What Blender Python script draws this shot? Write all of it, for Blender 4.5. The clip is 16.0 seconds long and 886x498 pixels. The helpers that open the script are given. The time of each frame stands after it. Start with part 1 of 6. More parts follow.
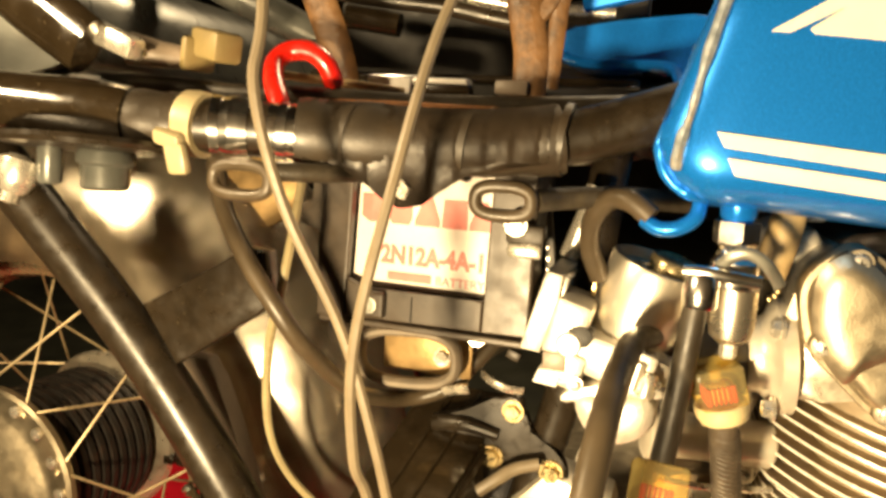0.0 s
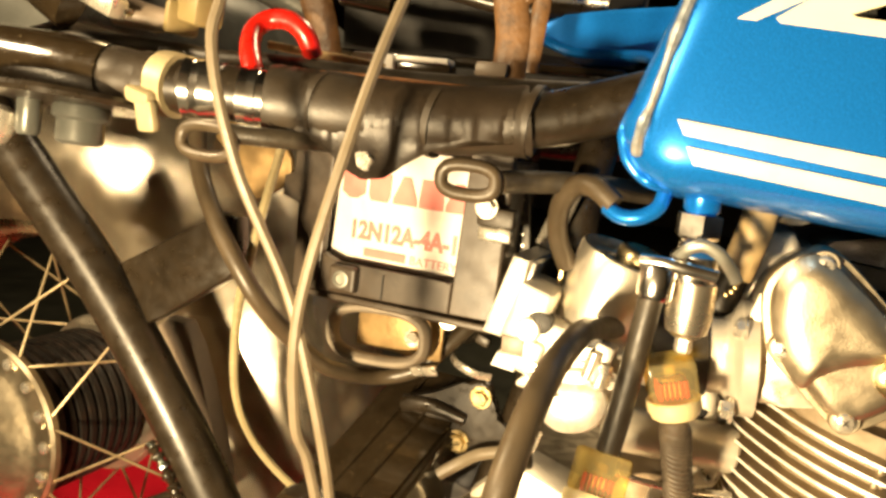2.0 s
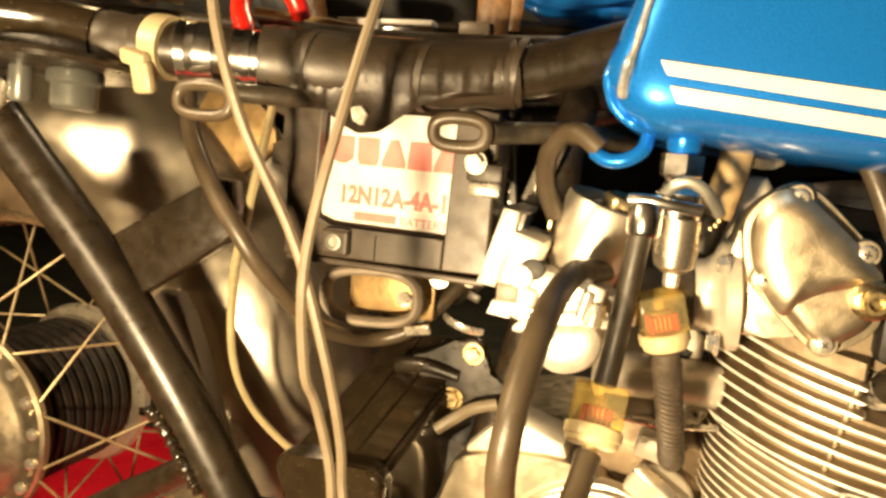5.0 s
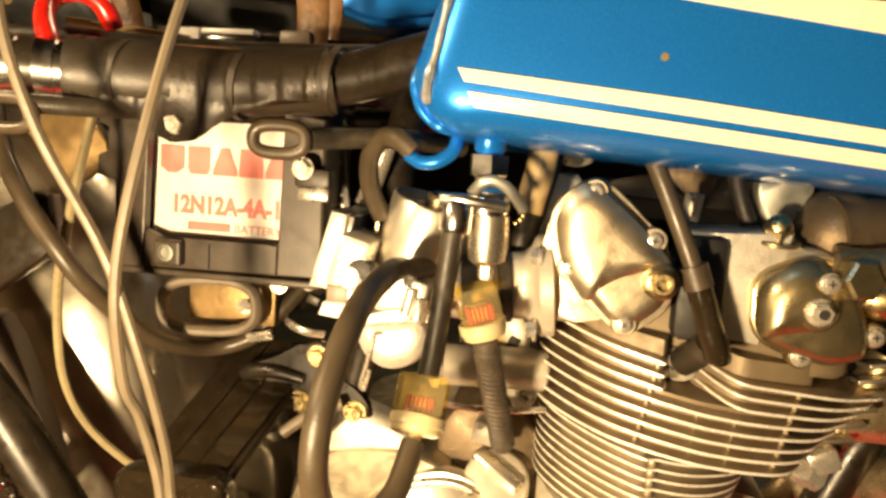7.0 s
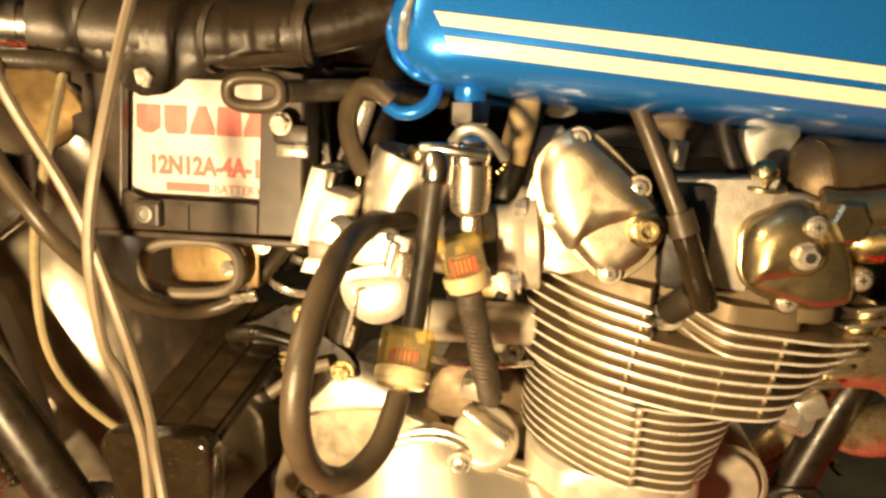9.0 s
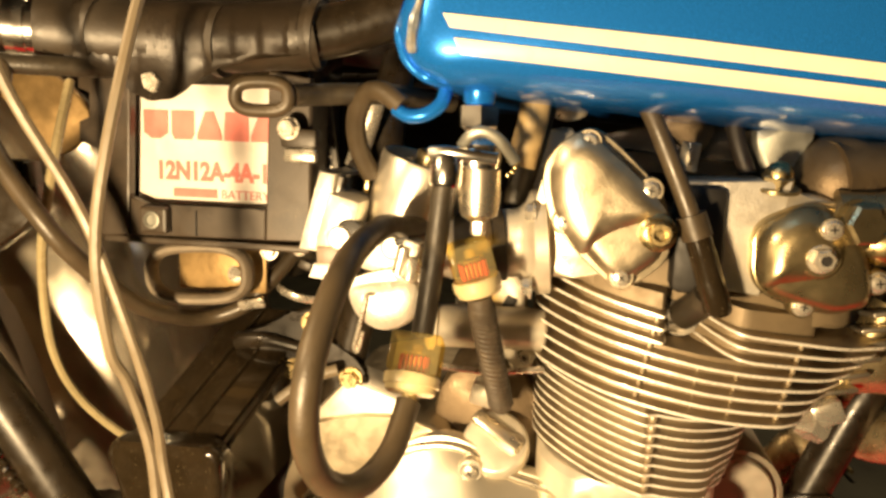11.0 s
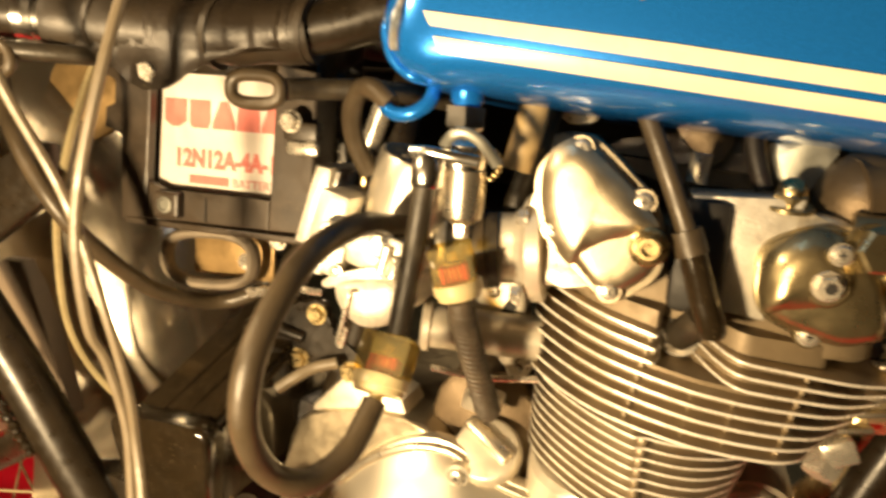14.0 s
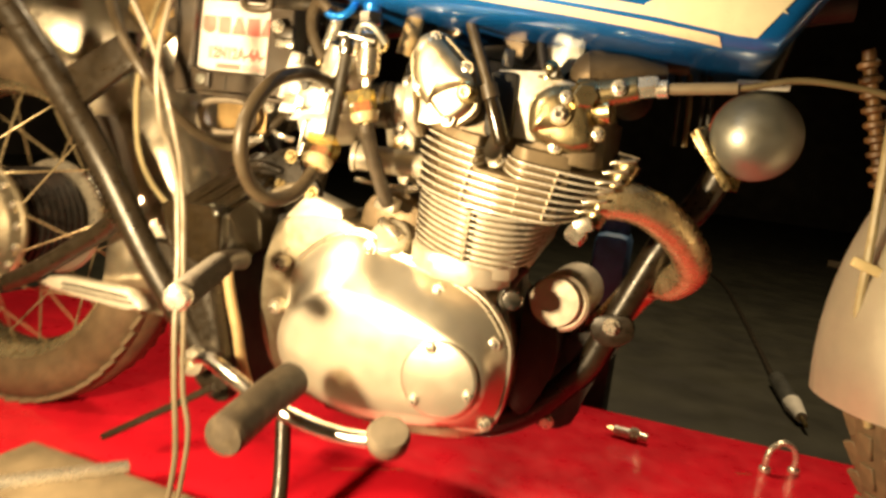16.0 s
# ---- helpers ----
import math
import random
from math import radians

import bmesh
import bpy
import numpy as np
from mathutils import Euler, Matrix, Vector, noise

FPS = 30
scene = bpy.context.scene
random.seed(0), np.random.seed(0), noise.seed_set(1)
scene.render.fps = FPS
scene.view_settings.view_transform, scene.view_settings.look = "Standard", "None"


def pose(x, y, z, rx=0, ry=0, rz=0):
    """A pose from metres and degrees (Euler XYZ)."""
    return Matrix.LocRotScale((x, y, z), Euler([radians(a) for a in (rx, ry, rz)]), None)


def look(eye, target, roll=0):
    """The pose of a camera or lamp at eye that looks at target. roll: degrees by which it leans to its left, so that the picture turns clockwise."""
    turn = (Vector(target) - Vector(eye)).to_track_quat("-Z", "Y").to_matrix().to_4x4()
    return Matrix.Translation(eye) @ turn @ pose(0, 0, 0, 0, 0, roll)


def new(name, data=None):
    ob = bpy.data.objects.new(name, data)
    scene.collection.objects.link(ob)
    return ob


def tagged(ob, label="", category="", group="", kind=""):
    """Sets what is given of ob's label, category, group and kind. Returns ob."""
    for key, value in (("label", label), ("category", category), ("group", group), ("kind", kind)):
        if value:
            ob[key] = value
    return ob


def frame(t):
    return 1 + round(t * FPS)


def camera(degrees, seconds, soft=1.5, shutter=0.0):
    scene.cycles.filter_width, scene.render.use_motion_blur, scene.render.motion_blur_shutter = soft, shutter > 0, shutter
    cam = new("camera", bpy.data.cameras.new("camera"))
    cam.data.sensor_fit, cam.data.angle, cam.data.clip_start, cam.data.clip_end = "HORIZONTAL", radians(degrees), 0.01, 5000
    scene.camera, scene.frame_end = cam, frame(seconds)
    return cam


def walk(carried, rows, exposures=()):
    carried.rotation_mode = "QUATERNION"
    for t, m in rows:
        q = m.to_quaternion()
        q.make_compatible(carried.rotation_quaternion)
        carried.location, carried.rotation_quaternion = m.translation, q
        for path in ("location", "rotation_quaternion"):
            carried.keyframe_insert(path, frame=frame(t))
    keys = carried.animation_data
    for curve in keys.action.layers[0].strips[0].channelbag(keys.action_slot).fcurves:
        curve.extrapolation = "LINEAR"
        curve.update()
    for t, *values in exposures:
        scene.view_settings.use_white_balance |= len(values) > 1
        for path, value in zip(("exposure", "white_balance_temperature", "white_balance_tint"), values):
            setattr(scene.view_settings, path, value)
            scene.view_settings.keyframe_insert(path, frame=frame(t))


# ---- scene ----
cam = camera(62.6, 16.0, soft=2.9, shutter=0.7)
PATH = [
    (0, (0.0280, -0.5661, 0.6119), (-0.5868, 1.3158, 0.3282), 3.51),
    (0.5, (0.0379, -0.5558, 0.6066), (-0.5976, 1.3100, 0.2674), 3.53),
    (1, (0.0496, -0.5575, 0.6050), (-0.6197, 1.3041, 0.3110), 4.23),
    (1.5, (0.0639, -0.5548, 0.6072), (-0.6170, 1.3045, 0.3252), 5.45),
    (2, (0.0673, -0.5537, 0.6023), (-0.6350, 1.2963, 0.3117), 7.03),
    (2.5, (0.0549, -0.5572, 0.6055), (-0.6404, 1.3003, 0.3487), 9.88),
    (3, (0.0448, -0.5543, 0.5970), (-0.6267, 1.3071, 0.3066), 9.02),
    (3.5, (0.0558, -0.5554, 0.5873), (-0.5729, 1.3166, 0.2707), 5.68),
    (5.8, (0.0612, -0.5852, 0.5749), (-0.5233, 1.3094, 0.3130), 4.61),
    (6, (0.0680, -0.5860, 0.5748), (-0.4648, 1.3242, 0.3155), 4.70),
    (6.5, (0.0991, -0.5831, 0.5769), (-0.2450, 1.3726, 0.3382), 3.89),
    (7, (0.1001, -0.5810, 0.5783), (-0.2202, 1.3775, 0.3303), 3.61),
    (7.5, (0.1000, -0.5786, 0.5767), (-0.2042, 1.3806, 0.3141), 3.60),
    (8, (0.1001, -0.5767, 0.5738), (-0.1852, 1.3838, 0.3004), 3.47),
    (8.5, (0.1037, -0.5780, 0.5704), (-0.1661, 1.3825, 0.2819), 2.92),
    (9, (0.1064, -0.5754, 0.5659), (-0.1911, 1.3762, 0.2450), 2.39),
    (9.5, (0.1045, -0.5756, 0.5659), (-0.2061, 1.3772, 0.2660), 2.11),
    (10, (0.1029, -0.5743, 0.5647), (-0.2064, 1.3781, 0.2610), 2.19),
    (12.5, (0.1069, -0.5696, 0.5637), (-0.2346, 1.3776, 0.2606), 2.00),
    (13, (0.1042, -0.5687, 0.5651), (-0.3307, 1.3584, 0.2534), 3.85),
    (13.5, (0.1258, -0.5516, 0.5760), (-0.4838, 1.3267, 0.2592), 4.84),
    (14, (0.1632, -0.5499, 0.5702), (-0.3978, 1.3409, 0.2384), 4.36),
    (14.5, (0.1962, -0.5602, 0.5577), (-0.3197, 1.3439, 0.2288), 5.63),
    (15, (0.2556, -0.5885, 0.5324), (-0.3554, 1.2613, 0.0797), 6.61),
    (15.5, (0.3123, -0.7317, 0.5116), (-0.2074, 1.1665, 0.1560), 4.74),
    (16, (0.3719, -0.8430, 0.4722), (-0.2212, 1.0417, 0.1625), 6.82),
]
EXPOSURES = [(0, -0.06, 7400, 10), (1, 0.13, 7100, 10), (3.5, 0.15, 7350, 12), (6.5, -0.17, 7400, 14), (8.7, -0.25, 7950, 16), (14, -0.34, 7550, 14), (15, -0.14, 7900, 14), (16, 0.20, 7550, 12)]
walk(cam, [(t, look(eye, target, roll)) for t, eye, target, roll in PATH], EXPOSURES)

# ---- light ----
world = bpy.data.worlds.new("workshop_dark")
world.use_nodes = True
world.node_tree.nodes["Background"].inputs[0].default_value = (1.0, 0.8, 0.55, 1)
world.node_tree.nodes["Background"].inputs[1].default_value = 0.01
scene.world = world


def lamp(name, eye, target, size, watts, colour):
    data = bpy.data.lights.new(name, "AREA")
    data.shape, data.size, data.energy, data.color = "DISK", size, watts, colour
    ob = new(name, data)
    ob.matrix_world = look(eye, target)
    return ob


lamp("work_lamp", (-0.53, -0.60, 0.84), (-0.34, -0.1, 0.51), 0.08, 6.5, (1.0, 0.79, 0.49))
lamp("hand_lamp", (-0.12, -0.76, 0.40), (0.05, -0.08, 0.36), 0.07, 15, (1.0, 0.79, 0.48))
# Unseen fill light, added to lift the table and the floor behind it.
lamp("overhead_fill_light", (0.3, 1.35, 2.5), (0.25, 0.75, 0.0), 0.6, 50, (1.0, 0.80, 0.52))


# ---- materials ----
def material(name, colour, rough=0.5, metal=0.0, vary=0.15, scale=60.0, bump=0.0, bump_scale=400.0, dirt=None, dirt_amount=0.0, dirt_scale=25.0, coat=0.0, spec=0.5, rough_vary=0.1, specks=0.0):
    m = bpy.data.materials.new(name)
    m.use_nodes = True
    nt = m.node_tree
    b = nt.nodes["Principled BSDF"]
    b.inputs["Metallic"].default_value = metal
    b.inputs["Coat Weight"].default_value = coat
    b.inputs["Specular IOR Level"].default_value = spec
    tc = nt.nodes.new("ShaderNodeTexCoord")
    n1 = nt.nodes.new("ShaderNodeTexNoise")
    n1.inputs["Scale"].default_value, n1.inputs["Detail"].default_value = scale, 5
    nt.links.new(tc.outputs["Object"], n1.inputs["Vector"])
    ramp = nt.nodes.new("ShaderNodeMapRange")
    ramp.inputs["From Min"].default_value, ramp.inputs["From Max"].default_value = 0.3, 0.7
    ramp.inputs["To Min"].default_value, ramp.inputs["To Max"].default_value = 1 - vary, 1 + vary
    nt.links.new(n1.outputs["Fac"], ramp.inputs["Value"])
    mul = nt.nodes.new("ShaderNodeVectorMath")
    mul.operation = "SCALE"
    mul.inputs[0].default_value = colour
    nt.links.new(ramp.outputs[0], mul.inputs["Scale"])
    last = mul.outputs[0]
    if dirt:
        n2 = nt.nodes.new("ShaderNodeTexNoise")
        n2.inputs["Scale"].default_value, n2.inputs["Detail"].default_value, n2.inputs["Roughness"].default_value = dirt_scale, 8, 0.7
        nt.links.new(tc.outputs["Object"], n2.inputs["Vector"])
        r2 = nt.nodes.new("ShaderNodeMapRange")
        r2.inputs["From Min"].default_value, r2.inputs["From Max"].default_value = 0.5, 0.72
        r2.inputs["To Max"].default_value = dirt_amount
        nt.links.new(n2.outputs["Fac"], r2.inputs["Value"])
        mix = nt.nodes.new("ShaderNodeMix")
        mix.data_type = "RGBA"
        nt.links.new(r2.outputs[0], mix.inputs[0])
        nt.links.new(last, mix.inputs[6])
        mix.inputs[7].default_value = (*dirt, 1)
        last = mix.outputs[2]
    if specks:
        n5 = nt.nodes.new("ShaderNodeTexNoise")
        n5.inputs["Scale"].default_value, n5.inputs["Detail"].default_value = 750, 1
        nt.links.new(tc.outputs["Object"], n5.inputs["Vector"])
        r5 = nt.nodes.new("ShaderNodeMapRange")
        r5.inputs["From Min"].default_value, r5.inputs["From Max"].default_value = 0.715, 0.75
        r5.inputs["To Max"].default_value = specks
        nt.links.new(n5.outputs["Fac"], r5.inputs["Value"])
        mix = nt.nodes.new("ShaderNodeMix")
        mix.data_type = "RGBA"
        nt.links.new(r5.outputs[0], mix.inputs[0])
        nt.links.new(last, mix.inputs[6])
        mix.inputs[7].default_value = (0.42, 0.33, 0.20, 1)
        last = mix.outputs[2]
    nt.links.new(last, b.inputs["Base Color"])
    n3 = nt.nodes.new("ShaderNodeTexNoise")
    n3.inputs["Scale"].default_value, n3.inputs["Detail"].default_value = scale * 1.7, 6
    nt.links.new(tc.outputs["Object"], n3.inputs["Vector"])
    rr = nt.nodes.new("ShaderNodeMapRange")
    rr.inputs["From Min"].default_value, rr.inputs["From Max"].default_value = 0.3, 0.7
    rr.inputs["To Min"].default_value, rr.inputs["To Max"].default_value = max(0.02, rough - rough_vary), min(1, rough + rough_vary)
    nt.links.new(n3.outputs["Fac"], rr.inputs["Value"])
    nt.links.new(rr.outputs[0], b.inputs["Roughness"])
    if bump:
        n4 = nt.nodes.new("ShaderNodeTexNoise")
        n4.inputs["Scale"].default_value, n4.inputs["Detail"].default_value = bump_scale, 4
        nt.links.new(tc.outputs["Object"], n4.inputs["Vector"])
        bp = nt.nodes.new("ShaderNodeBump")
        bp.inputs["Strength"].default_value, bp.inputs["Distance"].default_value = bump, 0.001
        nt.links.new(n4.outputs["Fac"], bp.inputs["Height"])
        nt.links.new(bp.outputs[0], b.inputs["Normal"])
    return m


BROWN = (0.10, 0.06, 0.03)
ALU_CAST = material("cast_aluminium", (0.58, 0.52, 0.42), 0.35, 0.78, 0.06, 80, 0.12, 900, (0.34, 0.26, 0.16), 0.22, 20)
# Faces browner than the edges: oil, plus the gaps' shade put into the colour.
FIN_FACE = material("oily_shaded_fin_face", (0.46, 0.38, 0.27), 0.38, 0.55, 0.12, 60, 0.2, 700, (0.24, 0.17, 0.10), 0.4, 30)
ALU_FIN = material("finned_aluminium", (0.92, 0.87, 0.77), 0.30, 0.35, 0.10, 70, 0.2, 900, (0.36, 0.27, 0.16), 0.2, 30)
ALU_POLISH = material("polished_aluminium", (0.72, 0.65, 0.53), 0.29, 0.93, 0.03, 50, 0.03, 600, (0.55, 0.45, 0.30), 0.15, 30, rough_vary=0.04)
COVER_SATIN = material("satin_cover_aluminium", (0.75, 0.69, 0.58), 0.36, 0.86, 0.02, 30, 0.02, 500, (0.62, 0.54, 0.42), 0.12, 60, rough_vary=0.03)
PLATED = material("yellow_passivated_plate", (0.40, 0.325, 0.19), 0.30, 0.92, 0.08, 60, 0.06, 500, (0.25, 0.18, 0.09), 0.35, 35, rough_vary=0.06)
ALU_WHITE = material("zinc_alloy_casting", (0.66, 0.62, 0.54), 0.42, 0.55, 0.10, 90, 0.3, 700, (0.16, 0.11, 0.06), 0.45, 45)
ALU_CASE = material("clean_cast_aluminium", (0.68, 0.62, 0.51), 0.40, 0.5, 0.06, 70, 0.12, 900, (0.46, 0.37, 0.25), 0.18, 25)
COVER_CAST = material("dull_yellowed_aluminium", (0.45, 0.385, 0.28), 0.39, 0.92, 0.08, 60, 0.10, 700, (0.32, 0.24, 0.14), 0.35, 35, rough_vary=0.08)
CHROME = material("chrome", (0.84, 0.81, 0.76), 0.20, 1.0, 0.03, 40, 0.0, 100, (0.5, 0.42, 0.3), 0.2, 30, rough_vary=0.06)
STEEL = material("bright_steel", (0.70, 0.65, 0.56), 0.28, 0.75, 0.07, 90, 0.06, 600, (0.35, 0.26, 0.15), 0.25, 60)
BRASS = material("yellow_zinc_plate", (0.64, 0.50, 0.26), 0.30, 1.0, 0.15, 90, 0.1, 600, BROWN, 0.3, 70)
BLACK_PAINT = material("worn_black_paint", (0.017, 0.0120, 0.0070), 0.34, 0.0, 0.25, 70, 0.05, 300, (0.060, 0.043, 0.030), 0.16, 60, specks=0.1)
BLACK_PLASTIC = material("black_plastic", (0.017, 0.0115, 0.006), 0.17, 0.0, 0.2, 60, 0.04, 500, (0.05, 0.037, 0.025), 0.2, 50, coat=0.5, specks=0.16)
DUSTY_PLASTIC = material("dusty_black_plastic", (0.025, 0.0180, 0.0110), 0.46, 0.0, 0.25, 50, 0.12, 600, (0.060, 0.041, 0.024), 0.4, 28)
RUBBER = material("grey_black_rubber", (0.056, 0.041, 0.025), 0.40, 0.0, 0.25, 50, 0.12, 500, (0.085, 0.060, 0.035), 0.35, 45)
RUBBER_DARK = material("dark_rubber", (0.026, 0.020, 0.013), 0.48, 0.0, 0.25, 60, 0.2, 500, (0.10, 0.08, 0.05), 0.3, 60)
RUBBER_GREY = material("dusty_rubber", (0.20, 0.165, 0.125), 0.6, 0.0, 0.2, 50, 0.2, 500, (0.30, 0.23, 0.15), 0.4, 45)
TYRE = material("tyre_rubber", (0.095, 0.064, 0.034), 0.72, 0.0, 0.25, 40, 0.5, 300, (0.18, 0.12, 0.07), 0.6, 18)
BLUE = material("metallic_blue_paint", (0.001, 0.168, 0.61), 0.27, 0.45, 0.22, 1700, 0.0, 100, None, coat=0.6, spec=0.3, rough_vary=0.05)
FLAP = material("dusty_rubber_flap", (0.044, 0.031, 0.020), 0.42, 0.0, 0.25, 40, 0.2, 300, (0.011, 0.008, 0.005), 0.7, 26, specks=0.2)
SEAL = material("grey_seam_sealer", (0.22, 0.25, 0.28), 0.35, 0.3, 0.4, 160, 0.5, 250, (0.42, 0.30, 0.16), 0.9, 90)
CARRIER = material("dusty_carrier_plastic", (0.050, 0.036, 0.024), 0.42, 0.0, 0.2, 40, 0.08, 500, (0.010, 0.008, 0.006), 0.8, 28, specks=0.2)
# Darker than the fin faces: the shade deep between head fins is coloured in.
FIN_ROOT = material("shaded_fin_root", (0.23, 0.175, 0.11), 0.55, 0.3, 0.15, 60, 0.2, 500, (0.14, 0.10, 0.06), 0.5, 30)
CREAM = material("cream_stripe_vinyl", (0.80, 0.74, 0.55), 0.32, 0.0, 0.04, 60, coat=0.4)
BLACK_DECAL = material("black_decal", (0.02, 0.02, 0.02), 0.35)
WHITE_LABEL = material("white_battery_label", (0.80, 0.74, 0.68), 0.45, 0.0, 0.04, 60, 0.05, 200, (0.55, 0.42, 0.32), 0.3, 30)
RED_INK = material("red_ink", (0.70, 0.20, 0.17), 0.45, 0.0, 0.08, 120)
RED_SLEEVE = material("red_rubber_sleeve", (0.52, 0.012, 0.008), 0.3, 0.0, 0.2, 60, coat=0.3)
RED_TABLE = material("red_table_paint", (0.66, 0.012, 0.030), 0.34, 0.0, 0.10, 14, 0.08, 250, (0.44, 0.010, 0.020), 0.5, 9, coat=0.2)
RED_PAINT = material("dull_red_paint", (0.16, 0.022, 0.012), 0.5, 0.0, 0.3, 60, 0.2, 300, BROWN, 0.6, 40)
RUST_CHROME = material("rusty_chrome", (0.60, 0.49, 0.31), 0.28, 0.8, 0.12, 60, 0.2, 500, (0.25, 0.12, 0.03), 0.7, 75)
RUST = material("rusty_steel", (0.22, 0.09, 0.03), 0.7, 0.2, 0.4, 80, 0.5, 500, (0.32, 0.15, 0.05), 0.6, 30)
LEATHER = material("aged_brown_rubber", (0.120, 0.058, 0.020), 0.5, 0.0, 0.4, 70, 0.7, 220, (0.022, 0.011, 0.005), 1.0, 75)
OLD_NYLON = material("aged_cream_nylon", (0.37, 0.305, 0.18), 0.4, 0.0, 0.1, 80, 0.1, 300, (0.24, 0.17, 0.08), 0.3, 60)
CREAM_PLASTIC = material("cream_nylon", (0.56, 0.46, 0.26), 0.4, 0.0, 0.08, 80, 0.1, 300, (0.35, 0.24, 0.10), 0.3, 60)
WIRE_GREY = material("grey_beige_wire", (0.160, 0.128, 0.086), 0.42, 0.0, 0.12, 60, 0.1, 300, (0.14, 0.105, 0.065), 0.4, 45)
YELLOW_TUBE = material("yellowed_clear_tube", (0.31, 0.255, 0.145), 0.28, 0.0, 0.15, 40, coat=0.3)
TAN_DARK = material("olive_cable_sheath", (0.11, 0.085, 0.045), 0.42, 0.0, 0.15, 60)
CABLE_TAN = material("tan_cable", (0.20, 0.15, 0.065), 0.45, 0.0, 0.15, 60)
TAUPE = material("taupe_tape_wrap", (0.20, 0.155, 0.115), 0.45, 0.0, 0.12, 50, 0.2, 300, (0.1, 0.07, 0.05), 0.4, 50)
SEAT_GREY = material("grey_painted_steel", (0.10, 0.103, 0.093), 0.34, 0.3, 0.2, 25, 0.15, 300, (0.07, 0.056, 0.036), 0.5, 30)
FLOOR = material("oiled_concrete", (0.026, 0.026, 0.017), 0.6, 0.0, 0.35, 6, 0.3, 80, (0.010, 0.010, 0.007), 0.8, 3.5)
WALL_BOUNCE = material("cream_bounce_wall", (0.34, 0.28, 0.19), 0.7, 0.0, 0.15, 4, 0.1, 60, (0.30, 0.24, 0.16), 0.5, 2)
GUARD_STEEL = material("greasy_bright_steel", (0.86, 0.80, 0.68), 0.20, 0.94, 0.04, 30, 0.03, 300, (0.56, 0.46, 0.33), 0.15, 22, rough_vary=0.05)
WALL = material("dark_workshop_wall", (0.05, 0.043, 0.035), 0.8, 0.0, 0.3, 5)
TAN_SLEEVE = material("tan_rubber_sleeve", (0.42, 0.30, 0.15), 0.5, 0.0, 0.15, 50, 0.2, 300, (0.2, 0.13, 0.06), 0.4, 40)
WOOD = material("weathered_wood", (0.21, 0.16, 0.10), 0.7, 0.0, 0.25, 30, 0.4, 200, (0.13, 0.09, 0.05), 0.5, 20)
BLUE_RAG = material("blue_plastic", (0.03, 0.10, 0.22), 0.5, 0.0, 0.3, 30)
PAPER = material("white_paper", (0.6, 0.58, 0.52), 0.8, 0.0, 0.1, 30)
CERAMIC = material("white_ceramic", (0.78, 0.75, 0.70), 0.25, 0.0, 0.05, 60)
FILTER_PALE = material("pale_filter_paper", (0.62, 0.34, 0.14), 0.6, 0.0, 0.1, 200)
FILTER_RED = material("red_filter_paper", (0.36, 0.016, 0.006), 0.6, 0.0, 0.2, 200)
# Matt black of the panels; elsewhere the shade of holes and slots as colour.
DARK = material("matt_black_and_recess_shade", (0.012, 0.010, 0.008), 0.6)


def clear_plastic(name, colour):
    """Thin see-through plastic: tinted light passes, the skin shines and is slightly cloudy."""
    m = bpy.data.materials.new(name)
    m.use_nodes = True
    nt = m.node_tree
    b = nt.nodes["Principled BSDF"]
    b.inputs["Base Color"].default_value = (*colour, 1)
    b.inputs["Roughness"].default_value = 0.12
    clear = nt.nodes.new("ShaderNodeBsdfTransparent")
    clear.inputs[0].default_value = (*colour, 1)
    mix = nt.nodes.new("ShaderNodeMixShader")
    mix.inputs[0].default_value = 0.10
    nt.links.new(clear.outputs[0], mix.inputs[1])
    nt.links.new(b.outputs[0], mix.inputs[2])
    nt.links.new(mix.outputs[0], nt.nodes["Material Output"].inputs["Surface"])
    return m


AMBER = clear_plastic("amber_clear_plastic", (1.0, 0.86, 0.46))
BRUSHED = material("brushed_steel_sheet", (0.84, 0.78, 0.67), 0.36, 0.6, 0.05, 30, 0.05, 500, (0.62, 0.54, 0.42), 0.2, 8, rough_vary=0.05)
RUST_PLATE = material("stained_plated_steel", (0.40, 0.265, 0.12), 0.42, 0.6, 0.2, 60, 0.2, 400, (0.20, 0.12, 0.05), 0.5, 45)
# Rust taken almost to black: the shade deep in the engine is in the colour.
SHADED_RUST = material("shaded_rusty_paint", (0.012, 0.009, 0.007), 0.55, 0.1, 0.35, 60, 0.3, 400, (0.05, 0.022, 0.012), 0.5, 40)
HORN_METAL = material("dull_grey_metal", (0.30, 0.30, 0.265), 0.42, 0.8, 0.12, 30, 0.05, 300, (0.2, 0.17, 0.12), 0.3, 30)
# Dark for oil and, on parts under the tank, for shade kept in the colour.
ALU_OILY_SHADED = material("oily_shaded_cast_aluminium", (0.14, 0.10, 0.06), 0.45, 0.6, 0.2, 60, 0.3, 600, (0.10, 0.07, 0.04), 0.5, 30)
SPOKE = material("yellowed_zinc_wire", (0.34, 0.27, 0.16), 0.35, 0.5, 0.15, 60)
PEG_RUBBER = material("brown_grey_rubber", (0.062, 0.047, 0.032), 0.55, 0.0, 0.2, 60, 0.3, 400, (0.18, 0.14, 0.09), 0.4, 60)


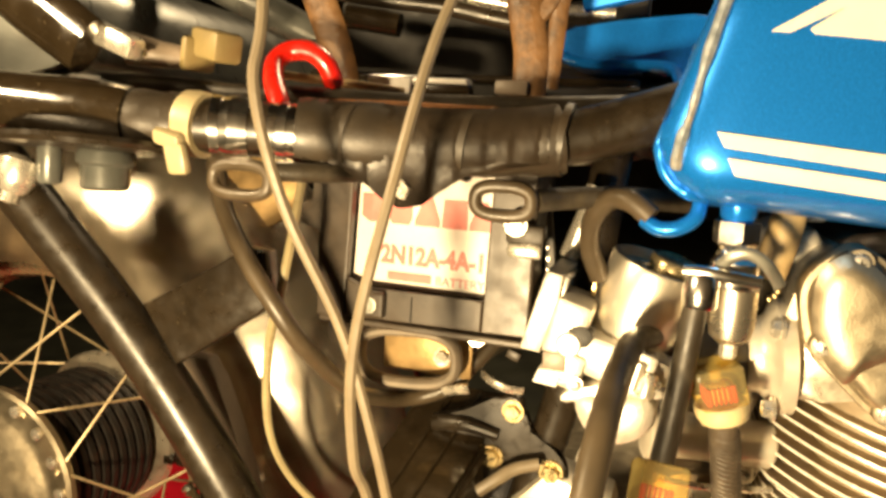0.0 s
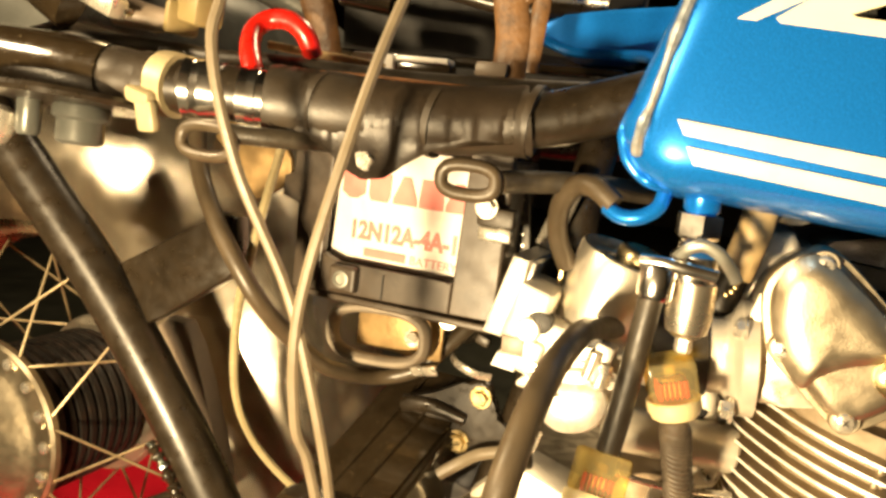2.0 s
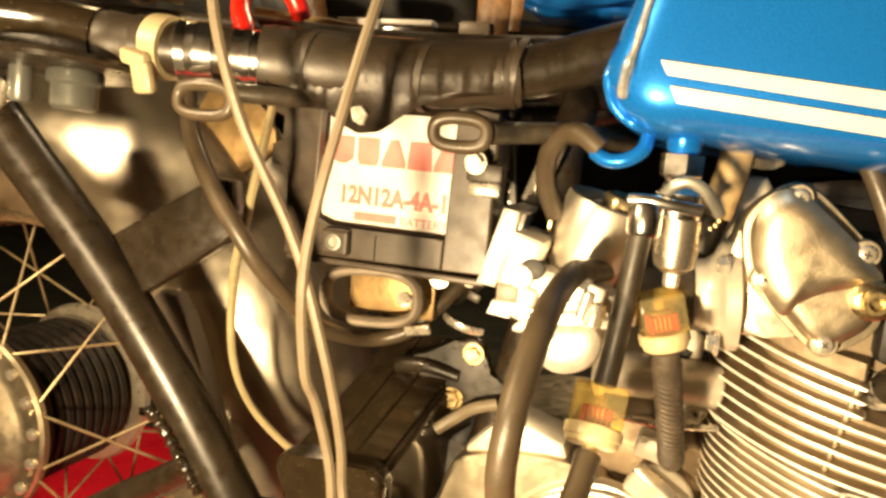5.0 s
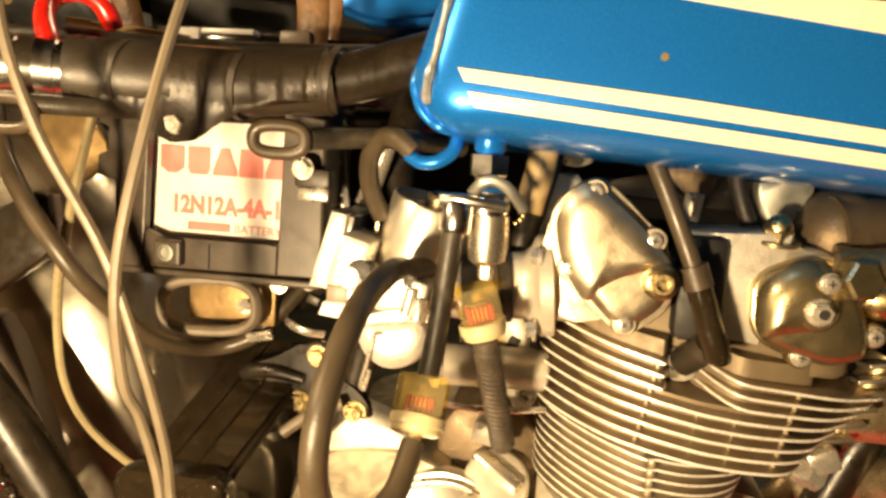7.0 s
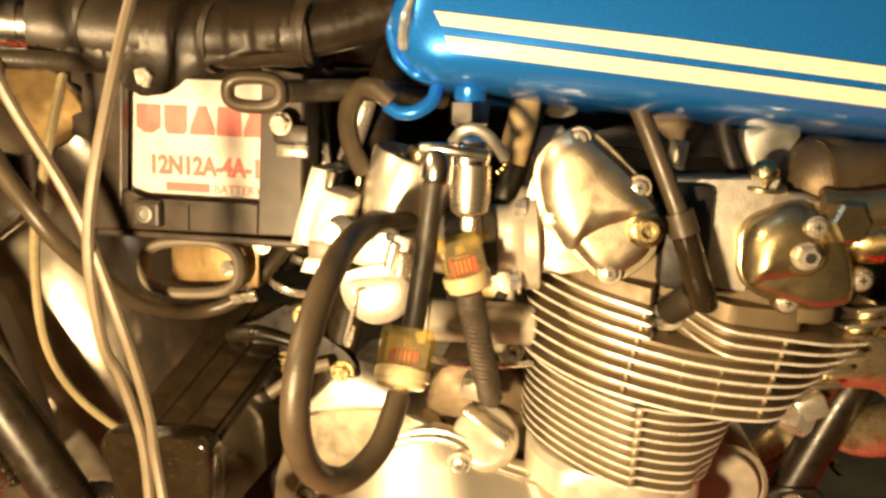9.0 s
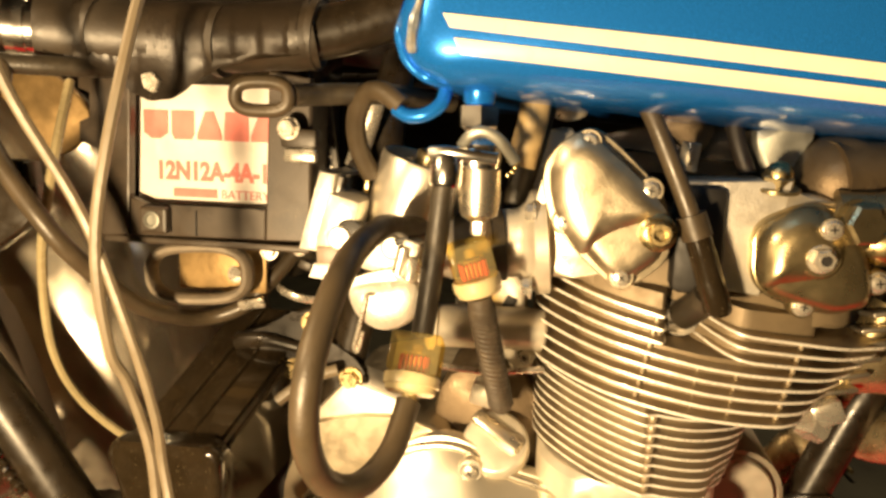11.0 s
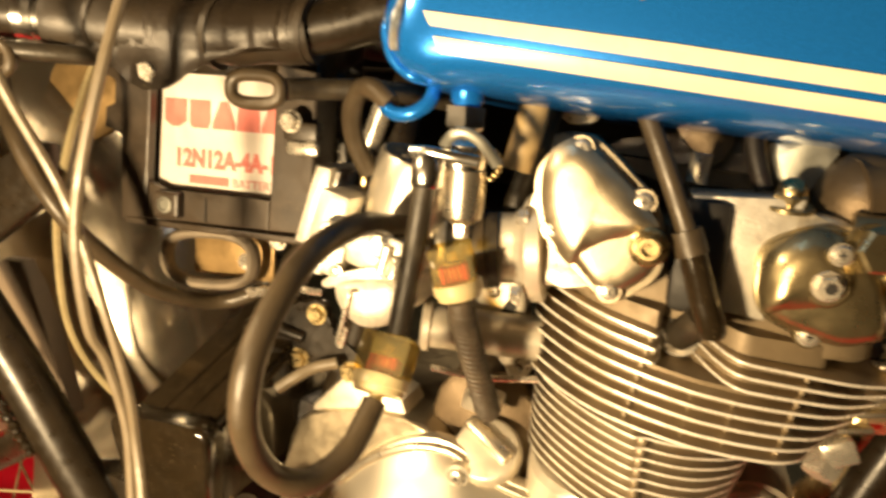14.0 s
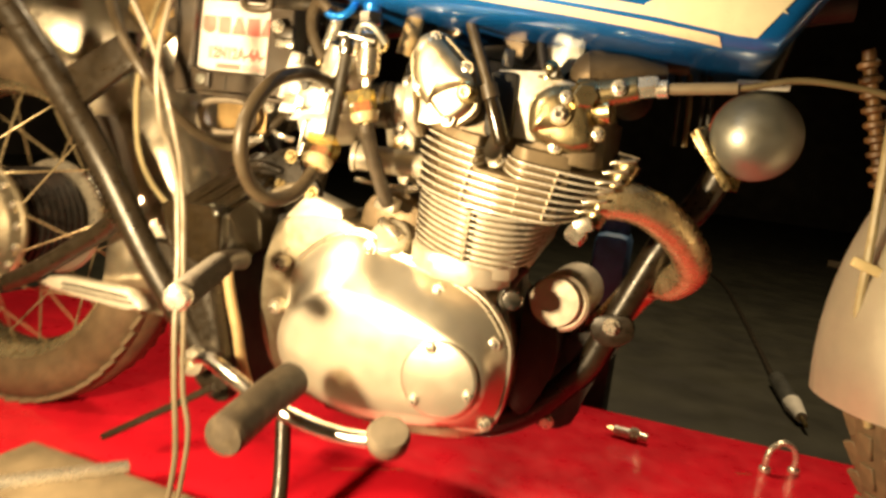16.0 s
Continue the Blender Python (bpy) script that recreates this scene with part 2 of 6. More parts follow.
# ---- mesh helpers ----
def part(name, bm, mat, parent=None, label="", sharp=38):
    bmesh.ops.recalc_face_normals(bm, faces=bm.faces[:])
    me = bpy.data.meshes.new(name)
    for f in bm.faces:
        f.smooth = True
    bm.to_mesh(me)
    bm.free()
    me.set_sharp_from_angle(angle=radians(sharp))
    for m in (mat if isinstance(mat, (list, tuple)) else (mat,)):
        me.materials.append(m)
    ob = new(name, me)
    if parent:
        ob.parent = parent
    if label:
        tagged(ob, label=label)
    return ob


def again(ob, m, parent=None):
    """Another object on the same mesh, at the pose m."""
    o = new(ob.name.split(".")[0], ob.data)
    o.matrix_world = m
    if parent:
        o.parent = parent
    if "label" in ob:
        o["label"] = ob["label"]
    return o


def empty(name, label, category, group="", kind=""):
    return tagged(new(name), label, category, group, kind)


def spline(pts, per=8, closed=False):
    pts = [Vector(p) for p in pts]
    n = len(pts)
    if n == 2 and not closed:
        return [pts[0].lerp(pts[1], i / per) for i in range(per + 1)]
    out = []
    for i in range(n if closed else n - 1):
        g = (lambda k: pts[k % n]) if closed else (lambda k: pts[min(max(k, 0), n - 1)])
        a, b, c, d = g(i - 1), g(i), g(i + 1), g(i + 2)
        for s in range(per):
            t = s / per
            out.append(0.5 * (2 * b + (c - a) * t + (2 * a - 5 * b + 4 * c - d) * t * t + (3 * b - a - 3 * c + d) * t ** 3))
    if not closed:
        out.append(pts[-1])
    return out


def add_sweep(bm, pts, r, n=10, closed=False, flat=1.0, mi=0):
    """A tube along pts; r: a radius, or a function of 0..1; flat: the second half-axis over the first."""
    rad = r if callable(r) else (lambda t: r)
    m = len(pts)
    normal = None
    rings = []
    for i, p in enumerate(pts):
        a = pts[(i - 1) % m] if closed or i else pts[0]
        b = pts[(i + 1) % m] if closed or i < m - 1 else pts[-1]
        tan = (b - a).normalized()
        if normal is None:
            normal = tan.orthogonal().normalized() if abs(tan.y) > 0.9 else tan.cross(Vector((0, 1, 0))).normalized()
        normal = (normal - tan * normal.dot(tan)).normalized()
        side = tan.cross(normal)
        k = rad(i / max(1, m - 1))
        rings.append([bm.verts.new(p + (normal * math.cos(q) + side * math.sin(q) * flat) * k) for q in (2 * math.pi * j / n for j in range(n))])
    for i in range(m if closed else m - 1):
        a, b = rings[i], rings[(i + 1) % m]
        for j in range(n):
            f = bm.faces.new((a[j], a[(j + 1) % n], b[(j + 1) % n], b[j]))
            f.material_index = mi
    if not closed:
        for ring in (rings[0], rings[-1]):
            bm.faces.new(ring).material_index = mi
    return bm


def tube(pts, r, n=10, per=8, closed=False, flat=1.0):
    return add_sweep(bmesh.new(), spline(pts, per, closed), r, n, closed, flat)


def basis(axis):
    z = Vector(axis).normalized()
    x = Vector((0, 0, 1)).cross(z)
    x = x.normalized() if x.length > 1e-4 else Vector((1, 0, 0))
    return x, z.cross(x), z


def add_lathe(bm, origin, axis, profile, n=24, mi=0, squash=1.0, caps=True):
    """Turns a profile of (radius, distance along the axis) round the axis."""
    x, y, z = basis(axis)
    o = Vector(origin)
    rings = []
    for r, h in profile:
        if r < 1e-6:
            rings.append([bm.verts.new(o + z * h)])
        else:
            rings.append([bm.verts.new(o + z * h + (x * math.cos(q) + y * math.sin(q) * squash) * r) for q in (2 * math.pi * j / n for j in range(n))])
    for a, b in zip(rings, rings[1:]):
        for j in range(n):
            k = (j + 1) % n
            v = [a[j % len(a)], a[k % len(a)], b[k % len(b)], b[j % len(b)]]
            v = list(dict.fromkeys(v))
            if len(v) > 2:
                bm.faces.new(v).material_index = mi
    for ring in (rings[0], rings[-1]):
        if caps and len(ring) > 2:
            bm.faces.new(ring).material_index = mi
    return bm


def lathe(origin, axis, profile, n=24, squash=1.0, caps=True):
    return add_lathe(bmesh.new(), origin, axis, profile, n, 0, squash, caps)


def rod(p, q, r, n=16, edge=0.0):
    p, q = Vector(p), Vector(q)
    h = (q - p).length
    e = edge or r * 0.12
    return lathe(p, q - p, [(r - e, 0), (r, e), (r, h - e), (r - e, h)], n)


def add_prism(bm, outline, y0, y1, bevel=0.0, seg=2, mi=0):
    """An outline of (x, z), from y0 (near) to y1 (far)."""
    start = len(bm.faces)
    a = [bm.verts.new((x, y0, z)) for x, z in outline]
    b = [bm.verts.new((x, y1, z)) for x, z in outline]
    n = len(a)
    fs = [bm.faces.new(a), bm.faces.new(b[::-1])]
    for i in range(n):
        fs.append(bm.faces.new((a[i], b[i], b[(i + 1) % n], a[(i + 1) % n])))
    for f in fs:
        f.material_index = mi
    if bevel:
        es = [e for e in fs[0].edges] + [e for e in fs[1].edges]
        bmesh.ops.bevel(bm, geom=es, offset=bevel, segments=seg, affect="EDGES", profile=0.5)
    return bm


def prism(outline, y0, y1, bevel=0.0, seg=2):
    return add_prism(bmesh.new(), outline, y0, y1, bevel, seg)


def add_box(bm, c, s, bevel=0.002, rot=None, mi=0, seg=2):
    made = bmesh.ops.create_cube(bm, size=1.0)["verts"]
    m = Matrix.Translation(c) @ (rot.to_4x4() if rot else Matrix()) @ Matrix.Diagonal((*s, 1))
    bmesh.ops.transform(bm, matrix=m, verts=made)
    fs = {f for v in made for f in v.link_faces}
    for f in fs:
        f.material_index = mi
    if bevel:
        bmesh.ops.bevel(bm, geom=list({e for f in fs for e in f.edges}), offset=bevel, segments=seg, affect="EDGES", profile=0.5)
    return bm


def box(c, s, bevel=0.002, rot=None, seg=2):
    return add_box(bmesh.new(), c, s, bevel, rot, 0, seg)


def turned(rx=0, ry=0, rz=0):
    return Euler((radians(rx), radians(ry), radians(rz))).to_matrix()


def loop2(pts, per=6):
    return [(p.x, p.z) for p in spline([(x, 0, z) for x, z in pts], per, True)]


def add_dome(bm, outline, levels, mi=0):
    """A cover: rings of a closed (x, z) outline, each drawn in by some metres and set at its own y; the last ring is closed."""
    n = len(outline)
    cx, cz = sum(p[0] for p in outline) / n, sum(p[1] for p in outline) / n
    rings = []
    for inset, y in levels:
        ring = []
        for x, z in outline:
            d = math.hypot(x - cx, z - cz)
            k = max(0.05, 1 - inset / d)
            ring.append(bm.verts.new((cx + (x - cx) * k, y, cz + (z - cz) * k)))
        rings.append(ring)
    for a, b in zip(rings, rings[1:]):
        for i in range(n):
            bm.faces.new((a[i], a[(i + 1) % n], b[(i + 1) % n], b[i])).material_index = mi
    bm.faces.new(rings[-1]).material_index = mi
    bm.faces.new(rings[0][::-1]).material_index = mi
    return bm


def by_angle(outline, c, n=96):
    """A closed (x, z) outline as n radii round c."""
    out = []
    m = len(outline)
    for k in range(n):
        a = 2 * math.pi * k / n
        ux, uz = math.cos(a), math.sin(a)
        best = 0.001
        for i in range(m):
            px, pz = outline[i][0] - c[0], outline[i][1] - c[1]
            qx, qz = outline[(i + 1) % m][0] - c[0], outline[(i + 1) % m][1] - c[1]
            dx, dz = qx - px, qz - pz
            det = ux * dz - uz * dx
            if abs(det) < 1e-12:
                continue
            r = (px * dz - pz * dx) / det
            s = (px * uz - pz * ux) / det
            if r > 0 and -1e-6 <= s <= 1 + 1e-6:
                best = max(best, r)
        out.append(best)
    return out


def loft(c, levels, n=96):
    """A cover whose skin runs through outlines round c: levels of (radii, drawn in by, y); the last is closed."""
    bm = bmesh.new()
    rings = []
    for radii, inset, y in levels:
        rings.append([bm.verts.new((c[0] + max(0.001, r - inset) * math.cos(2 * math.pi * k / n), y, c[1] + max(0.001, r - inset) * math.sin(2 * math.pi * k / n))) for k, r in enumerate(radii)])
    for a, b in zip(rings, rings[1:]):
        for i in range(n):
            bm.faces.new((a[i], a[(i + 1) % n], b[(i + 1) % n], b[i]))
    bm.faces.new(rings[-1])
    bm.faces.new(rings[0][::-1])
    return bm


def hexagon(bm, origin, axis, r, h, cap=0.25, mi=0, turn=0.0):
    x, y, z = basis(axis)
    o = Vector(origin)
    rings = []
    for k, hh in ((1, 0), (1, h * (1 - cap)), (0.86, h)):
        rings.append([bm.verts.new(o + z * hh + (x * math.cos(q) + y * math.sin(q)) * r * k) for q in (math.pi / 3 * j + turn for j in range(6))])
    for a, b in zip(rings, rings[1:]):
        for j in range(6):
            bm.faces.new((a[j], a[(j + 1) % 6], b[(j + 1) % 6], b[j])).material_index = mi
    bm.faces.new(rings[-1]).material_index = mi
    bm.faces.new(rings[0][::-1]).material_index = mi
    return bm


def bolt(name, origin, axis, r, h, mat, parent, washer=1.35, turn=0.2, label=""):
    bm = bmesh.new()
    o, z = Vector(origin), Vector(axis).normalized()
    if washer:
        add_lathe(bm, o, z, [(r * washer, 0), (r * washer, h * 0.22), (r * washer * 0.95, h * 0.28)], 20)
    hexagon(bm, o + z * h * 0.26, z, r, h * 0.8, 0.2, 0, turn)
    add_lathe(bm, o + z * h * 1.02, z, [(r * 0.5, 0), (r * 0.46, h * 0.08), (0, h * 0.08)], 14)
    return part(name, bm, mat, parent, label, 30)


def screw(origin, axis, r, parent, mat=None, h=None, turn=0.0):
    """A pan-head screw; dark raised bars stand for the shade in its cross recess."""
    h = h or r * 0.85
    bm = bmesh.new()
    add_lathe(bm, origin, axis, [(r * 1.25, 0), (r * 1.25, h * 0.25), (r, h * 0.27), (r, h * 0.7), (r * 0.82, h * 0.95), (r * 0.5, h * 1.05), (0, h * 1.08)], 20)
    x, y, z = basis(axis)
    o = Vector(origin) + z * h * 1.05
    u = x * math.cos(turn) + y * math.sin(turn)
    w = z.cross(u)
    for a, b in ((u, w), (w, u)):
        vs = [bm.verts.new(o + a * r * 0.45 * i + b * r * 0.09 * j + z * k) for k in (0, h * 0.06) for i, j in ((-1, -1), (1, -1), (1, 1), (-1, 1))]
        for q in ((4, 5, 6, 7), (0, 1, 5, 4), (1, 2, 6, 5), (2, 3, 7, 6), (3, 0, 4, 7)):
            bm.faces.new([vs[i] for i in q]).material_index = 1
    return part("screw", bm, [mat or STEEL, DARK], parent, "", 30)


def lettering(name, text, size, m, mat, parent, extrude=0.0002, wide=1.0, bold=0.0):
    cu = bpy.data.curves.new(name, "FONT")
    cu.body, cu.size, cu.extrude, cu.offset = text, size, extrude, bold
    cu.align_x = "CENTER"
    tmp = bpy.data.objects.new(name + "_curve", cu)
    scene.collection.objects.link(tmp)
    me = bpy.data.meshes.new_from_object(tmp.evaluated_get(bpy.context.evaluated_depsgraph_get()))
    bpy.data.objects.remove(tmp)
    me.materials.clear()
    me.materials.append(mat)
    ob = new(name, me)
    ob.matrix_world = m @ Matrix.Diagonal((wide, 1, 1, 1))
    ob.parent = parent
    return ob


# ---- the workshop ----
tagged(part("floor", box((0.5, 3.0, -0.17), (14, 16, 0.1), 0), FLOOR), "dark oil-stained concrete workshop floor", "floor", kind="structure")
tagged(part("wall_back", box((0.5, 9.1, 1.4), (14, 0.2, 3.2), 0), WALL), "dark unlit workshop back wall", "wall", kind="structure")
# Added out of view: its pale colour bounces warm fill into the metal.
tagged(part("bounce_wall_behind", box((0.5, -2.3, 1.4), (14, 0.2, 3.2), 0), WALL_BOUNCE), "unseen cream wall added to bounce warm fill light", "wall", kind="structure")
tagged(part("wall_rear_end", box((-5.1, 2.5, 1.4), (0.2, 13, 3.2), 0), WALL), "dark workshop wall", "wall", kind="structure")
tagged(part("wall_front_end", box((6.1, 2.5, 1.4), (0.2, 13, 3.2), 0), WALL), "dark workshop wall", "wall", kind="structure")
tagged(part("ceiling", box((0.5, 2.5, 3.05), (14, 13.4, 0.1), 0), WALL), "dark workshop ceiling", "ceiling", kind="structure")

# ---- lift table ----
table = empty("lift_table", "glossy red painted steel motorcycle lift table, scratched", "lift table")
part("tabletop", box((0.1, 0.114, -0.006), (2.3, 0.788, 0.012), 0.003), RED_TABLE, table)
for ys in (-0.262, 0.49):
    part("side_rail", box((0.1, ys, -0.04), (2.28, 0.03, 0.056), 0.004), RED_TABLE, table)
for xs in (-0.9, 0.1, 1.1):
    part("cross_beam", box((xs, 0.114, -0.066), (0.06, 0.71, 0.1), 0.004), RED_PAINT, table)
random.seed(4)
for i in range(12):
    x, y, a, l = random.uniform(-0.3, 0.6), random.uniform(-0.1, 0.45), random.uniform(-0.5, 0.5), random.uniform(0.006, 0.03)
    if i == 0:
        x, y, a, l = 0.02, 0.05, 0.55, 0.10
    part("scratch", box((x, y, 0.0002), (l, random.uniform(0.0004, 0.0009), 0.0004), 0, turned(rz=math.degrees(a))), CABLE_TAN, table)

# ---- the motorcycle: frame and rear ----
bike = empty("motorcycle", "stripped motorcycle with blue tank standing on a red lift table", "motorcycle")

rail = [(-0.52, -0.292, 0.632), (-0.40, -0.272, 0.624), (-0.310, -0.256, 0.620), (-0.2505, -0.2427, 0.6155), (-0.1955, -0.2235, 0.614), (-0.1422, -0.2009, 0.6125), (-0.0875, -0.1819, 0.6125), (-0.0342, -0.1653, 0.6195), (0.0165, -0.1541, 0.6360), (0.12, -0.13, 0.672), (0.3, -0.05, 0.72)]
part("seat_rail", tube(rail, 0.0150, 14), BLACK_PAINT, bike, "black frame tube with worn paint")
far_rail = [(x, -y, z) for x, y, z in rail]
part("seat_rail", tube(far_rail, 0.0150, 12), BLACK_PAINT, bike)


def on_rail(x):
    pts = spline(rail, 12)
    return min(pts, key=lambda p: abs(p.x - x))


def sleeve(x0, x1, r, mat, name="tape_wrap", label="", n=16):
    pts = [on_rail(x0 + (x1 - x0) * i / 6) for i in range(7)]
    return part(name, add_sweep(bmesh.new(), pts, lambda t: r * (1 + 0.03 * math.sin(9 * t + x0 * 50)), n), mat, bike, label)


sleeve(-0.36, -0.2535, 0.0172, BLACK_PLASTIC, label="black plastic sleeve on the frame tube")
sleeve(-0.2535, -0.2305, 0.0158, DUSTY_PLASTIC, label="dusty tape round the frame tube")
sleeve(-0.2125, -0.1975, 0.0166, CHROME, "collar", "bare metal collar on the frame tube")
sleeve(-0.1850, -0.1745, 0.0160, CHROME, "collar")
pts = [on_rail(-0.1745 + 0.138 * i / 20) for i in range(21)]
part("tape_wrap", add_sweep(bmesh.new(), pts, lambda t: 0.0186 + 0.0010 * math.sin(7 * t) + 0.0005 * math.sin(29 * t), 20), DUSTY_PLASTIC, bike, "dusty black tape wrapped round the frame tube")
for x in (-0.1465, -0.0872, -0.0395):
    p = on_rail(x)
    part("tape_edge", add_sweep(bmesh.new(), [p, p + Vector((0.004, 0, -0.0005))], 0.0200, 20), DUSTY_PLASTIC, bike)
# flap that hangs from the tape, down to a bolt
hem = [(-0.163, 0.597), (-0.1465, 0.597), (-0.1355, 0.591), (-0.1240, 0.582), (-0.1135, 0.577), (-0.104, 0.579), (-0.095, 0.587), (-0.081, 0.597), (-0.058, 0.602), (-0.0415, 0.605)]
flap = bmesh.new()
cols = []
for i in range(46):
    x = -0.163 + 0.1215 * i / 45
    c = on_rail(x)
    zb = next(z0 + (z1 - z0) * (x - x0) / (x1 - x0) for (x0, z0), (x1, z1) in zip(hem, hem[1:]) if x <= x1 + 1e-9)
    fold = 0.0022 * math.sin((x + 0.163) * 105) + 0.0012 * math.sin((x + 0.163) * 232)
    col = []
    for k in range(8):
        q = radians(75 - 105 * k / 7)
        col.append((x, c.y - 0.0198 * math.cos(q), c.z + 0.0198 * math.sin(q)))
    y1, z1 = col[-1][1:]
    for k in range(1, 8):
        v = k / 7
        col.append((x, y1 + 0.004 * v * (1 - v) + fold * v, z1 + (min(zb, z1 - 0.002) - z1) * v))
    cols.append([flap.verts.new(p) for p in col])
for a, b in zip(cols, cols[1:]):
    for k in range(len(a) - 1):
        flap.faces.new((a[k], a[k + 1], b[k + 1], b[k]))
bmesh.ops.solidify(flap, geom=flap.faces[:], thickness=-0.0025)
ob = part("battery_hanger", flap, FLAP, bike, "dusty black rubber flap bolted under the frame tube")
bolt("bolt", (-0.1155, -0.2035, 0.5865), (0.05, -1, 0.05), 0.0062, 0.006, STEEL, ob, 1.2)

# cream cable tie
p = on_rail(-0.2215)
along = Vector((1, 0.06, -0.10)).normalized()
tie = add_lathe(bmesh.new(), p, along, [(0.0155, -0.0058), (0.0174, -0.0058), (0.0178, 0.0), (0.0174, 0.0058), (0.0155, 0.0058)], 28)
add_box(tie, p + Vector((-0.004, -0.0175, -0.008)), (0.017, 0.008, 0.009), 0.0025, turned(20, 14, 0))
add_box(tie, p + Vector((0.000, -0.0160, -0.018)), (0.012, 0.007, 0.017), 0.0025, turned(10, -4, 0))
part("cable_tie", tie, OLD_NYLON, bike, "cream nylon cable tie round the frame tube")

# lower rear frame tube and gusset
part("rear_downtube", tube([(-0.4090, -0.235, 0.63), (-0.3650, -0.215, 0.565), (-0.3050, -0.190, 0.478), (-0.2470, -0.178, 0.393), (-0.192, -0.165, 0.297), (-0.150, -0.155, 0.235), (-0.10, -0.14, 0.165)], lambda t: 0.0160 + 0.001 * t, 18), BLACK_PAINT, bike, "black frame tube with chipped paint")
part("rear_downtube", tube([(-0.42, 0.195, 0.63), (-0.289, 0.185, 0.479), (-0.178, 0.165, 0.291), (-0.07, 0.14, 0.20)], 0.0165, 10), BLACK_PAINT, bike)
part("side_gusset", prism([(-0.3162, 0.4875), (-0.2240, 0.5420), (-0.2092, 0.5410), (-0.2045, 0.5110), (-0.2158, 0.4998), (-0.2820, 0.4542)], -0.185, -0.171, 0.003), BLACK_PAINT, bike, "flat black frame gusset")


def weld_bead(pts, r):
    """A lumpy bead along a joint."""
    return tube(pts, lambda t: r * (0.85 + 0.26 * math.sin(61 * t) + 0.2 * math.sin(147 * t + 1)), 9, 16)


part("weld", weld_bead([(-0.3110, -0.1935, 0.4950), (-0.2990, -0.1945, 0.4780), (-0.2850, -0.1935, 0.4590), (-0.2760, -0.1880, 0.4470)], 0.0034), BLACK_PLASTIC, bike, "rough weld along the frame joint")
part("weld", weld_bead([(-0.2590, -0.1920, 0.3830), (-0.2450, -0.1935, 0.3720), (-0.2320, -0.1900, 0.3490), (-0.2230, -0.1850, 0.3300)], 0.0040), BLACK_PLASTIC, bike)
part("frame_plate", prism(loop2([(-0.207, 0.312), (-0.186, 0.314), (-0.163, 0.309), (-0.140, 0.301), (-0.122, 0.293), (-0.112, 0.280), (-0.102, 0.245), (-0.088, 0.192), (-0.075, 0.150), (-0.105, 0.145), (-0.15, 0.205), (-0.195, 0.28)], 3), -0.160, -0.140, 0.004, 3), BLACK_PAINT, bike, "black frame side plate behind the foot peg")
part("cross_tube", tube([(-0.17, -0.15, 0.30), (-0.17, 0.15, 0.30)], 0.016, 12, 2), BLACK_PAINT, bike)

# passenger peg loop and silver forging
part("peg_loop", tube([(-0.232, -0.165, 0.352), (-0.252, -0.150, 0.330), (-0.285, -0.140, 0.306), (-0.329, -0.135, 0.279), (-0.386, -0.135, 0.242), (-0.44, -0.130, 0.215)], 0.012, 12), BLACK_PAINT, bike, "black tubular passenger peg bracket")
ob = part("brake_torque_arm", prism([(-0.384, 0.2270), (-0.368, 0.2370), (-0.345, 0.2400), (-0.245, 0.2400), (-0.230, 0.2300), (-0.222, 0.2190), (-0.245, 0.2165), (-0.30, 0.2180), (-0.365, 0.2210)], -0.134, -0.116, 0.004), ALU_CASE, bike, "grey alloy arm beside the rear wheel")
# Raised dark strips give the shade of the arm's grooves.
part("groove", prism([(-0.345, 0.2335), (-0.245, 0.2335), (-0.243, 0.2305), (-0.345, 0.2305)], -0.1355, -0.133, 0.0005), DARK, ob)
part("groove", prism([(-0.345, 0.2270), (-0.236, 0.2270), (-0.236, 0.2245), (-0.345, 0.2245)], -0.1355, -0.133, 0.0005), DARK, ob)
part("swingarm", tube([(-0.16, 0.11, 0.255), (-0.38, 0.105, 0.265), (-0.60, 0.10, 0.278)], 0.017, 12, 4), BLACK_PAINT, bike, "black tubular swingarm")

# exhaust silencer bracket rod and chrome rear guard
guard = bmesh.new()
rows = []
half = [(0.286, -0.1115), (0.297, -0.1095), (0.309, -0.105), (0.320, -0.0999), (0.332, -0.0943), (0.344, -0.0887), (0.356, -0.0828), (0.368, -0.0765), (0.377, -0.0708), (0.385, -0.064), (0.395, -0.042), (0.3995, -0.02)]
profile = half + [(0.400, 0.0)] + [(r, -y) for r, y in half[::-1]]
for i in range(41):
    a = radians(-14 + 116 * i / 40)
    rows.append([guard.verts.new((-0.585 + r * math.cos(a), y, 0.287 + r * math.sin(a))) for r, y in profile])
for a, b in zip(rows, rows[1:]):
    for j in range(len(profile) - 1):
        guard.faces.new((a[j], a[j + 1], b[j + 1], b[j]))
bmesh.ops.solidify(guard, geom=guard.faces[:], thickness=0.0018)
part("rear_mudguard", guard, GUARD_STEEL, bike, "bright steel inner rear mudguard, greasy")
part("taped_loom", prism([(-0.3285, 0.4298), (-0.3090, 0.4470), (-0.2922, 0.4465), (-0.2835, 0.4308), (-0.2700, 0.4010), (-0.2565, 0.3640), (-0.2440, 0.3340), (-0.2652, 0.3600)], -0.128, -0.112, 0.004), TAUPE, bike, "taupe tape-wrapped flap")

# rear wheel
wc = Vector((-0.560, 0, 0.272))
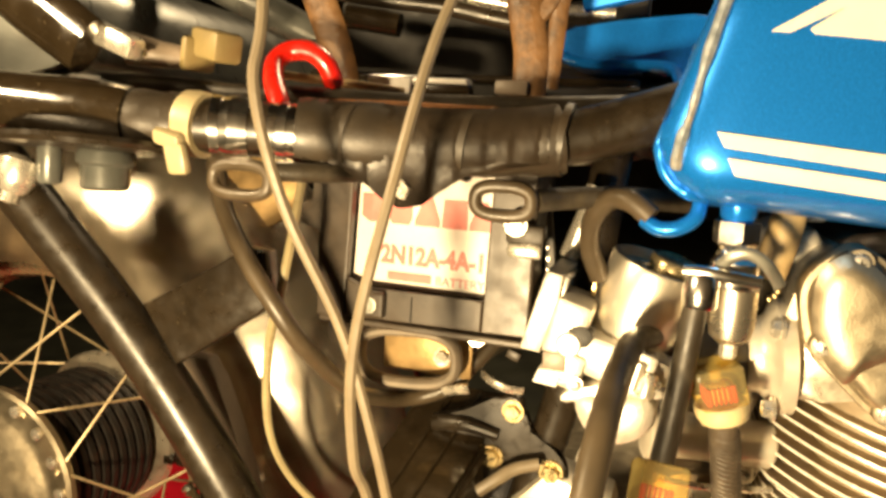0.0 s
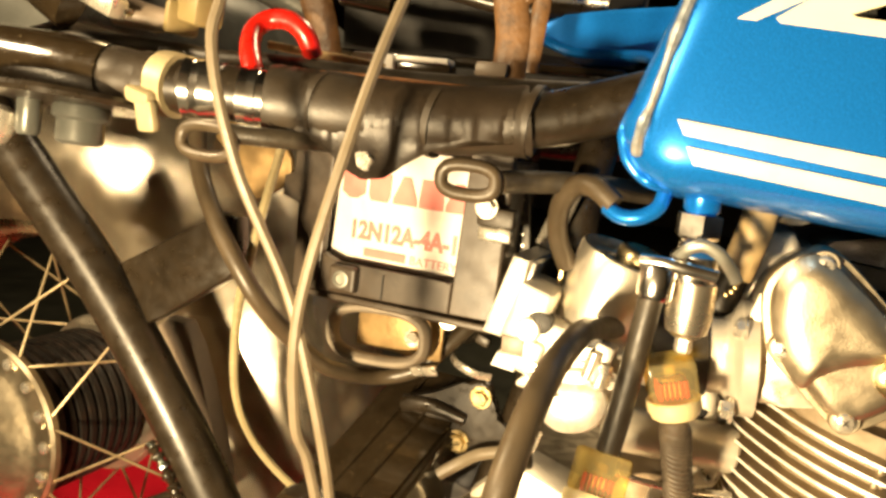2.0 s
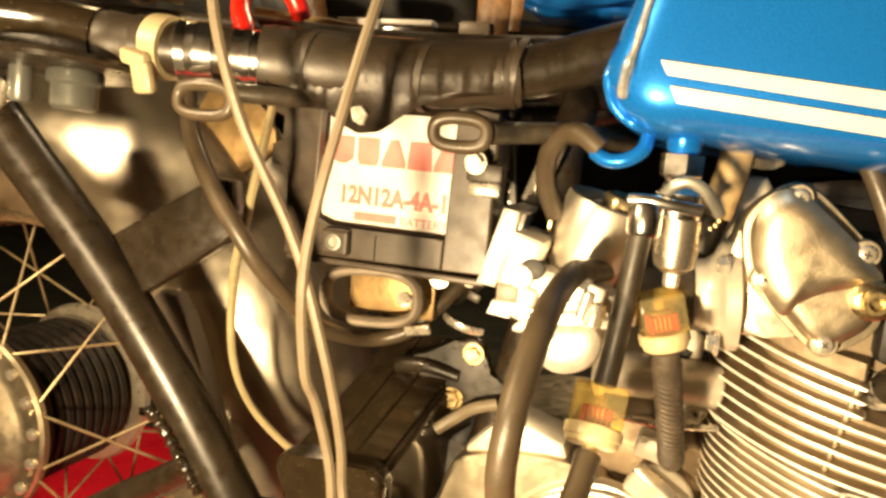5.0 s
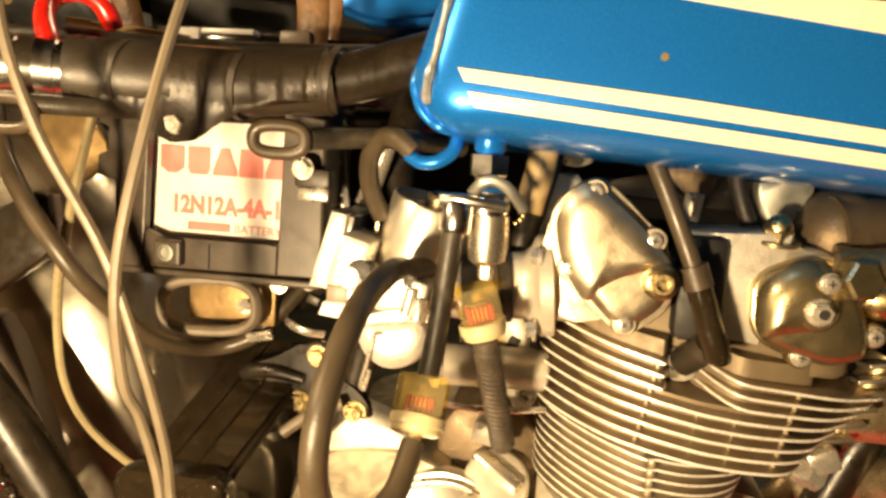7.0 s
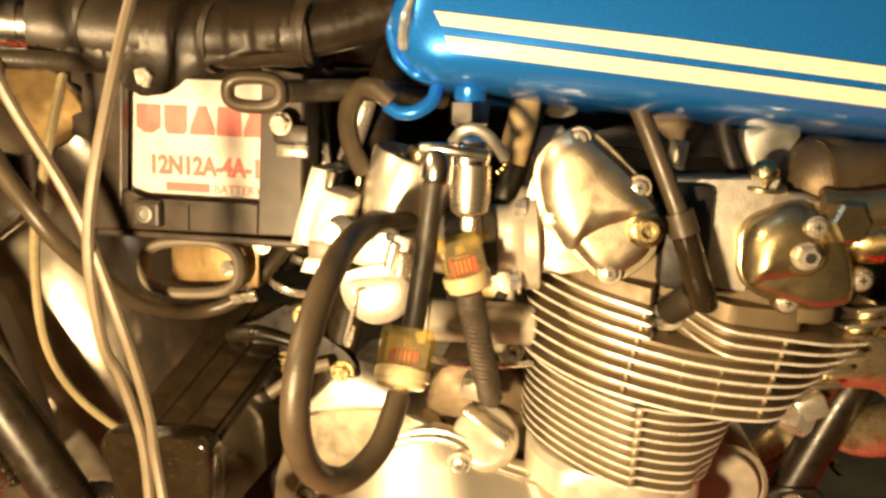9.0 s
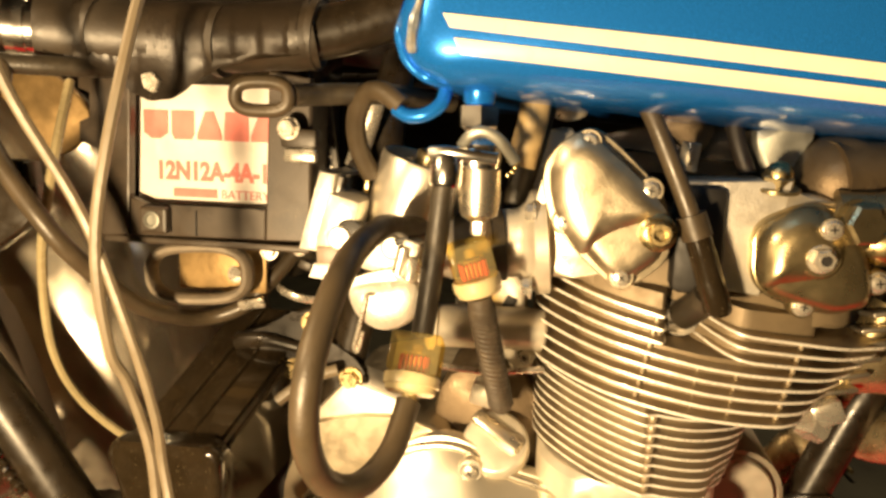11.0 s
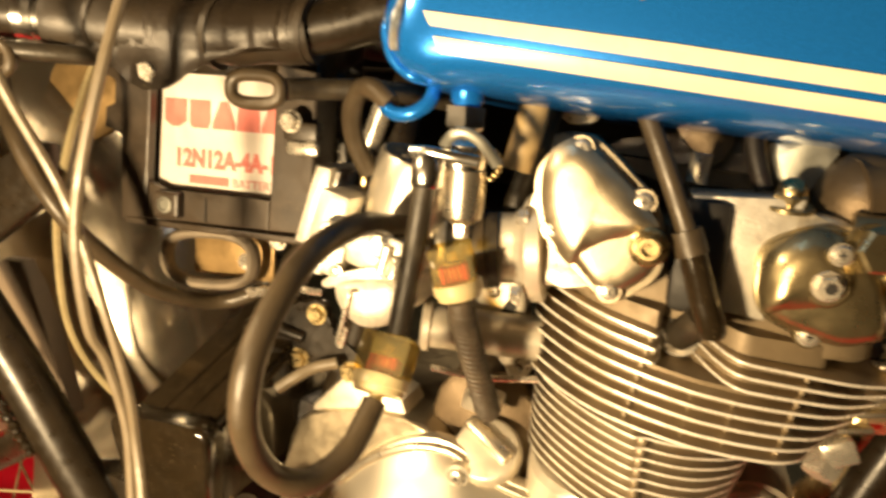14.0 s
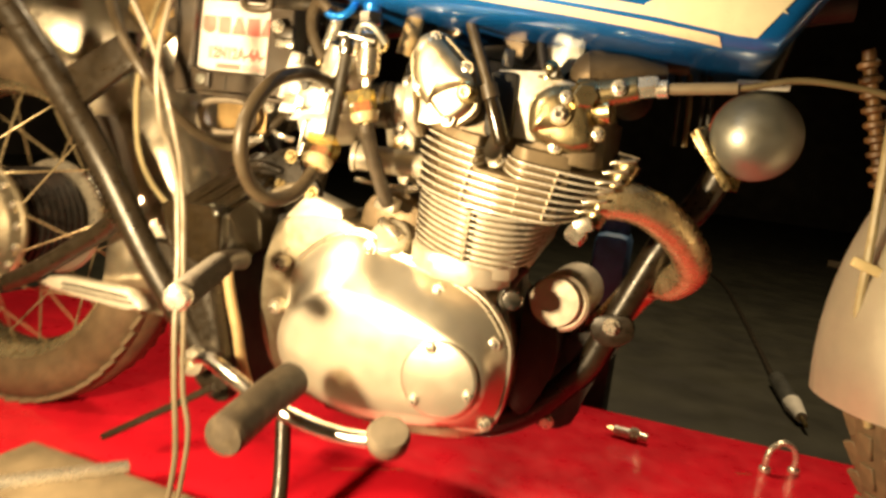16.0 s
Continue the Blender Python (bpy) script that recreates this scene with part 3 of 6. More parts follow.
wheel = part("rear_wheel", lathe(wc, (0, 1, 0), [(0.02, -0.104), (0.040, -0.104), (0.052, -0.096), (0.064, -0.094), (0.070, -0.088), (0.078, -0.086), (0.092, -0.085), (0.0945, -0.082), (0.0945, -0.076), (0.080, -0.070), (0.072, -0.066), (0.02, -0.064)], 56), COVER_CAST, bike, "wire-spoked rear wheel with alloy hub")
drum = [(0.060, -0.064)]
for i in range(9):
    drum += [(0.079, -0.062 + 0.012 * i), (0.079, -0.056 + 0.012 * i), (0.073, -0.055 + 0.012 * i), (0.073, -0.051 + 0.012 * i)]
part("hub_drum", lathe(wc, (0, 1, 0), drum + [(0.060, 0.050)], 48), SHADED_RUST, wheel, "dark grooved hub drum")
part("hub_flange", lathe(wc, (0, 1, 0), [(0.04, 0.050), (0.088, 0.056), (0.091, 0.062), (0.088, 0.066), (0.03, 0.078)], 48), ALU_CAST, wheel)
tyre_profile = []
for i in range(25):
    q = radians(-125 + 250 * i / 24)
    tyre_profile.append((0.232 + 0.048 * math.cos(q), 0.050 * math.sin(q)))
tyre_profile.append(tyre_profile[0])
tb = lathe(wc, (0, 1, 0), tyre_profile[:-1], 72, caps=False)
part("tyre", tb, TYRE, wheel, "worn road tyre dusty brown")
block_mesh = None
for i in range(60):
    a = 2 * math.pi * i / 60
    for s in (-1, 1):
        m = Matrix.Translation(Vector((math.cos(a) * 0.2700, s * 0.029, math.sin(a) * 0.2700)) + wc) @ (Euler((0, -a, 0)).to_matrix() @ turned(rx=s * 24)).to_4x4()
        if block_mesh is None:
            block_mesh = part("tread_block", box((0, 0, 0), (0.007, 0.022, 0.024), 0.001, seg=1), TYRE, wheel)
            block_mesh.matrix_world = m
        else:
            again(block_mesh, m, wheel)
part("rim", lathe(wc, (0, 1, 0), [(0.190, -0.022), (0.207, -0.034), (0.213, -0.034), (0.211, -0.028), (0.195, -0.012), (0.192, 0.0), (0.195, 0.012), (0.211, 0.028), (0.213, 0.034), (0.207, 0.034), (0.190, 0.022), (0.185, 0.0), (0.190, -0.022)], 72, caps=False), RUST_CHROME, wheel, "rusty chrome rim")
spoke = None
for i in range(36):
    a = 2 * math.pi * i / 36
    s = -1 if i % 2 else 1
    lean = 0.55 * (1 if (i // 2) % 2 else -1)
    p0 = Vector((0.086 * math.cos(a + lean), (-0.0868 if s < 0 else 0.067), 0.086 * math.sin(a + lean))) + wc
    p1 = Vector((0.192 * math.cos(a), s * 0.006, 0.192 * math.sin(a))) + wc
    part("spoke", rod(p0, p1, 0.0014, 6), SPOKE, wheel)
for i in range(18):
    a = 2 * math.pi * (i + 0.3) / 18
    part("rivet", lathe(wc + Vector((0.0845 * math.cos(a), -0.085, 0.0845 * math.sin(a))), (0, -1, 0), [(0.0058, 0), (0.0055, 0.003), (0.003, 0.0045), (0, 0.0045)], 12), STEEL, wheel)
part("axle", rod((-0.560, -0.16, 0.272), (-0.560, 0.16, 0.272), 0.009, 12), STEEL, bike)
part("axle_nut", hexagon(bmesh.new(), (-0.560, -0.145, 0.272), (0, -1, 0), 0.016, 0.014), STEEL, bike)
ch = bmesh.new()
for i in range(26):
    add_box(ch, (-0.57 + 0.016 * i, 0.06, 0.25 + 0.001 * i), (0.013, 0.010, 0.012), 0.002, seg=1)
part("drive_chain", ch, BLACK_PAINT, bike, "black drive chain")

for s in (-1, 1):
    sh = part("shock_absorber", rod((-0.50, s * 0.215, 0.33), (-0.468, s * 0.215, 0.60), 0.013, 14), CHROME, bike, "chrome rear shock absorber")
    coil = [Vector((-0.50 + 0.032 * t, s * 0.215, 0.345 + 0.20 * t)) + Vector((0.026 * math.cos(44 * t), 0.026 * math.sin(44 * t), 0)) for t in (i / 120 for i in range(121))]
    part("spring", add_sweep(bmesh.new(), coil, 0.004, 6), BLACK_PAINT, sh)

# under-seat clutter above the rail
part("seat_pan", prism(loop2([(-0.5542, 0.6382), (-0.4405, 0.6340), (-0.3652, 0.6390), (-0.3323, 0.6448), (-0.3252, 0.6555), (-0.3585, 0.7120), (-0.5405, 0.7385)], 4), -0.22, 0.17, 0.006), SEAT_GREY, bike, "dusty grey painted under-seat panel")
mt = part("shock_mount", lathe((-0.281, -0.245, 0.6035), (0.02, -0.10, -1), [(0.030, 0), (0.046, 0.001), (0.0475, 0.0035), (0.046, 0.006), (0.030, 0.007), (0, 0.007)], 36), BLACK_PAINT, bike, "flat round shock absorber upper mount")
part("mount_collar", lathe((-0.268, -0.250, 0.598), (0, -0.05, -1), [(0.0135, 0), (0.0150, 0.002), (0.0150, 0.007), (0.0125, 0.009), (0.0125, 0.020), (0.0105, 0.022)], 24), SEAT_GREY, mt)
part("mount_stud", lathe((-0.298, -0.258, 0.598), (0, -0.05, -1), [(0.0065, 0), (0.0065, 0.018), (0.005, 0.020)], 16), SEAT_GREY, mt)
part("mount_bolt", lathe((-0.313, -0.262, 0.592), (-0.10, -0.30, -1), [(0.006, 0), (0.0105, 0.003), (0.0105, 0.012), (0.0075, 0.019), (0.0050, 0.021), (0.0050, 0.026), (0, 0.027)], 20), STEEL, mt)
part("rubber_block", tube([(-0.3798, -0.2380, 0.7133), (-0.3338, -0.2400, 0.6798), (-0.2895, -0.2400, 0.6525)], lambda t: 0.021 - 0.004 * t, 14, 8, False, 0.5), BLACK_PLASTIC, bike, "black rubber block under the seat panel")
part("cloth_sleeve", tube([(-0.2882, -0.2100, 0.6562), (-0.2715, -0.2030, 0.6538), (-0.2538, -0.1990, 0.6528)], lambda t: 0.010 - 0.004 * t, 10), TAUPE, bike, "frayed cloth wire sleeve")

# ---- battery and its carrier ----
carrier = part("battery_carrier", bmesh.new(), CARRIER, bike, "dusty black plastic battery carrier")
cb = bmesh.new()
Y0, Y1 = -0.116, -0.108
add_prism(cb, [(-0.2102, 0.4882), (-0.1892, 0.4898), (-0.1848, 0.6072), (-0.2235, 0.6000), (-0.2240, 0.5880), (-0.2140, 0.5860), (-0.2145, 0.5680), (-0.2240, 0.5658), (-0.2245, 0.5518), (-0.2090, 0.5488)], Y0, Y1, 0.0012)
add_prism(cb, [(-0.1885, 0.4898), (-0.0902, 0.4912), (-0.0898, 0.5123), (-0.0955, 0.5108), (-0.1757, 0.5108), (-0.1875, 0.5162)], Y0, Y1, 0.0012)
add_prism(cb, [(-0.0900, 0.4912), (-0.0590, 0.4918), (-0.0592, 0.5978), (-0.0875, 0.6020)], Y0, Y1, 0.0012)
add_box(cb, (-0.1668, -0.1200, 0.5018), (0.020, 0.008, 0.018), 0.002)
add_box(cb, (-0.0615, -0.0850, 0.5432), (0.006, 0.06, 0.104), 0.0015)
add_box(cb, (-0.1340, -0.0850, 0.4865), (0.15, 0.06, 0.005), 0.0015)
cb.to_mesh(carrier.data)
cb.free()
part("bolt_hole", lathe((-0.1668, -0.1240, 0.5020), (0, -1, 0), [(0.0058, 0), (0.0058, 0.0012), (0.0042, 0.0014), (0.0036, 0.0006), (0, 0.0004)], 16), HORN_METAL, carrier)
part("mould_line", box((-0.1388, -0.1170, 0.5003), (0.0008, 0.0012, 0.017), 0), DARK, carrier)
part("clip", box((-0.0630, -0.1220, 0.5598), (0.024, 0.012, 0.012), 0.002), DUSTY_PLASTIC, carrier)
part("clip_foot", box((-0.0640, -0.1200, 0.5488), (0.022, 0.006, 0.009), 0.002), STEEL, carrier)
bolt("bolt", (-0.0688, -0.1280, 0.5658), (0, -1, 0), 0.0062, 0.006, STEEL, carrier, 1.2)

battery = empty("battery", "white-labelled motorcycle battery held in a black carrier", "battery")
part("case", box((-0.134, -0.062, 0.562), (0.136, 0.076, 0.130), 0.003), BLACK_PLASTIC, battery)
part("label_sheet", prism(loop2([(-0.190, 0.593), (-0.190, 0.5155), (-0.186, 0.511), (-0.092, 0.511), (-0.0875, 0.515), (-0.0875, 0.593)], 1), -0.1012, -0.1004, 0), WHITE_LABEL, battery, "white printed battery label")
face = Matrix.Translation((0, -0.1018, 0)) @ Matrix.Rotation(radians(90), 4, "X")
red = bmesh.new()
for i, x in enumerate((-0.1755, -0.1555, -0.1360, -0.1165, -0.0970)):
    w = 0.0178 if i != 1 else 0.0165
    add_prism(red, [(x - w / 2 + (0.006, 0.002, 0, 0, 0)[i], 0.5560), (x + w / 2 - (0.006, 0.002, 0, 0, 0)[i], 0.5560), (x + w / 2, 0.5600), (x + w / 2 - (0, 0, 0.006, 0.001, 0.006)[i], 0.5755), (x - w / 2 + (0, 0, 0.006, 0.001, 0.006)[i], 0.5755), (x - w / 2, 0.5600)], -0.1022, -0.1013)
part("maker_mark", red, RED_INK, battery, "row of plain red blocks of the maker's mark")
lettering("type_mark", "12N12A-4A-1", 0.0172, Matrix.Translation((-0.1345, -0.1016, 0.5288)) @ Matrix.Rotation(radians(90), 4, "X"), RED_INK, battery, wide=0.84, bold=0.0008)
rb = bmesh.new()
add_prism(rb, [(-0.163, 0.5165), (-0.131, 0.5165), (-0.131, 0.5225), (-0.163, 0.5225)], -0.1022, -0.1013)
part("maker_line", rb, RED_INK, battery, "red bar of small print")
lettering("line_of_print", "BATTERY", 0.0085, Matrix.Translation((-0.1105, -0.1016, 0.5165)) @ Matrix.Rotation(radians(90), 4, "X"), RED_INK, battery, wide=1.0)
part("terminal_cover", tube([(-0.1830, -0.2170, 0.6230), (-0.1845, -0.2155, 0.6290), (-0.1900, -0.2110, 0.6370), (-0.1955, -0.2040, 0.6450), (-0.1985, -0.1960, 0.6530), (-0.1940, -0.1900, 0.6590), (-0.1840, -0.1870, 0.6600), (-0.1760, -0.1840, 0.6555), (-0.1725, -0.1810, 0.6495), (-0.1715, -0.1770, 0.6420)], 0.0058, 12), RED_SLEEVE, battery, "red rubber terminal sleeve")

part("plated_bracket", prism(loop2([(-0.3210, 0.6088), (-0.2730, 0.5907), (-0.2578, 0.5658), (-0.2752, 0.5430), (-0.3140, 0.5345), (-0.3452, 0.5392)], 3), -0.056, -0.050, 0.002), RUST_PLATE, bike, "stained yellow plated bracket behind the tubes")

# rubber rings with straps
def oval(name, c, a, b, r, mat, label, depth=1.0, tilt=0.0):
    pts = []
    for i in range(40):
        q = 2 * math.pi * i / 40
        x, z = a * math.copysign(abs(math.cos(q)) ** 0.72, math.cos(q)), b * math.copysign(abs(math.sin(q)) ** 0.72, math.sin(q))
        pts.append(Vector((c[0] + x * math.cos(tilt) - z * math.sin(tilt), c[1], c[2] + x * math.sin(tilt) + z * math.cos(tilt))))
    return part(name, add_sweep(bmesh.new(), pts, r, 10, True, depth), mat, bike, label)


strap = oval("rubber_ring", (-0.0668, -0.175, 0.5830), 0.0160, 0.0082, 0.0040, RUBBER, "grey-black rubber strap ring over the battery")
part("strap", tube([(-0.050, -0.170, 0.584), (-0.036, -0.155, 0.586), (-0.005, -0.138, 0.588), (0.03, -0.10, 0.586)], 0.0065, 10), RUBBER_DARK, strap)
strap = oval("rubber_ring", (-0.191, -0.240, 0.5875), 0.0168, 0.0080, 0.0034, RUBBER, "grey-black rubber strap ring hanging from the frame tube")
part("strap", tube([(-0.178, -0.238, 0.593), (-0.158, -0.225, 0.593), (-0.138, -0.205, 0.594)], 0.0052, 10), RUBBER_DARK, strap)
ring = oval("breather_ring", (-0.1455, -0.101, 0.4630), 0.0365, 0.0188, 0.0041, RUBBER_GREY, "pale grey oval rubber breather ring", 1.7, 0.07)
part("ring_plate", box((-0.1370, -0.082, 0.4640), (0.068, 0.004, 0.034), 0.002), RUST_PLATE, ring, "tan plate behind the ring")
bolt("bolt", (-0.1250, -0.0840, 0.4610), (0.1, -1, 0.3), 0.0045, 0.005, STEEL, ring, 1.5)

# black box under the battery
airbox = empty("air_filter_box", "black plastic air filter box, dusty, bolted inside the frame", "air filter box")
rim = []
for cx, cz, a0 in ((-0.1115, 0.3525, 0), (-0.1675, 0.3510, 90), (-0.152, 0.293, 180), (-0.116, 0.293, 270)):
    rim += [(cx + 0.0125 * math.cos(radians(a0 + 15 * k)), cz + 0.0125 * math.sin(radians(a0 + 15 * k))) for k in range(7)]
lid = prism(rim, -0.167, -0.146, 0.0060, 5)
for v in lid.verts:
    v.co.y += (0.369 - v.co.z) * 0.12
part("lid", lid, BLACK_PLASTIC, airbox)
bm = bmesh.new()
ring0 = [(-0.174, 0.29), (-0.176, 0.3605), (-0.103, 0.3615), (-0.106, 0.29)]
ring1 = [(-0.158, 0.32), (-0.156, 0.424), (-0.078, 0.424), (-0.082, 0.32)]
va = [bm.verts.new((x, -0.150, z)) for x, z in ring0]
vb = [bm.verts.new((x, -0.02, z)) for x, z in ring1]
bm.faces.new(va), bm.faces.new(vb[::-1])
for i in range(4):
    bm.faces.new((va[i], vb[i], vb[(i + 1) % 4], va[(i + 1) % 4]))
bmesh.ops.bevel(bm, geom=bm.edges[:], offset=0.006, segments=3, affect="EDGES")
part("body", bm, BLACK_PLASTIC, airbox)
for k in (0.36, 0.62):
    part("ridge", tube([(-0.176 + 0.073 * k, -0.148, 0.3625), (-0.156 + 0.078 * k, -0.03, 0.4225)], 0.0010, 6, 2), BLACK_PLASTIC, airbox)

# hoses at the rear of the carburettor
part("breather_hose", tube([(-0.2541, -0.1767, 0.605), (-0.24, -0.186, 0.57), (-0.226, -0.193, 0.551), (-0.21, -0.197, 0.531), (-0.194, -0.197, 0.511), (-0.184, -0.19, 0.493), (-0.178, -0.175, 0.476), (-0.172, -0.155, 0.458), (-0.164, -0.13, 0.441), (-0.1505, -0.0880, 0.4271), (-0.125, -0.0760, 0.4345), (-0.105, -0.07, 0.455), (-0.09, -0.06, 0.475)], 0.0058, 12), RUBBER, bike, "grey-black rubber breather hose")
part("overflow_tube", tube([(-0.2063, -0.1471, 0.5902), (-0.1990, -0.1709, 0.5538), (-0.2010, -0.1800, 0.5159), (-0.2149, -0.1694, 0.4760), (-0.2232, -0.1533, 0.4179), (-0.2180, -0.1350, 0.3764), (-0.195, -0.120, 0.345), (-0.165, -0.11, 0.325)], 0.0030, 8), YELLOW_TUBE, bike, "yellowed clear plastic overflow tube")

part("drain_hose", tube([(-0.112, -0.128, 0.33), (-0.106, -0.133, 0.286), (-0.098, -0.134, 0.254), (-0.088, -0.134, 0.223), (-0.078, -0.134, 0.185), (-0.070, -0.125, 0.15)], 0.0062, 10), TAN_SLEEVE, bike, "tan rubber drain hose beside the crankcase")
# frame bracket with two bolts in front of the box
fbk = part("engine_mount_plate", prism(loop2([(-0.120, 0.424), (-0.098, 0.433), (-0.070, 0.449), (-0.055, 0.448), (-0.052, 0.430), (-0.041, 0.422), (-0.026, 0.412), (-0.018, 0.396), (-0.031, 0.387), (-0.046, 0.402), (-0.062, 0.398), (-0.076, 0.390), (-0.084, 0.404), (-0.097, 0.414), (-0.116, 0.416)], 4), -0.090, -0.080, 0.003, 3), BLACK_PAINT, bike, "black pressed engine mount plate")
part("plate_lug", tube([(-0.120, -0.088, 0.420), (-0.095, -0.093, 0.424), (-0.070, -0.093, 0.420)], lambda t: 0.007 - 0.003 * t, 10, 6), BLACK_PAINT, fbk)
bolt("bolt", (-0.061, -0.090, 0.439), (0, -1, 0), 0.0062, 0.006, BRASS, fbk)
bolt("bolt", (-0.074, -0.090, 0.402), (0, -1, 0), 0.0066, 0.006, BRASS, fbk)
bolt("bolt", (-0.030, -0.090, 0.399), (0, -1, 0), 0.0068, 0.007, BRASS, fbk)
fbk.location = (-0.013, 0.022, -0.0145)
part("drain_pipe", tube([(-0.050, -0.080, 0.394), (-0.066, -0.085, 0.389), (-0.077, -0.092, 0.382), (-0.089, -0.0965, 0.3724)], 0.0045, 10), WIRE_GREY, bike, "short grey drain pipe")
hw = part("clamp_band", tube([(-0.096, -0.078, 0.452), (-0.088, -0.088, 0.451), (-0.076, -0.088, 0.447), (-0.066, -0.080, 0.4445)], 0.0030, 8, 6, False, 0.5), STEEL, bike, "bent steel clamp band")
bolt("bolt", (-0.101, -0.082, 0.479), (0.1, -1, 0.1), 0.0052, 0.005, STEEL, hw)
bolt("bolt", (-0.078, -0.082, 0.482), (0, -1, 0.2), 0.0044, 0.006, STEEL, hw)
part("cable_clip", box((-0.0735, -0.083, 0.4705), (0.010, 0.006, 0.007), 0.0015, turned(0, 20, 0)), DUSTY_PLASTIC, hw)
part("foil_tab", box((-0.1130, -0.086, 0.4400), (0.020, 0.004, 0.0075), 0.001, turned(20, -12, 0)), STEEL, hw)
part("steady_tube", tube([(-0.0285, -0.068, 0.590), (-0.0310, -0.069, 0.578), (-0.0430, -0.069, 0.541)], 0.0075, 14, 5), STEEL, bike, "tilted steel tube behind the carburettor")
part("inner_frame_tube", tube([(-0.02, 0.03, 0.66), (-0.025, -0.03, 0.60), (-0.03, -0.055, 0.50), (-0.05, -0.05, 0.40), (-0.09, -0.05, 0.25)], 0.014, 12), BLACK_PAINT, bike)
part("dotted_strip", prism([(-0.066, 0.590), (-0.058, 0.590), (-0.048, 0.52), (-0.056, 0.52)], -0.082, -0.076, 0.001), RUBBER_DARK, bike, "perforated black strip")
for i in range(9):
    part("strip_hole", lathe((-0.061 + 0.0009 * i, -0.0822, 0.585 - 0.0075 * i), (0, -1, 0), [(0.0012, 0), (0.0012, 0.0006), (0, 0.0006)], 8), STEEL, bike)

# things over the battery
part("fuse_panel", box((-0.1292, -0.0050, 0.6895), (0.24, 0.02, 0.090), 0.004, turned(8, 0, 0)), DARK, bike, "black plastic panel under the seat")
part("panel_lip", box((-0.1272, -0.0600, 0.6582), (0.24, 0.02, 0.006), 0.002), BLACK_PLASTIC, bike)
part("battery_cover_strip", box((-0.1590, -0.120, 0.6475), (0.030, 0.014, 0.0105), 0.0015), CERAMIC, bike, "white plastic strip over the battery")
part("strip_edge", box((-0.1250, -0.120, 0.6510), (0.036, 0.012, 0.0035), 0.001), CERAMIC, bike)
part("strip_notch", box((-0.1250, -0.118, 0.6460), (0.038, 0.012, 0.0060), 0.001), BLACK_PLASTIC, bike)
part("metal_strap", box((-0.1480, -0.150, 0.634), (0.036, 0.010, 0.0125), 0.001, turned(0, 2, 0)), CARRIER, bike, "grey metal hold-down strap")
part("metal_clip", box((-0.0940, -0.122, 0.6385), (0.020, 0.012, 0.0028), 0.001), STEEL, bike)
part("metal_clip", box((-0.0930, -0.122, 0.6330), (0.020, 0.012, 0.0022), 0.001), STEEL, bike)
part("loom_connector", box((-0.0790, -0.118, 0.6485), (0.021, 0.016, 0.0090), 0.002), TAUPE, bike, "taupe loom connector")
part("upper_rail", tube([(-0.3900, -0.1200, 0.7562), (-0.2658, -0.1100, 0.6985), (-0.2200, -0.0960, 0.6780)], 0.012, 12), SEAT_GREY, bike, "scuffed grey tube under the seat")
part("relay", tube([(-0.2138, -0.0790, 0.6980), (-0.1975, -0.0760, 0.6962), (-0.1750, -0.0730, 0.6932)], 0.0085, 14, 4), BLACK_PLASTIC, bike, "glossy black relay sleeve")
part("loom_tube", tube([(-0.2282, -0.0780, 0.7160), (-0.1930, -0.0730, 0.7115), (-0.1440, -0.0620, 0.7077), (-0.0948, -0.0510, 0.6997), (-0.04, -0.04, 0.70)], 0.0062, 14, 6), BLACK_PAINT, bike, "glossy black loom tube")
part("loom_tube", tube([(-0.2037, -0.0710, 0.7265), (-0.1438, -0.0590, 0.7182), (-0.0852, -0.0480, 0.7095), (-0.03, -0.04, 0.708)], 0.0040, 12, 6), STEEL, bike, "steel rod under the seat")
part("battery_lead", tube([(-0.2125, -0.1630, 0.6480), (-0.1875, -0.1570, 0.6460), (-0.1625, -0.1500, 0.6442), (-0.1415, -0.1420, 0.6422)], 0.0026, 8, 6), TAN_SLEEVE, bike, "tan lead over the battery")
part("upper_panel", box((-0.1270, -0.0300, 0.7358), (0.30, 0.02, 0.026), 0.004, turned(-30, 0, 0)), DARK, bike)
for strap_pts, w in (([(-0.2160, -0.1570, 0.7395), (-0.2000, -0.1510, 0.7010), (-0.1853, -0.1470, 0.6632), (-0.1790, -0.1450, 0.6342)], 0), ([(-0.0845, -0.1200, 0.7523), (-0.0758, -0.1200, 0.7002), (-0.0693, -0.1200, 0.6685), (-0.0698, -0.1200, 0.6373)], 1)):
    bm = bmesh.new()
    add_sweep(bm, spline(strap_pts, 6), 0.0108, 10, False, 0.28)
    if w:
        add_sweep(bm, spline([(-0.040, -0.118, 0.76), (-0.052, -0.118, 0.712), (-0.0552, -0.1180, 0.6805), (-0.0568, -0.1180, 0.6490)], 6), 0.0055, 8, False, 0.4)
        add_sweep(bm, spline([(-0.050, -0.119, 0.722), (-0.0598, -0.1190, 0.6992), (-0.0718, -0.1190, 0.6875)], 6), 0.0055, 8, False, 0.5)
    part("rubber_strap", bm, LEATHER, bike, "aged brown rubber strap")
cn = part("wiring_connector", box((-0.2345, -0.2020, 0.6598), (0.030, 0.018, 0.017), 0.003, turned(0, 10, -25)), CABLE_TAN, bike, "cream plastic wiring connector")
part("connector_rim", box((-0.2482, -0.2000, 0.6547), (0.007, 0.021, 0.020), 0.003, turned(0, 10, -25)), CABLE_TAN, cn)
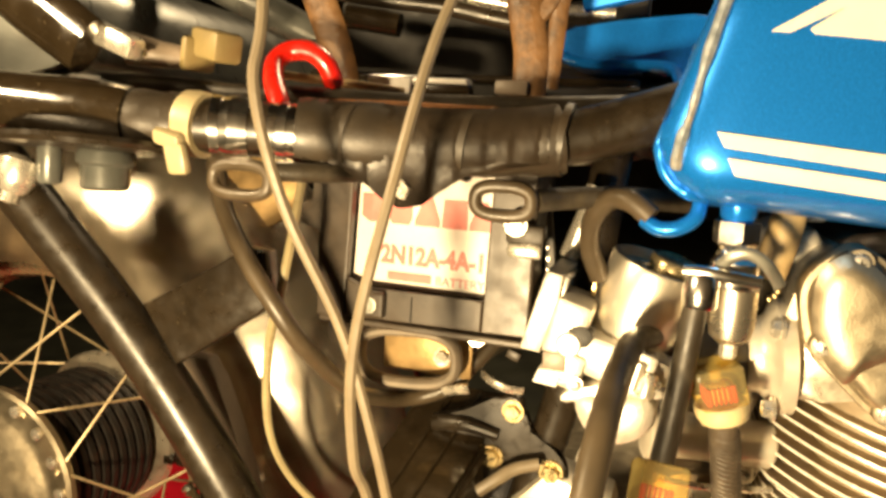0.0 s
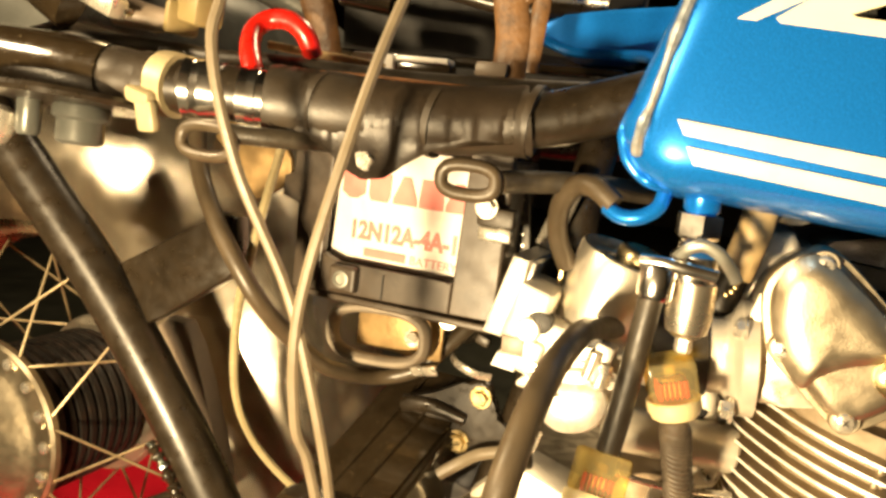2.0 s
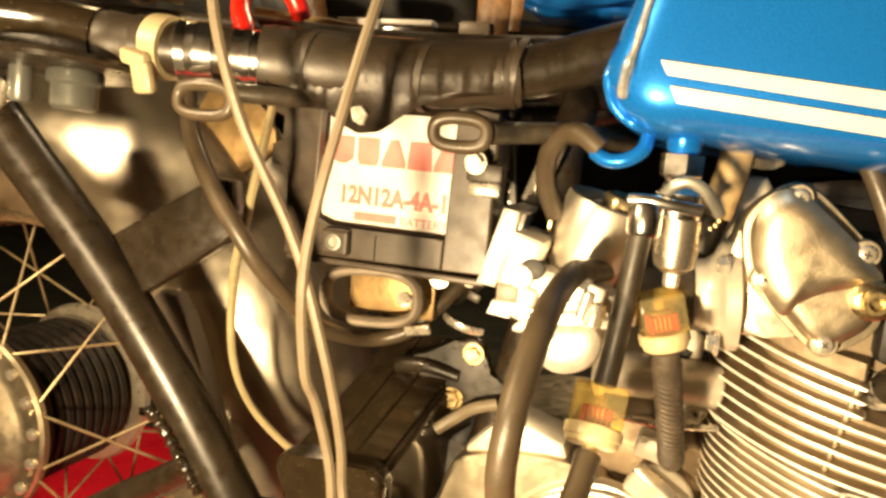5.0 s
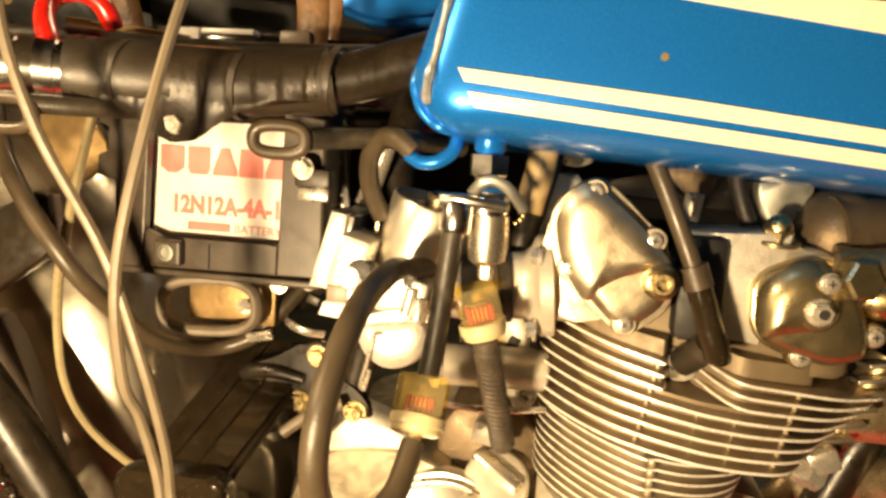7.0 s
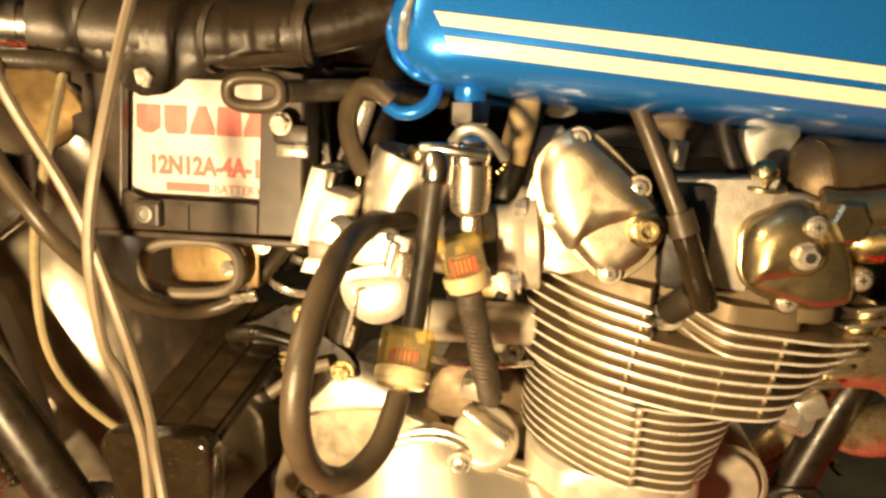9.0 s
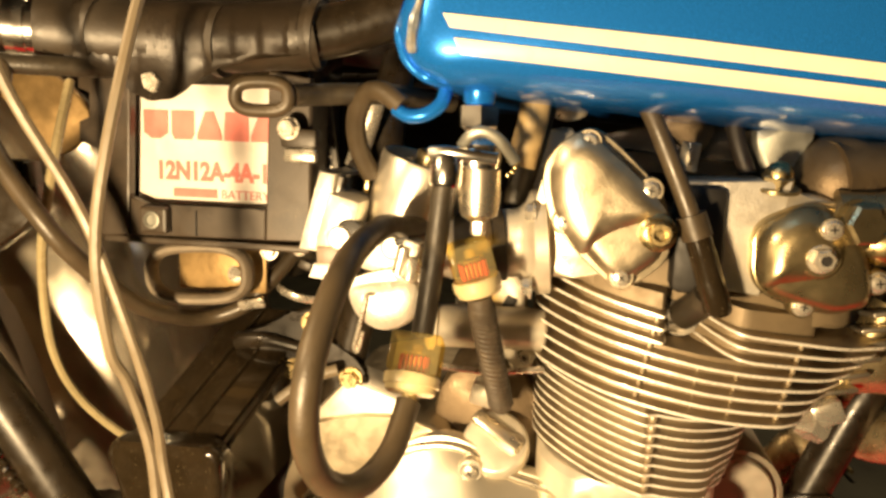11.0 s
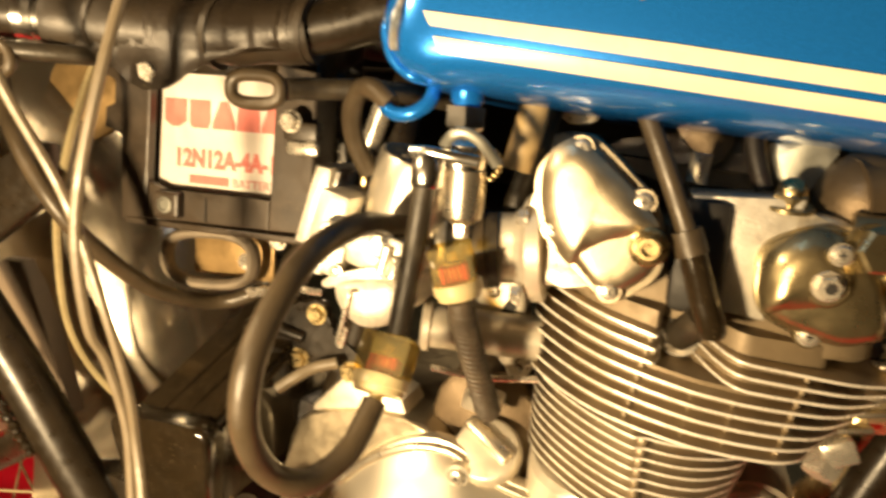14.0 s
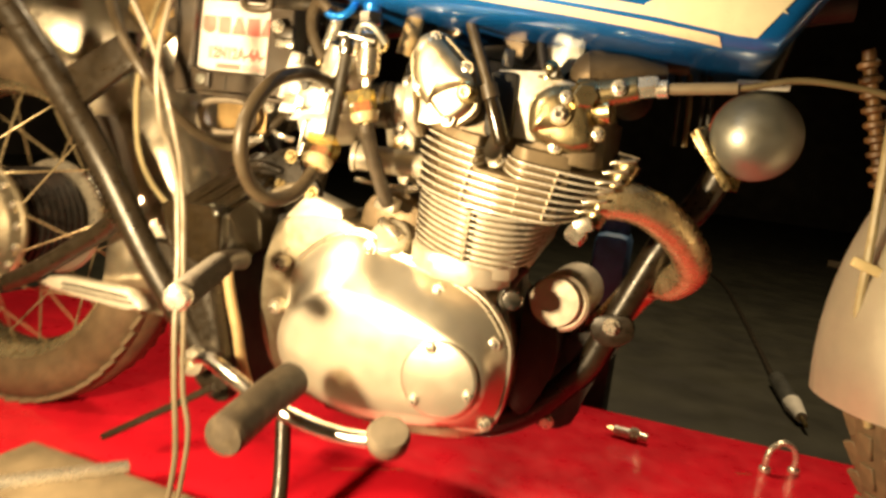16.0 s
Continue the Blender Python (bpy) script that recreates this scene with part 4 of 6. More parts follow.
for i, m in enumerate((YELLOW_TUBE, RED_SLEEVE, BLUE_RAG, CABLE_TAN)):
    part("wire", tube([(-0.290, -0.158 + 0.004 * i, 0.662), (-0.305, -0.160, 0.658 - 0.002 * i), (-0.2720, -0.2210, 0.6542), (-0.3017, -0.2100, 0.6562)], 0.0022, 6), m, cn)
part("wire_loom", tube([(-0.70, -0.15, 0.66), (-0.3560, -0.2050, 0.6395), (-0.2560, -0.1980, 0.6363), (-0.2260, -0.1960, 0.6340), (-0.1888, -0.1860, 0.6350), (-0.1142, -0.1570, 0.6350), (-0.02, -0.13, 0.640), (0.06, -0.10, 0.65)], 0.0055, 10), RUBBER_DARK, bike, "black wiring loom")
part("copper_wire", tube([(-0.1820, -0.1860, 0.6312), (-0.1400, -0.1790, 0.6325), (-0.0772, -0.1600, 0.6328)], 0.002, 6), RUST, bike)
part("loom_tab", box((-0.2768, -0.2330, 0.6575), (0.030, 0.012, 0.012), 0.002, turned(0, 20, 0)), STEEL, bike)

# hanging wires in front of the motorcycle
wires = empty("hanging_wires", "pair of loose beige electric wires hanging in front of the frame", "wire")
part("wire", tube([(-0.165, -0.275, 0.80), (-0.1550, -0.2798, 0.6714), (-0.1547, -0.2855, 0.6309), (-0.1426, -0.2776, 0.5795), (-0.1204, -0.2604, 0.5221), (-0.1037, -0.2520, 0.4646), (-0.0960, -0.2430, 0.4183), (-0.0945, -0.2390, 0.3890), (-0.0886, -0.2414, 0.3621), (-0.0825, -0.2470, 0.3333), (-0.074, -0.25, 0.26), (-0.070, -0.25, 0.19), (-0.060, -0.25, 0.14), (-0.068, -0.25, 0.05), (-0.05, -0.256, 0.006), (0.04, -0.24, 0.004)], 0.0027, 8), WIRE_GREY, wires)
part("wire", tube([(-0.052, -0.205, 0.80), (-0.0724, -0.2150, 0.7199), (-0.0890, -0.2345, 0.6640), (-0.0990, -0.2546, 0.5959), (-0.1135, -0.2600, 0.5158), (-0.1150, -0.2517, 0.4565), (-0.1110, -0.2420, 0.4323), (-0.1040, -0.2350, 0.3945), (-0.1000, -0.2350, 0.3536), (-0.0930, -0.2400, 0.3148), (-0.084, -0.250, 0.25), (-0.077, -0.254, 0.19), (-0.071, -0.254, 0.12), (-0.078, -0.254, 0.05), (-0.07, -0.258, 0.006), (0.0, -0.25, 0.004)], 0.0029, 8), WIRE_GREY, wires)

# ---- fuel tank ----
# side profile of the tank: for each station along x, the bottom edge, the top and the half-width
tank = bmesh.new()
stations = []
N = 44
REAR = 0.0105
for i in range(N + 1):
    u = i / N
    x = REAR + 0.50 * u ** 1.5
    c = 1 - min(1, (x - REAR) / 0.034)
    e = math.sqrt(max(0, 1 - c * c))
    bottom = 0.587 - 0.066 * min(max(x - 0.06, 0), 0.28) + (1 - e) * 0.030
    if x > 0.43:
        bottom += (x - 0.43) * 1.6
    top = 0.72 + 0.09 * math.sin(min(1, (x + 0.02) / 0.30) * math.pi / 2)
    width = 0.178 + 0.018 * e - 0.05 * max(0, (x - 0.30) / 0.21) ** 2
    stations.append((x, bottom, top, width, e))


def rake(x, z):
    """How far the rear of the tank leans forward at the height z."""
    return 0.32 * max(0, z - 0.622) * max(0, 1 - (x - REAR) / 0.14)


UPPER, LOWER, SIDE = 0.55, 0.20, 0.22
rings = []
M = 80
for x, bottom, top, width, e in stations:
    ring = []
    for j in range(M):
        k, u = divmod(j * 4 / M, 1)
        q = math.pi / 2 * (k + u ** 2.2 / (u ** 2.2 + (1 - u) ** 2.2))
        cq, sq = math.cos(q), math.sin(q)
        yy = width * math.copysign(abs(cq) ** SIDE, cq)
        zz = (bottom + top) / 2 + (top - bottom) / 2 * math.copysign(abs(sq) ** (UPPER if sq > 0 else LOWER), sq)
        if sq > 0:
            yy *= 1 - 0.30 * sq ** 2
        ring.append(tank.verts.new((x + rake(x, zz), yy, zz)))
    rings.append(ring)
for a, b in zip(rings, rings[1:]):
    for j in range(M):
        tank.faces.new((a[j], a[(j + 1) % M], b[(j + 1) % M], b[j]))
rear_face = tank.faces.new(rings[0])
tank.faces.new(rings[-1])
bmesh.ops.bevel(tank, geom=list(rear_face.edges), offset=0.008, segments=4, affect="EDGES")
tank_ob = part("fuel_tank", tank, BLUE, bike, "glossy metallic blue fuel tank with cream stripes", 60)


def tank_surface(x, z):
    """The near side of the tank at (x, z): its y."""
    x -= rake(x - 0.010, z)
    i = min(max(((max(x, REAR) - REAR) / 0.50) ** (1 / 1.5) * N, 0), N - 1e-6)
    a, b = stations[int(i)], stations[int(i) + 1]
    f = i - int(i)
    bottom, top, width = (a[k] + (b[k] - a[k]) * f for k in (1, 2, 3))
    s = (z - (bottom + top) / 2) / ((top - bottom) / 2)
    s = max(-0.999, min(0.999, s))
    sq = math.copysign(abs(s) ** (1 / (UPPER if s > 0 else LOWER)), s)
    cq = math.sqrt(max(0, 1 - sq * sq))
    return -width * cq ** SIDE * ((1 - 0.30 * sq ** 2) if sq > 0 else 1)


def decal(name, top_line, bottom_line, mat, label, n=90):
    """A thin film on the tank between two lines of (x, z)."""
    def at(line, t):
        x = line[0][0] + (line[-1][0] - line[0][0]) * t
        for (x0, z0), (x1, z1) in zip(line, line[1:]):
            if x <= x1 + 1e-9:
                return x, z0 + (z1 - z0) * (x - x0) / (x1 - x0)
        return line[-1]
    bm = bmesh.new()
    grid = []
    for i in range(n + 1):
        (xa, za), (xb, zb) = at(top_line, i / n), at(bottom_line, i / n)
        col = []
        for k in range(7):
            x, z = xa + (xb - xa) * k / 6, za + (zb - za) * k / 6
            col.append(bm.verts.new((x, tank_surface(x, z) - 0.0017, z)))
        grid.append(col)
    for a, b in zip(grid, grid[1:]):
        for k in range(6):
            bm.faces.new((a[k], a[k + 1], b[k + 1], b[k]))
    return part(name, bm, mat, tank_ob, label)


decal("stripe", [(0.039, 0.6255), (0.158, 0.6145), (0.259, 0.6035), (0.345, 0.594), (0.400, 0.586)], [(0.043, 0.6185), (0.159, 0.6065), (0.259, 0.5960), (0.345, 0.587), (0.406, 0.580)], CREAM, "cream stripe along the tank")
decal("stripe", [(0.045, 0.6135), (0.159, 0.6025), (0.259, 0.5925), (0.345, 0.583), (0.380, 0.579)], [(0.049, 0.6055), (0.160, 0.5950), (0.259, 0.5855), (0.345, 0.576), (0.384, 0.572)], CREAM, "cream stripe along the tank")
decal("upper_flash", [(0.073, 0.6725), (0.10, 0.692), (0.16, 0.705), (0.30, 0.70), (0.36, 0.68)], [(0.075, 0.6705), (0.121, 0.6665), (0.25, 0.648), (0.37, 0.620), (0.43, 0.600)], CREAM, "cream flash on the tank side")
decal("thin_flash", [(0.057, 0.6715), (0.10, 0.698), (0.13, 0.708)], [(0.065, 0.6710), (0.105, 0.692), (0.14, 0.700)], CREAM, "thin cream line on the tank")
decal("front_flash", [(0.318, 0.5985), (0.335, 0.608), (0.36, 0.616), (0.436, 0.616)], [(0.318, 0.5905), (0.347, 0.586), (0.393, 0.5805), (0.410, 0.580)], CREAM, "cream flash at the front of the tank")
decal("black_flash", [(0.102, 0.6755), (0.13, 0.686), (0.30, 0.69)], [(0.104, 0.6745), (0.14, 0.671), (0.30, 0.66)], BLACK_DECAL, "black decal within the cream flash")
part("paint_chip", lathe((0.143, tank_surface(0.143, 0.635) + 0.0005, 0.635), (0, -1, 0.1), [(0.0022, 0), (0.0020, 0.0008), (0, 0.001)], 10), CABLE_TAN, tank_ob, "small chip in the blue paint")
# folded seam at the rear edge and the wing behind it
seam = [(0.050, -0.150, 0.5960), (0.041, -0.168, 0.5935), (0.031, -0.178, 0.5945), (0.023, -0.179, 0.5980), (0.0175, -0.179, 0.604), (0.0145, -0.179, 0.611), (0.0135, -0.179, 0.618), (0.0150, -0.179, 0.626), (0.0185, -0.178, 0.636), (0.0225, -0.177, 0.648), (0.0275, -0.173, 0.666), (0.033, -0.164, 0.684), (0.042, -0.145, 0.715)]
part("seam", tube(seam, lambda t: 0.0031 + 0.00025 * math.sin(17 * t) + 0.0002 * math.sin(39 * t + 1), 10, 14), BLUE, tank_ob, "uneven folded seam")
sealed = [(x, tank_surface(x, z) - 0.0010, z) for x, z in ((0.0225, 0.607), (0.0225, 0.614), (0.0240, 0.623), (0.0262, 0.632), (0.0285, 0.645), (0.0310, 0.659), (0.0340, 0.673), (0.0380, 0.690))]
part("sealant", tube(sealed, lambda t: 0.0026 + 0.0006 * math.sin(9 * t) + 0.0003 * math.sin(27 * t), 8, 14), SEAL, tank_ob, "ragged bare sealant along the seam")
part("sealant_smear", tube([(0.025, -0.179, 0.641), (0.0225, -0.1805, 0.629), (0.0215, -0.180, 0.616)], lambda t: 0.0030 + 0.0008 * math.sin(23 * t), 8, 8, False, 0.4), TAUPE, tank_ob, "dried tan sealant smear")
wing = bmesh.new()
add_prism(wing, loop2([(-0.072, 0.690), (-0.058, 0.672), (-0.035, 0.668), (0.0, 0.672), (0.04, 0.66), (0.05, 0.70), (0.0, 0.702)], 3), -0.060, 0.06, 0.004)
add_sweep(wing, spline([(-0.066, -0.062, 0.678), (-0.045, -0.064, 0.671), (-0.015, -0.07, 0.670), (0.012, -0.10, 0.665), (0.02, -0.14, 0.650)], 6), 0.0035, 8)
add_sweep(wing, spline([(-0.05, -0.05, 0.712), (0.0, -0.055, 0.722), (0.04, -0.06, 0.732)], 6), 0.006, 8)
part("tank_mount_tongue", wing, BLUE, tank_ob, "blue mounting tongue at the tank's rear")
part("fuel_pipe", tube([(0.036, -0.16, 0.590), (0.034, -0.164, 0.582), (0.026, -0.166, 0.576), (0.016, -0.165, 0.575), (0.008, -0.163, 0.579)], 0.0042, 10), BLUE, tank_ob, "bent blue outlet pipe")
part("vent_hose", tube([(0.012, -0.163, 0.580), (0.000, -0.160, 0.588), (-0.012, -0.152, 0.587), (-0.021, -0.142, 0.574), (-0.022, -0.132, 0.556), (-0.016, -0.122, 0.538)], 0.0062, 12), RUBBER, bike, "grey-black rubber hose")

# ---- fuel tap ----
tap = empty("fuel_tap", "silver fuel tap under the blue tank", "fuel tap")
part("neck", lathe((0.055, -0.160, 0.590), (0, 0, -1), [(0.0095, 0), (0.0090, 0.006), (0.0075, 0.008), (0.0075, 0.012)], 18), BLUE, tap)
part("nut", hexagon(bmesh.new(), (0.055, -0.160, 0.5815), (0, 0, -1), 0.0118, 0.0125, 0.12, 0, 0.3), CHROME, tap)
part("thread", lathe((0.055, -0.160, 0.569), (0, 0, -1), [(0.0085, 0), (0.0075, 0.002), (0.0085, 0.004), (0.0085, 0.006)], 18), CHROME, tap)
part("body", lathe((0.056, -0.161, 0.5645), (0, 0, -1), [(0.0085, 0), (0.0125, 0.004), (0.0130, 0.012), (0.0118, 0.018)], 24), CHROME, tap)
part("lever", tube([(0.031, -0.178, 0.5555), (0.042, -0.180, 0.5560), (0.056, -0.179, 0.5545), (0.068, -0.176, 0.5530)], 0.0034, 10, 6, False, 0.7), CHROME, tap)
part("lever_plate", tube([(0.048, -0.1750, 0.5590), (0.053, -0.1790, 0.5650), (0.060, -0.1800, 0.5675), (0.068, -0.1780, 0.5640), (0.074, -0.1740, 0.5570), (0.0775, -0.1710, 0.5515)], 0.0032, 10, 6, False, 0.45), HORN_METAL, tap)
part("bowl", lathe((0.0575, -0.162, 0.547), (0, 0, -1), [(0.0118, 0), (0.0120, 0.018), (0.0105, 0.026), (0.006, 0.0295), (0, 0.0300)], 22), ALU_POLISH, tap)
part("drain_screw", hexagon(bmesh.new(), (0.0575, -0.162, 0.5175), (0, 0, -1), 0.0045, 0.008), STEEL, tap)
part("spigot", lathe((0.0405, -0.1755, 0.5545), (-0.02, -0.12, -1), [(0.0075, 0), (0.0088, 0.002), (0.0088, 0.016), (0.0075, 0.018)], 20), CHROME, tap)
teeth = bmesh.new()
for i in range(7):
    a = radians(-50 + 16 * i)
    add_lathe(teeth, (0.066 + 0.012 * math.cos(a), -0.166, 0.552 + 0.010 * math.sin(a)), (0, -1, 0), [(0.0014, 0), (0.0014, 0.004), (0, 0.005)], 8)
part("knurl", teeth, BRASS, tap)

# ---- fuel hoses and filters ----
part("fuel_hose", tube([(0.0395, -0.174, 0.548), (0.0386, -0.1745, 0.535), (0.0355, -0.1765, 0.500), (0.0325, -0.1785, 0.470), (0.0305, -0.1795, 0.4535)], 0.0064, 12), RUBBER_DARK, bike, "black rubber fuel hose from the tap to the filter")


def fuel_filter(base, axis, turn):
    """A square amber filter: from its spigot base along the axis."""
    f = empty("fuel_filter", "small amber see-through inline fuel filter with pleated red element", "fuel filter", "fuel filters")
    z = Vector(axis).normalized()
    q = z.to_track_quat("Z", "Y").to_matrix() @ turned(rz=turn)
    o = Vector(base)
    part("base_ring", add_lathe(bmesh.new(), o, z, [(0.0125, 0), (0.0140, 0.0010), (0.0145, 0.0040), (0.0156, 0.0042), (0.0158, 0.0095), (0.0150, 0.0105)], 32, 0, 0.9), CREAM_PLASTIC, f, "cream plastic collar")
    part("bowl", add_box(bmesh.new(), o + z * 0.0212, (0.0285, 0.0245, 0.0220), 0.0022, q, seg=2), AMBER, f, "clear amber bowl").visible_shadow = False
    part("element_core", add_box(bmesh.new(), o + z * 0.0155, (0.0125, 0.0125, 0.0095), 0.002, q), FILTER_PALE, f)
    bm = bmesh.new()
    for i in range(6):
        for s in (-1, 1):
            add_box(bm, o + z * 0.0155 + q @ Vector((-0.0062 + 0.0025 * i, 0.0065 * s, 0)), (0.0012, 0.0030, 0.0092), 0.0003, q, seg=1)
            add_box(bm, o + z * 0.0155 + q @ Vector((0.0065 * s, -0.0062 + 0.0025 * i, 0)), (0.0030, 0.0012, 0.0092), 0.0003, q, seg=1)
    part("element", bm, FILTER_RED, f, "pleated red paper element")
    part("element_cap", add_lathe(bmesh.new(), o + z * 0.0210, z, [(0.0080, 0), (0.0080, 0.001), (0.003, 0.0012), (0.003, 0.006)], 16), AMBER, f)
    part("spigot", rod(o - z * 0.009, o, 0.0042, 12), CREAM_PLASTIC, f)
    return f


fuel_filter((0.0285, -0.2000, 0.4255), (0.06, 0.52, 1), 10)
fuel_filter((0.0600, -0.1595, 0.4745), (-0.30, -0.04, 1), 6)
part("fuel_hose", tube([(0.0282, -0.2020, 0.4215), (0.0239, -0.2236, 0.4013), (0.0131, -0.2477, 0.3937), (0.0015, -0.2660, 0.4050), (-0.0005, -0.2840, 0.4357), (0.0018, -0.2800, 0.4703), (0.0052, -0.2446, 0.5029), (0.0085, -0.1950, 0.5141), (0.0110, -0.1560, 0.5110), (0.020, -0.125, 0.508)], 0.0068, 14), RUBBER, bike, "looped grey-black rubber fuel hose")
hs = part("spring_hose", tube([(0.0595, -0.1600, 0.4735), (0.0620, -0.1560, 0.460), (0.0665, -0.1400, 0.432), (0.0705, -0.1200, 0.403), (0.0720, -0.1100, 0.3895)], lambda t: 0.0074 - (0.0022 if t > 0.985 else 0), 14), PEG_RUBBER, bike, "rubber hose in a fine wire spring")
hp = spline([(0.0610, -0.1580, 0.467), (0.0620, -0.1560, 0.460), (0.0665, -0.1400, 0.432), (0.0705, -0.1200, 0.403), (0.0716, -0.1120, 0.392)], 104)
coil = []
for i, p in enumerate(hp):
    q = 2 * math.pi * i / 12
    coil.append(p + Vector((math.cos(q), math.sin(q) * 0.9, 0.35 * math.sin(q))) * 0.0078)
part("spring", add_sweep(bmesh.new(), coil, 0.0008, 5), PEG_RUBBER, hs)

# ---- carburettor ----
carb = empty("carburettor", "silver constant-velocity carburettor with bright steel top", "carburettor")
ax = Vector((0.30, -0.10, 1)).normalized()
co = Vector((0.0025, -0.108, 0.498))
dc = part("diaphragm_cover", lathe(co, ax, [(0.0275, 0.0), (0.0290, 0.004), (0.0290, 0.0515), (0.0282, 0.0535), (0.0262, 0.0540), (0.0250, 0.0525), (0.0240, 0.0480), (0.0, 0.0475)], 48), COVER_SATIN, carb, "bright round diaphragm cover")
part("stamped_mark", prism([(-0.0195, 0.5385), (-0.0165, 0.5385), (-0.0175, 0.5270), (-0.0200, 0.5270)], -0.1260, -0.1225, 0.0004), BRASS, dc)
part("cap", lathe(co + ax * 0.047 + Vector((0.0085, -0.004, 0)), ax, [(0.0150, 0), (0.0152, 0.0085), (0.0140, 0.0105), (0.0115, 0.0112), (0.0105, 0.0104), (0, 0.0102)], 32), PLATED, carb, "bright ring cap")
part("cap_clip", tube([co + ax * 0.054 + Vector((-0.018, -0.006, 0)), co + ax * 0.0545 + Vector((-0.006, -0.016, 0))], 0.0012, 6, 2), STEEL, carb)
bm = bmesh.new()
add_box(bm, (-0.0010, -0.118, 0.4915), (0.062, 0.060, 0.026), 0.006, turned(0, 14, 0))
add_box(bm, (-0.0295, -0.128, 0.5090), (0.022, 0.046, 0.036), 0.004, turned(0, 14, 0))
add_box(bm, (-0.0300, -0.136, 0.4860), (0.024, 0.030, 0.022), 0.003, turned(0, 14, 0))
add_lathe(bm, (0.03, -0.105, 0.495), (1, 0, -0.12), [(0.020, 0), (0.022, 0.002), (0.022, 0.012), (0.018, 0.014), (0.018, 0.035)], 26)
add_box(bm, (0.0155, -0.150, 0.4905), (0.011, 0.014, 0.026), 0.002, turned(0, 14, 0))
add_lathe(bm, (0.0060, -0.146, 0.4975), (0, -1, 0), [(0.0080, 0), (0.0078, 0.006), (0.006, 0.008), (0, 0.008)], 18)
part("body", bm, ALU_WHITE, carb)
bm = bmesh.new()
add_dome(bm, loop2([(-0.0215, 0.470), (-0.012, 0.4765), (0.005, 0.4800), (0.020, 0.4795), (0.0255, 0.469), (0.0215, 0.457), (0.011, 0.4485), (-0.003, 0.4465), (-0.016, 0.455)], 4), [(0, -0.085), (0, -0.150), (0.002, -0.1560), (0.006, -0.1585), (0.012, -0.1595)])
part("float_bowl", bm, ALU_WHITE, carb)
part("bowl_rim", prism(loop2([(-0.026, 0.4745), (0.004, 0.4845), (0.024, 0.4850), (0.029, 0.4790), (0.005, 0.4790), (-0.025, 0.4680)], 3), -0.156, -0.085, 0.001), ALU_WHITE, carb)
part("intake_flange", prism([(-0.0465, 0.541), (-0.0355, 0.539), (-0.0385, 0.514), (-0.0470, 0.489), (-0.0600, 0.4905)], -0.136, -0.075, 0.003), ALU_WHITE, carb, "thick pale intake flange")
part("flange_lip", prism([(-0.0370, 0.538), (-0.0320, 0.537), (-0.0415, 0.492), (-0.0460, 0.493)], -0.130, -0.078, 0.0015), CHROME, carb)
part("choke_knob", lathe((-0.0275, -0.143, 0.5015), (0, -1, 0), [(0.0068, 0), (0.0074, 0.002), (0.0074, 0.009), (0.0062, 0.0105), (0, 0.0105)], 24), ALU_WHITE, carb, "round pale choke knob")
# No opening is cut: a dark piece carries the slot's shade, as below.
part("choke_slot", prism(loop2([(-0.029, 0.509), (-0.022, 0.5135), (-0.0145, 0.509), (-0.0165, 0.5015), (-0.023, 0.501)], 4), -0.1512, -0.140, 0.0006), DARK, carb)
part("side_block", prism([(-0.0420, 0.4955), (-0.0285, 0.4960), (-0.0280, 0.4845), (-0.0415, 0.4850)], -0.1525, -0.138, 0.001), TAUPE, carb)
part("side_cap", prism([(-0.0440, 0.4845), (-0.0300, 0.4845), (-0.0325, 0.4745), (-0.0470, 0.4760)], -0.1520, -0.136, 0.0015), CERAMIC, carb)
part("lever_slot", prism([(0.0070, 0.5030), (0.0155, 0.5060), (0.0170, 0.5020), (0.0085, 0.4990)], -0.1560, -0.150, 0.0005), DARK, carb)
part("retaining_wire", tube([(-0.0030, -0.158, 0.470), (-0.0070, -0.1610, 0.4695), (-0.0085, -0.1615, 0.464), (-0.0120, -0.160, 0.449), (-0.0155, -0.157, 0.436), (-0.0135, -0.156, 0.434), (-0.0105, -0.157, 0.446)], 0.0014, 8), STEEL, carb, "bent steel bail wire")
part("idle_screw", rod((0.0140, -0.158, 0.499), (0.0105, -0.158, 0.483), 0.0040, 10), STEEL, carb)
part("idle_screw_spring", lathe((0.0200, -0.156, 0.4930), (-0.2, -0.1, -1), [(0.004, 0), (0.0052, 0.003), (0.0052, 0.013), (0.003, 0.015)], 12), STEEL, carb)
for x, z in ((0.0215, 0.4860), (-0.0210, 0.4790)):
    screw((x, -0.154, z), (0, -1, 0), 0.0034, carb, turn=x * 30)
part("intake_rubber", tube([(0.040, -0.105, 0.493), (0.060, -0.105, 0.496), (0.068, -0.104, 0.497)], 0.024, 20, 5), RUBBER_DARK, carb, "black rubber intake stub")
part("intake_rubber_band", tube([(0.056, -0.105, 0.4955), (0.062, -0.1045, 0.4965)], 0.0255, 20, 3), RUBBER, carb)
man = part("intake_manifold", lathe((0.066, -0.102, 0.497), (1, 0.05, 0.10), [(0.020, -0.004), (0.0225, 0.0), (0.0225, 0.012), (0.026, 0.017), (0.032, 0.020), (0.034, 0.022), (0.034, 0.030), (0.030, 0.031)], 28), ALU_CASE, carb, "pale cast intake manifold bolted to the head")
bolt("bolt", (0.088, -0.124, 0.520), (-1, -0.1, 0), 0.0055, 0.006, STEEL, man)
bolt("bolt", (0.088, -0.126, 0.474), (-1, -0.1, 0), 0.0055, 0.006, STEEL, man)
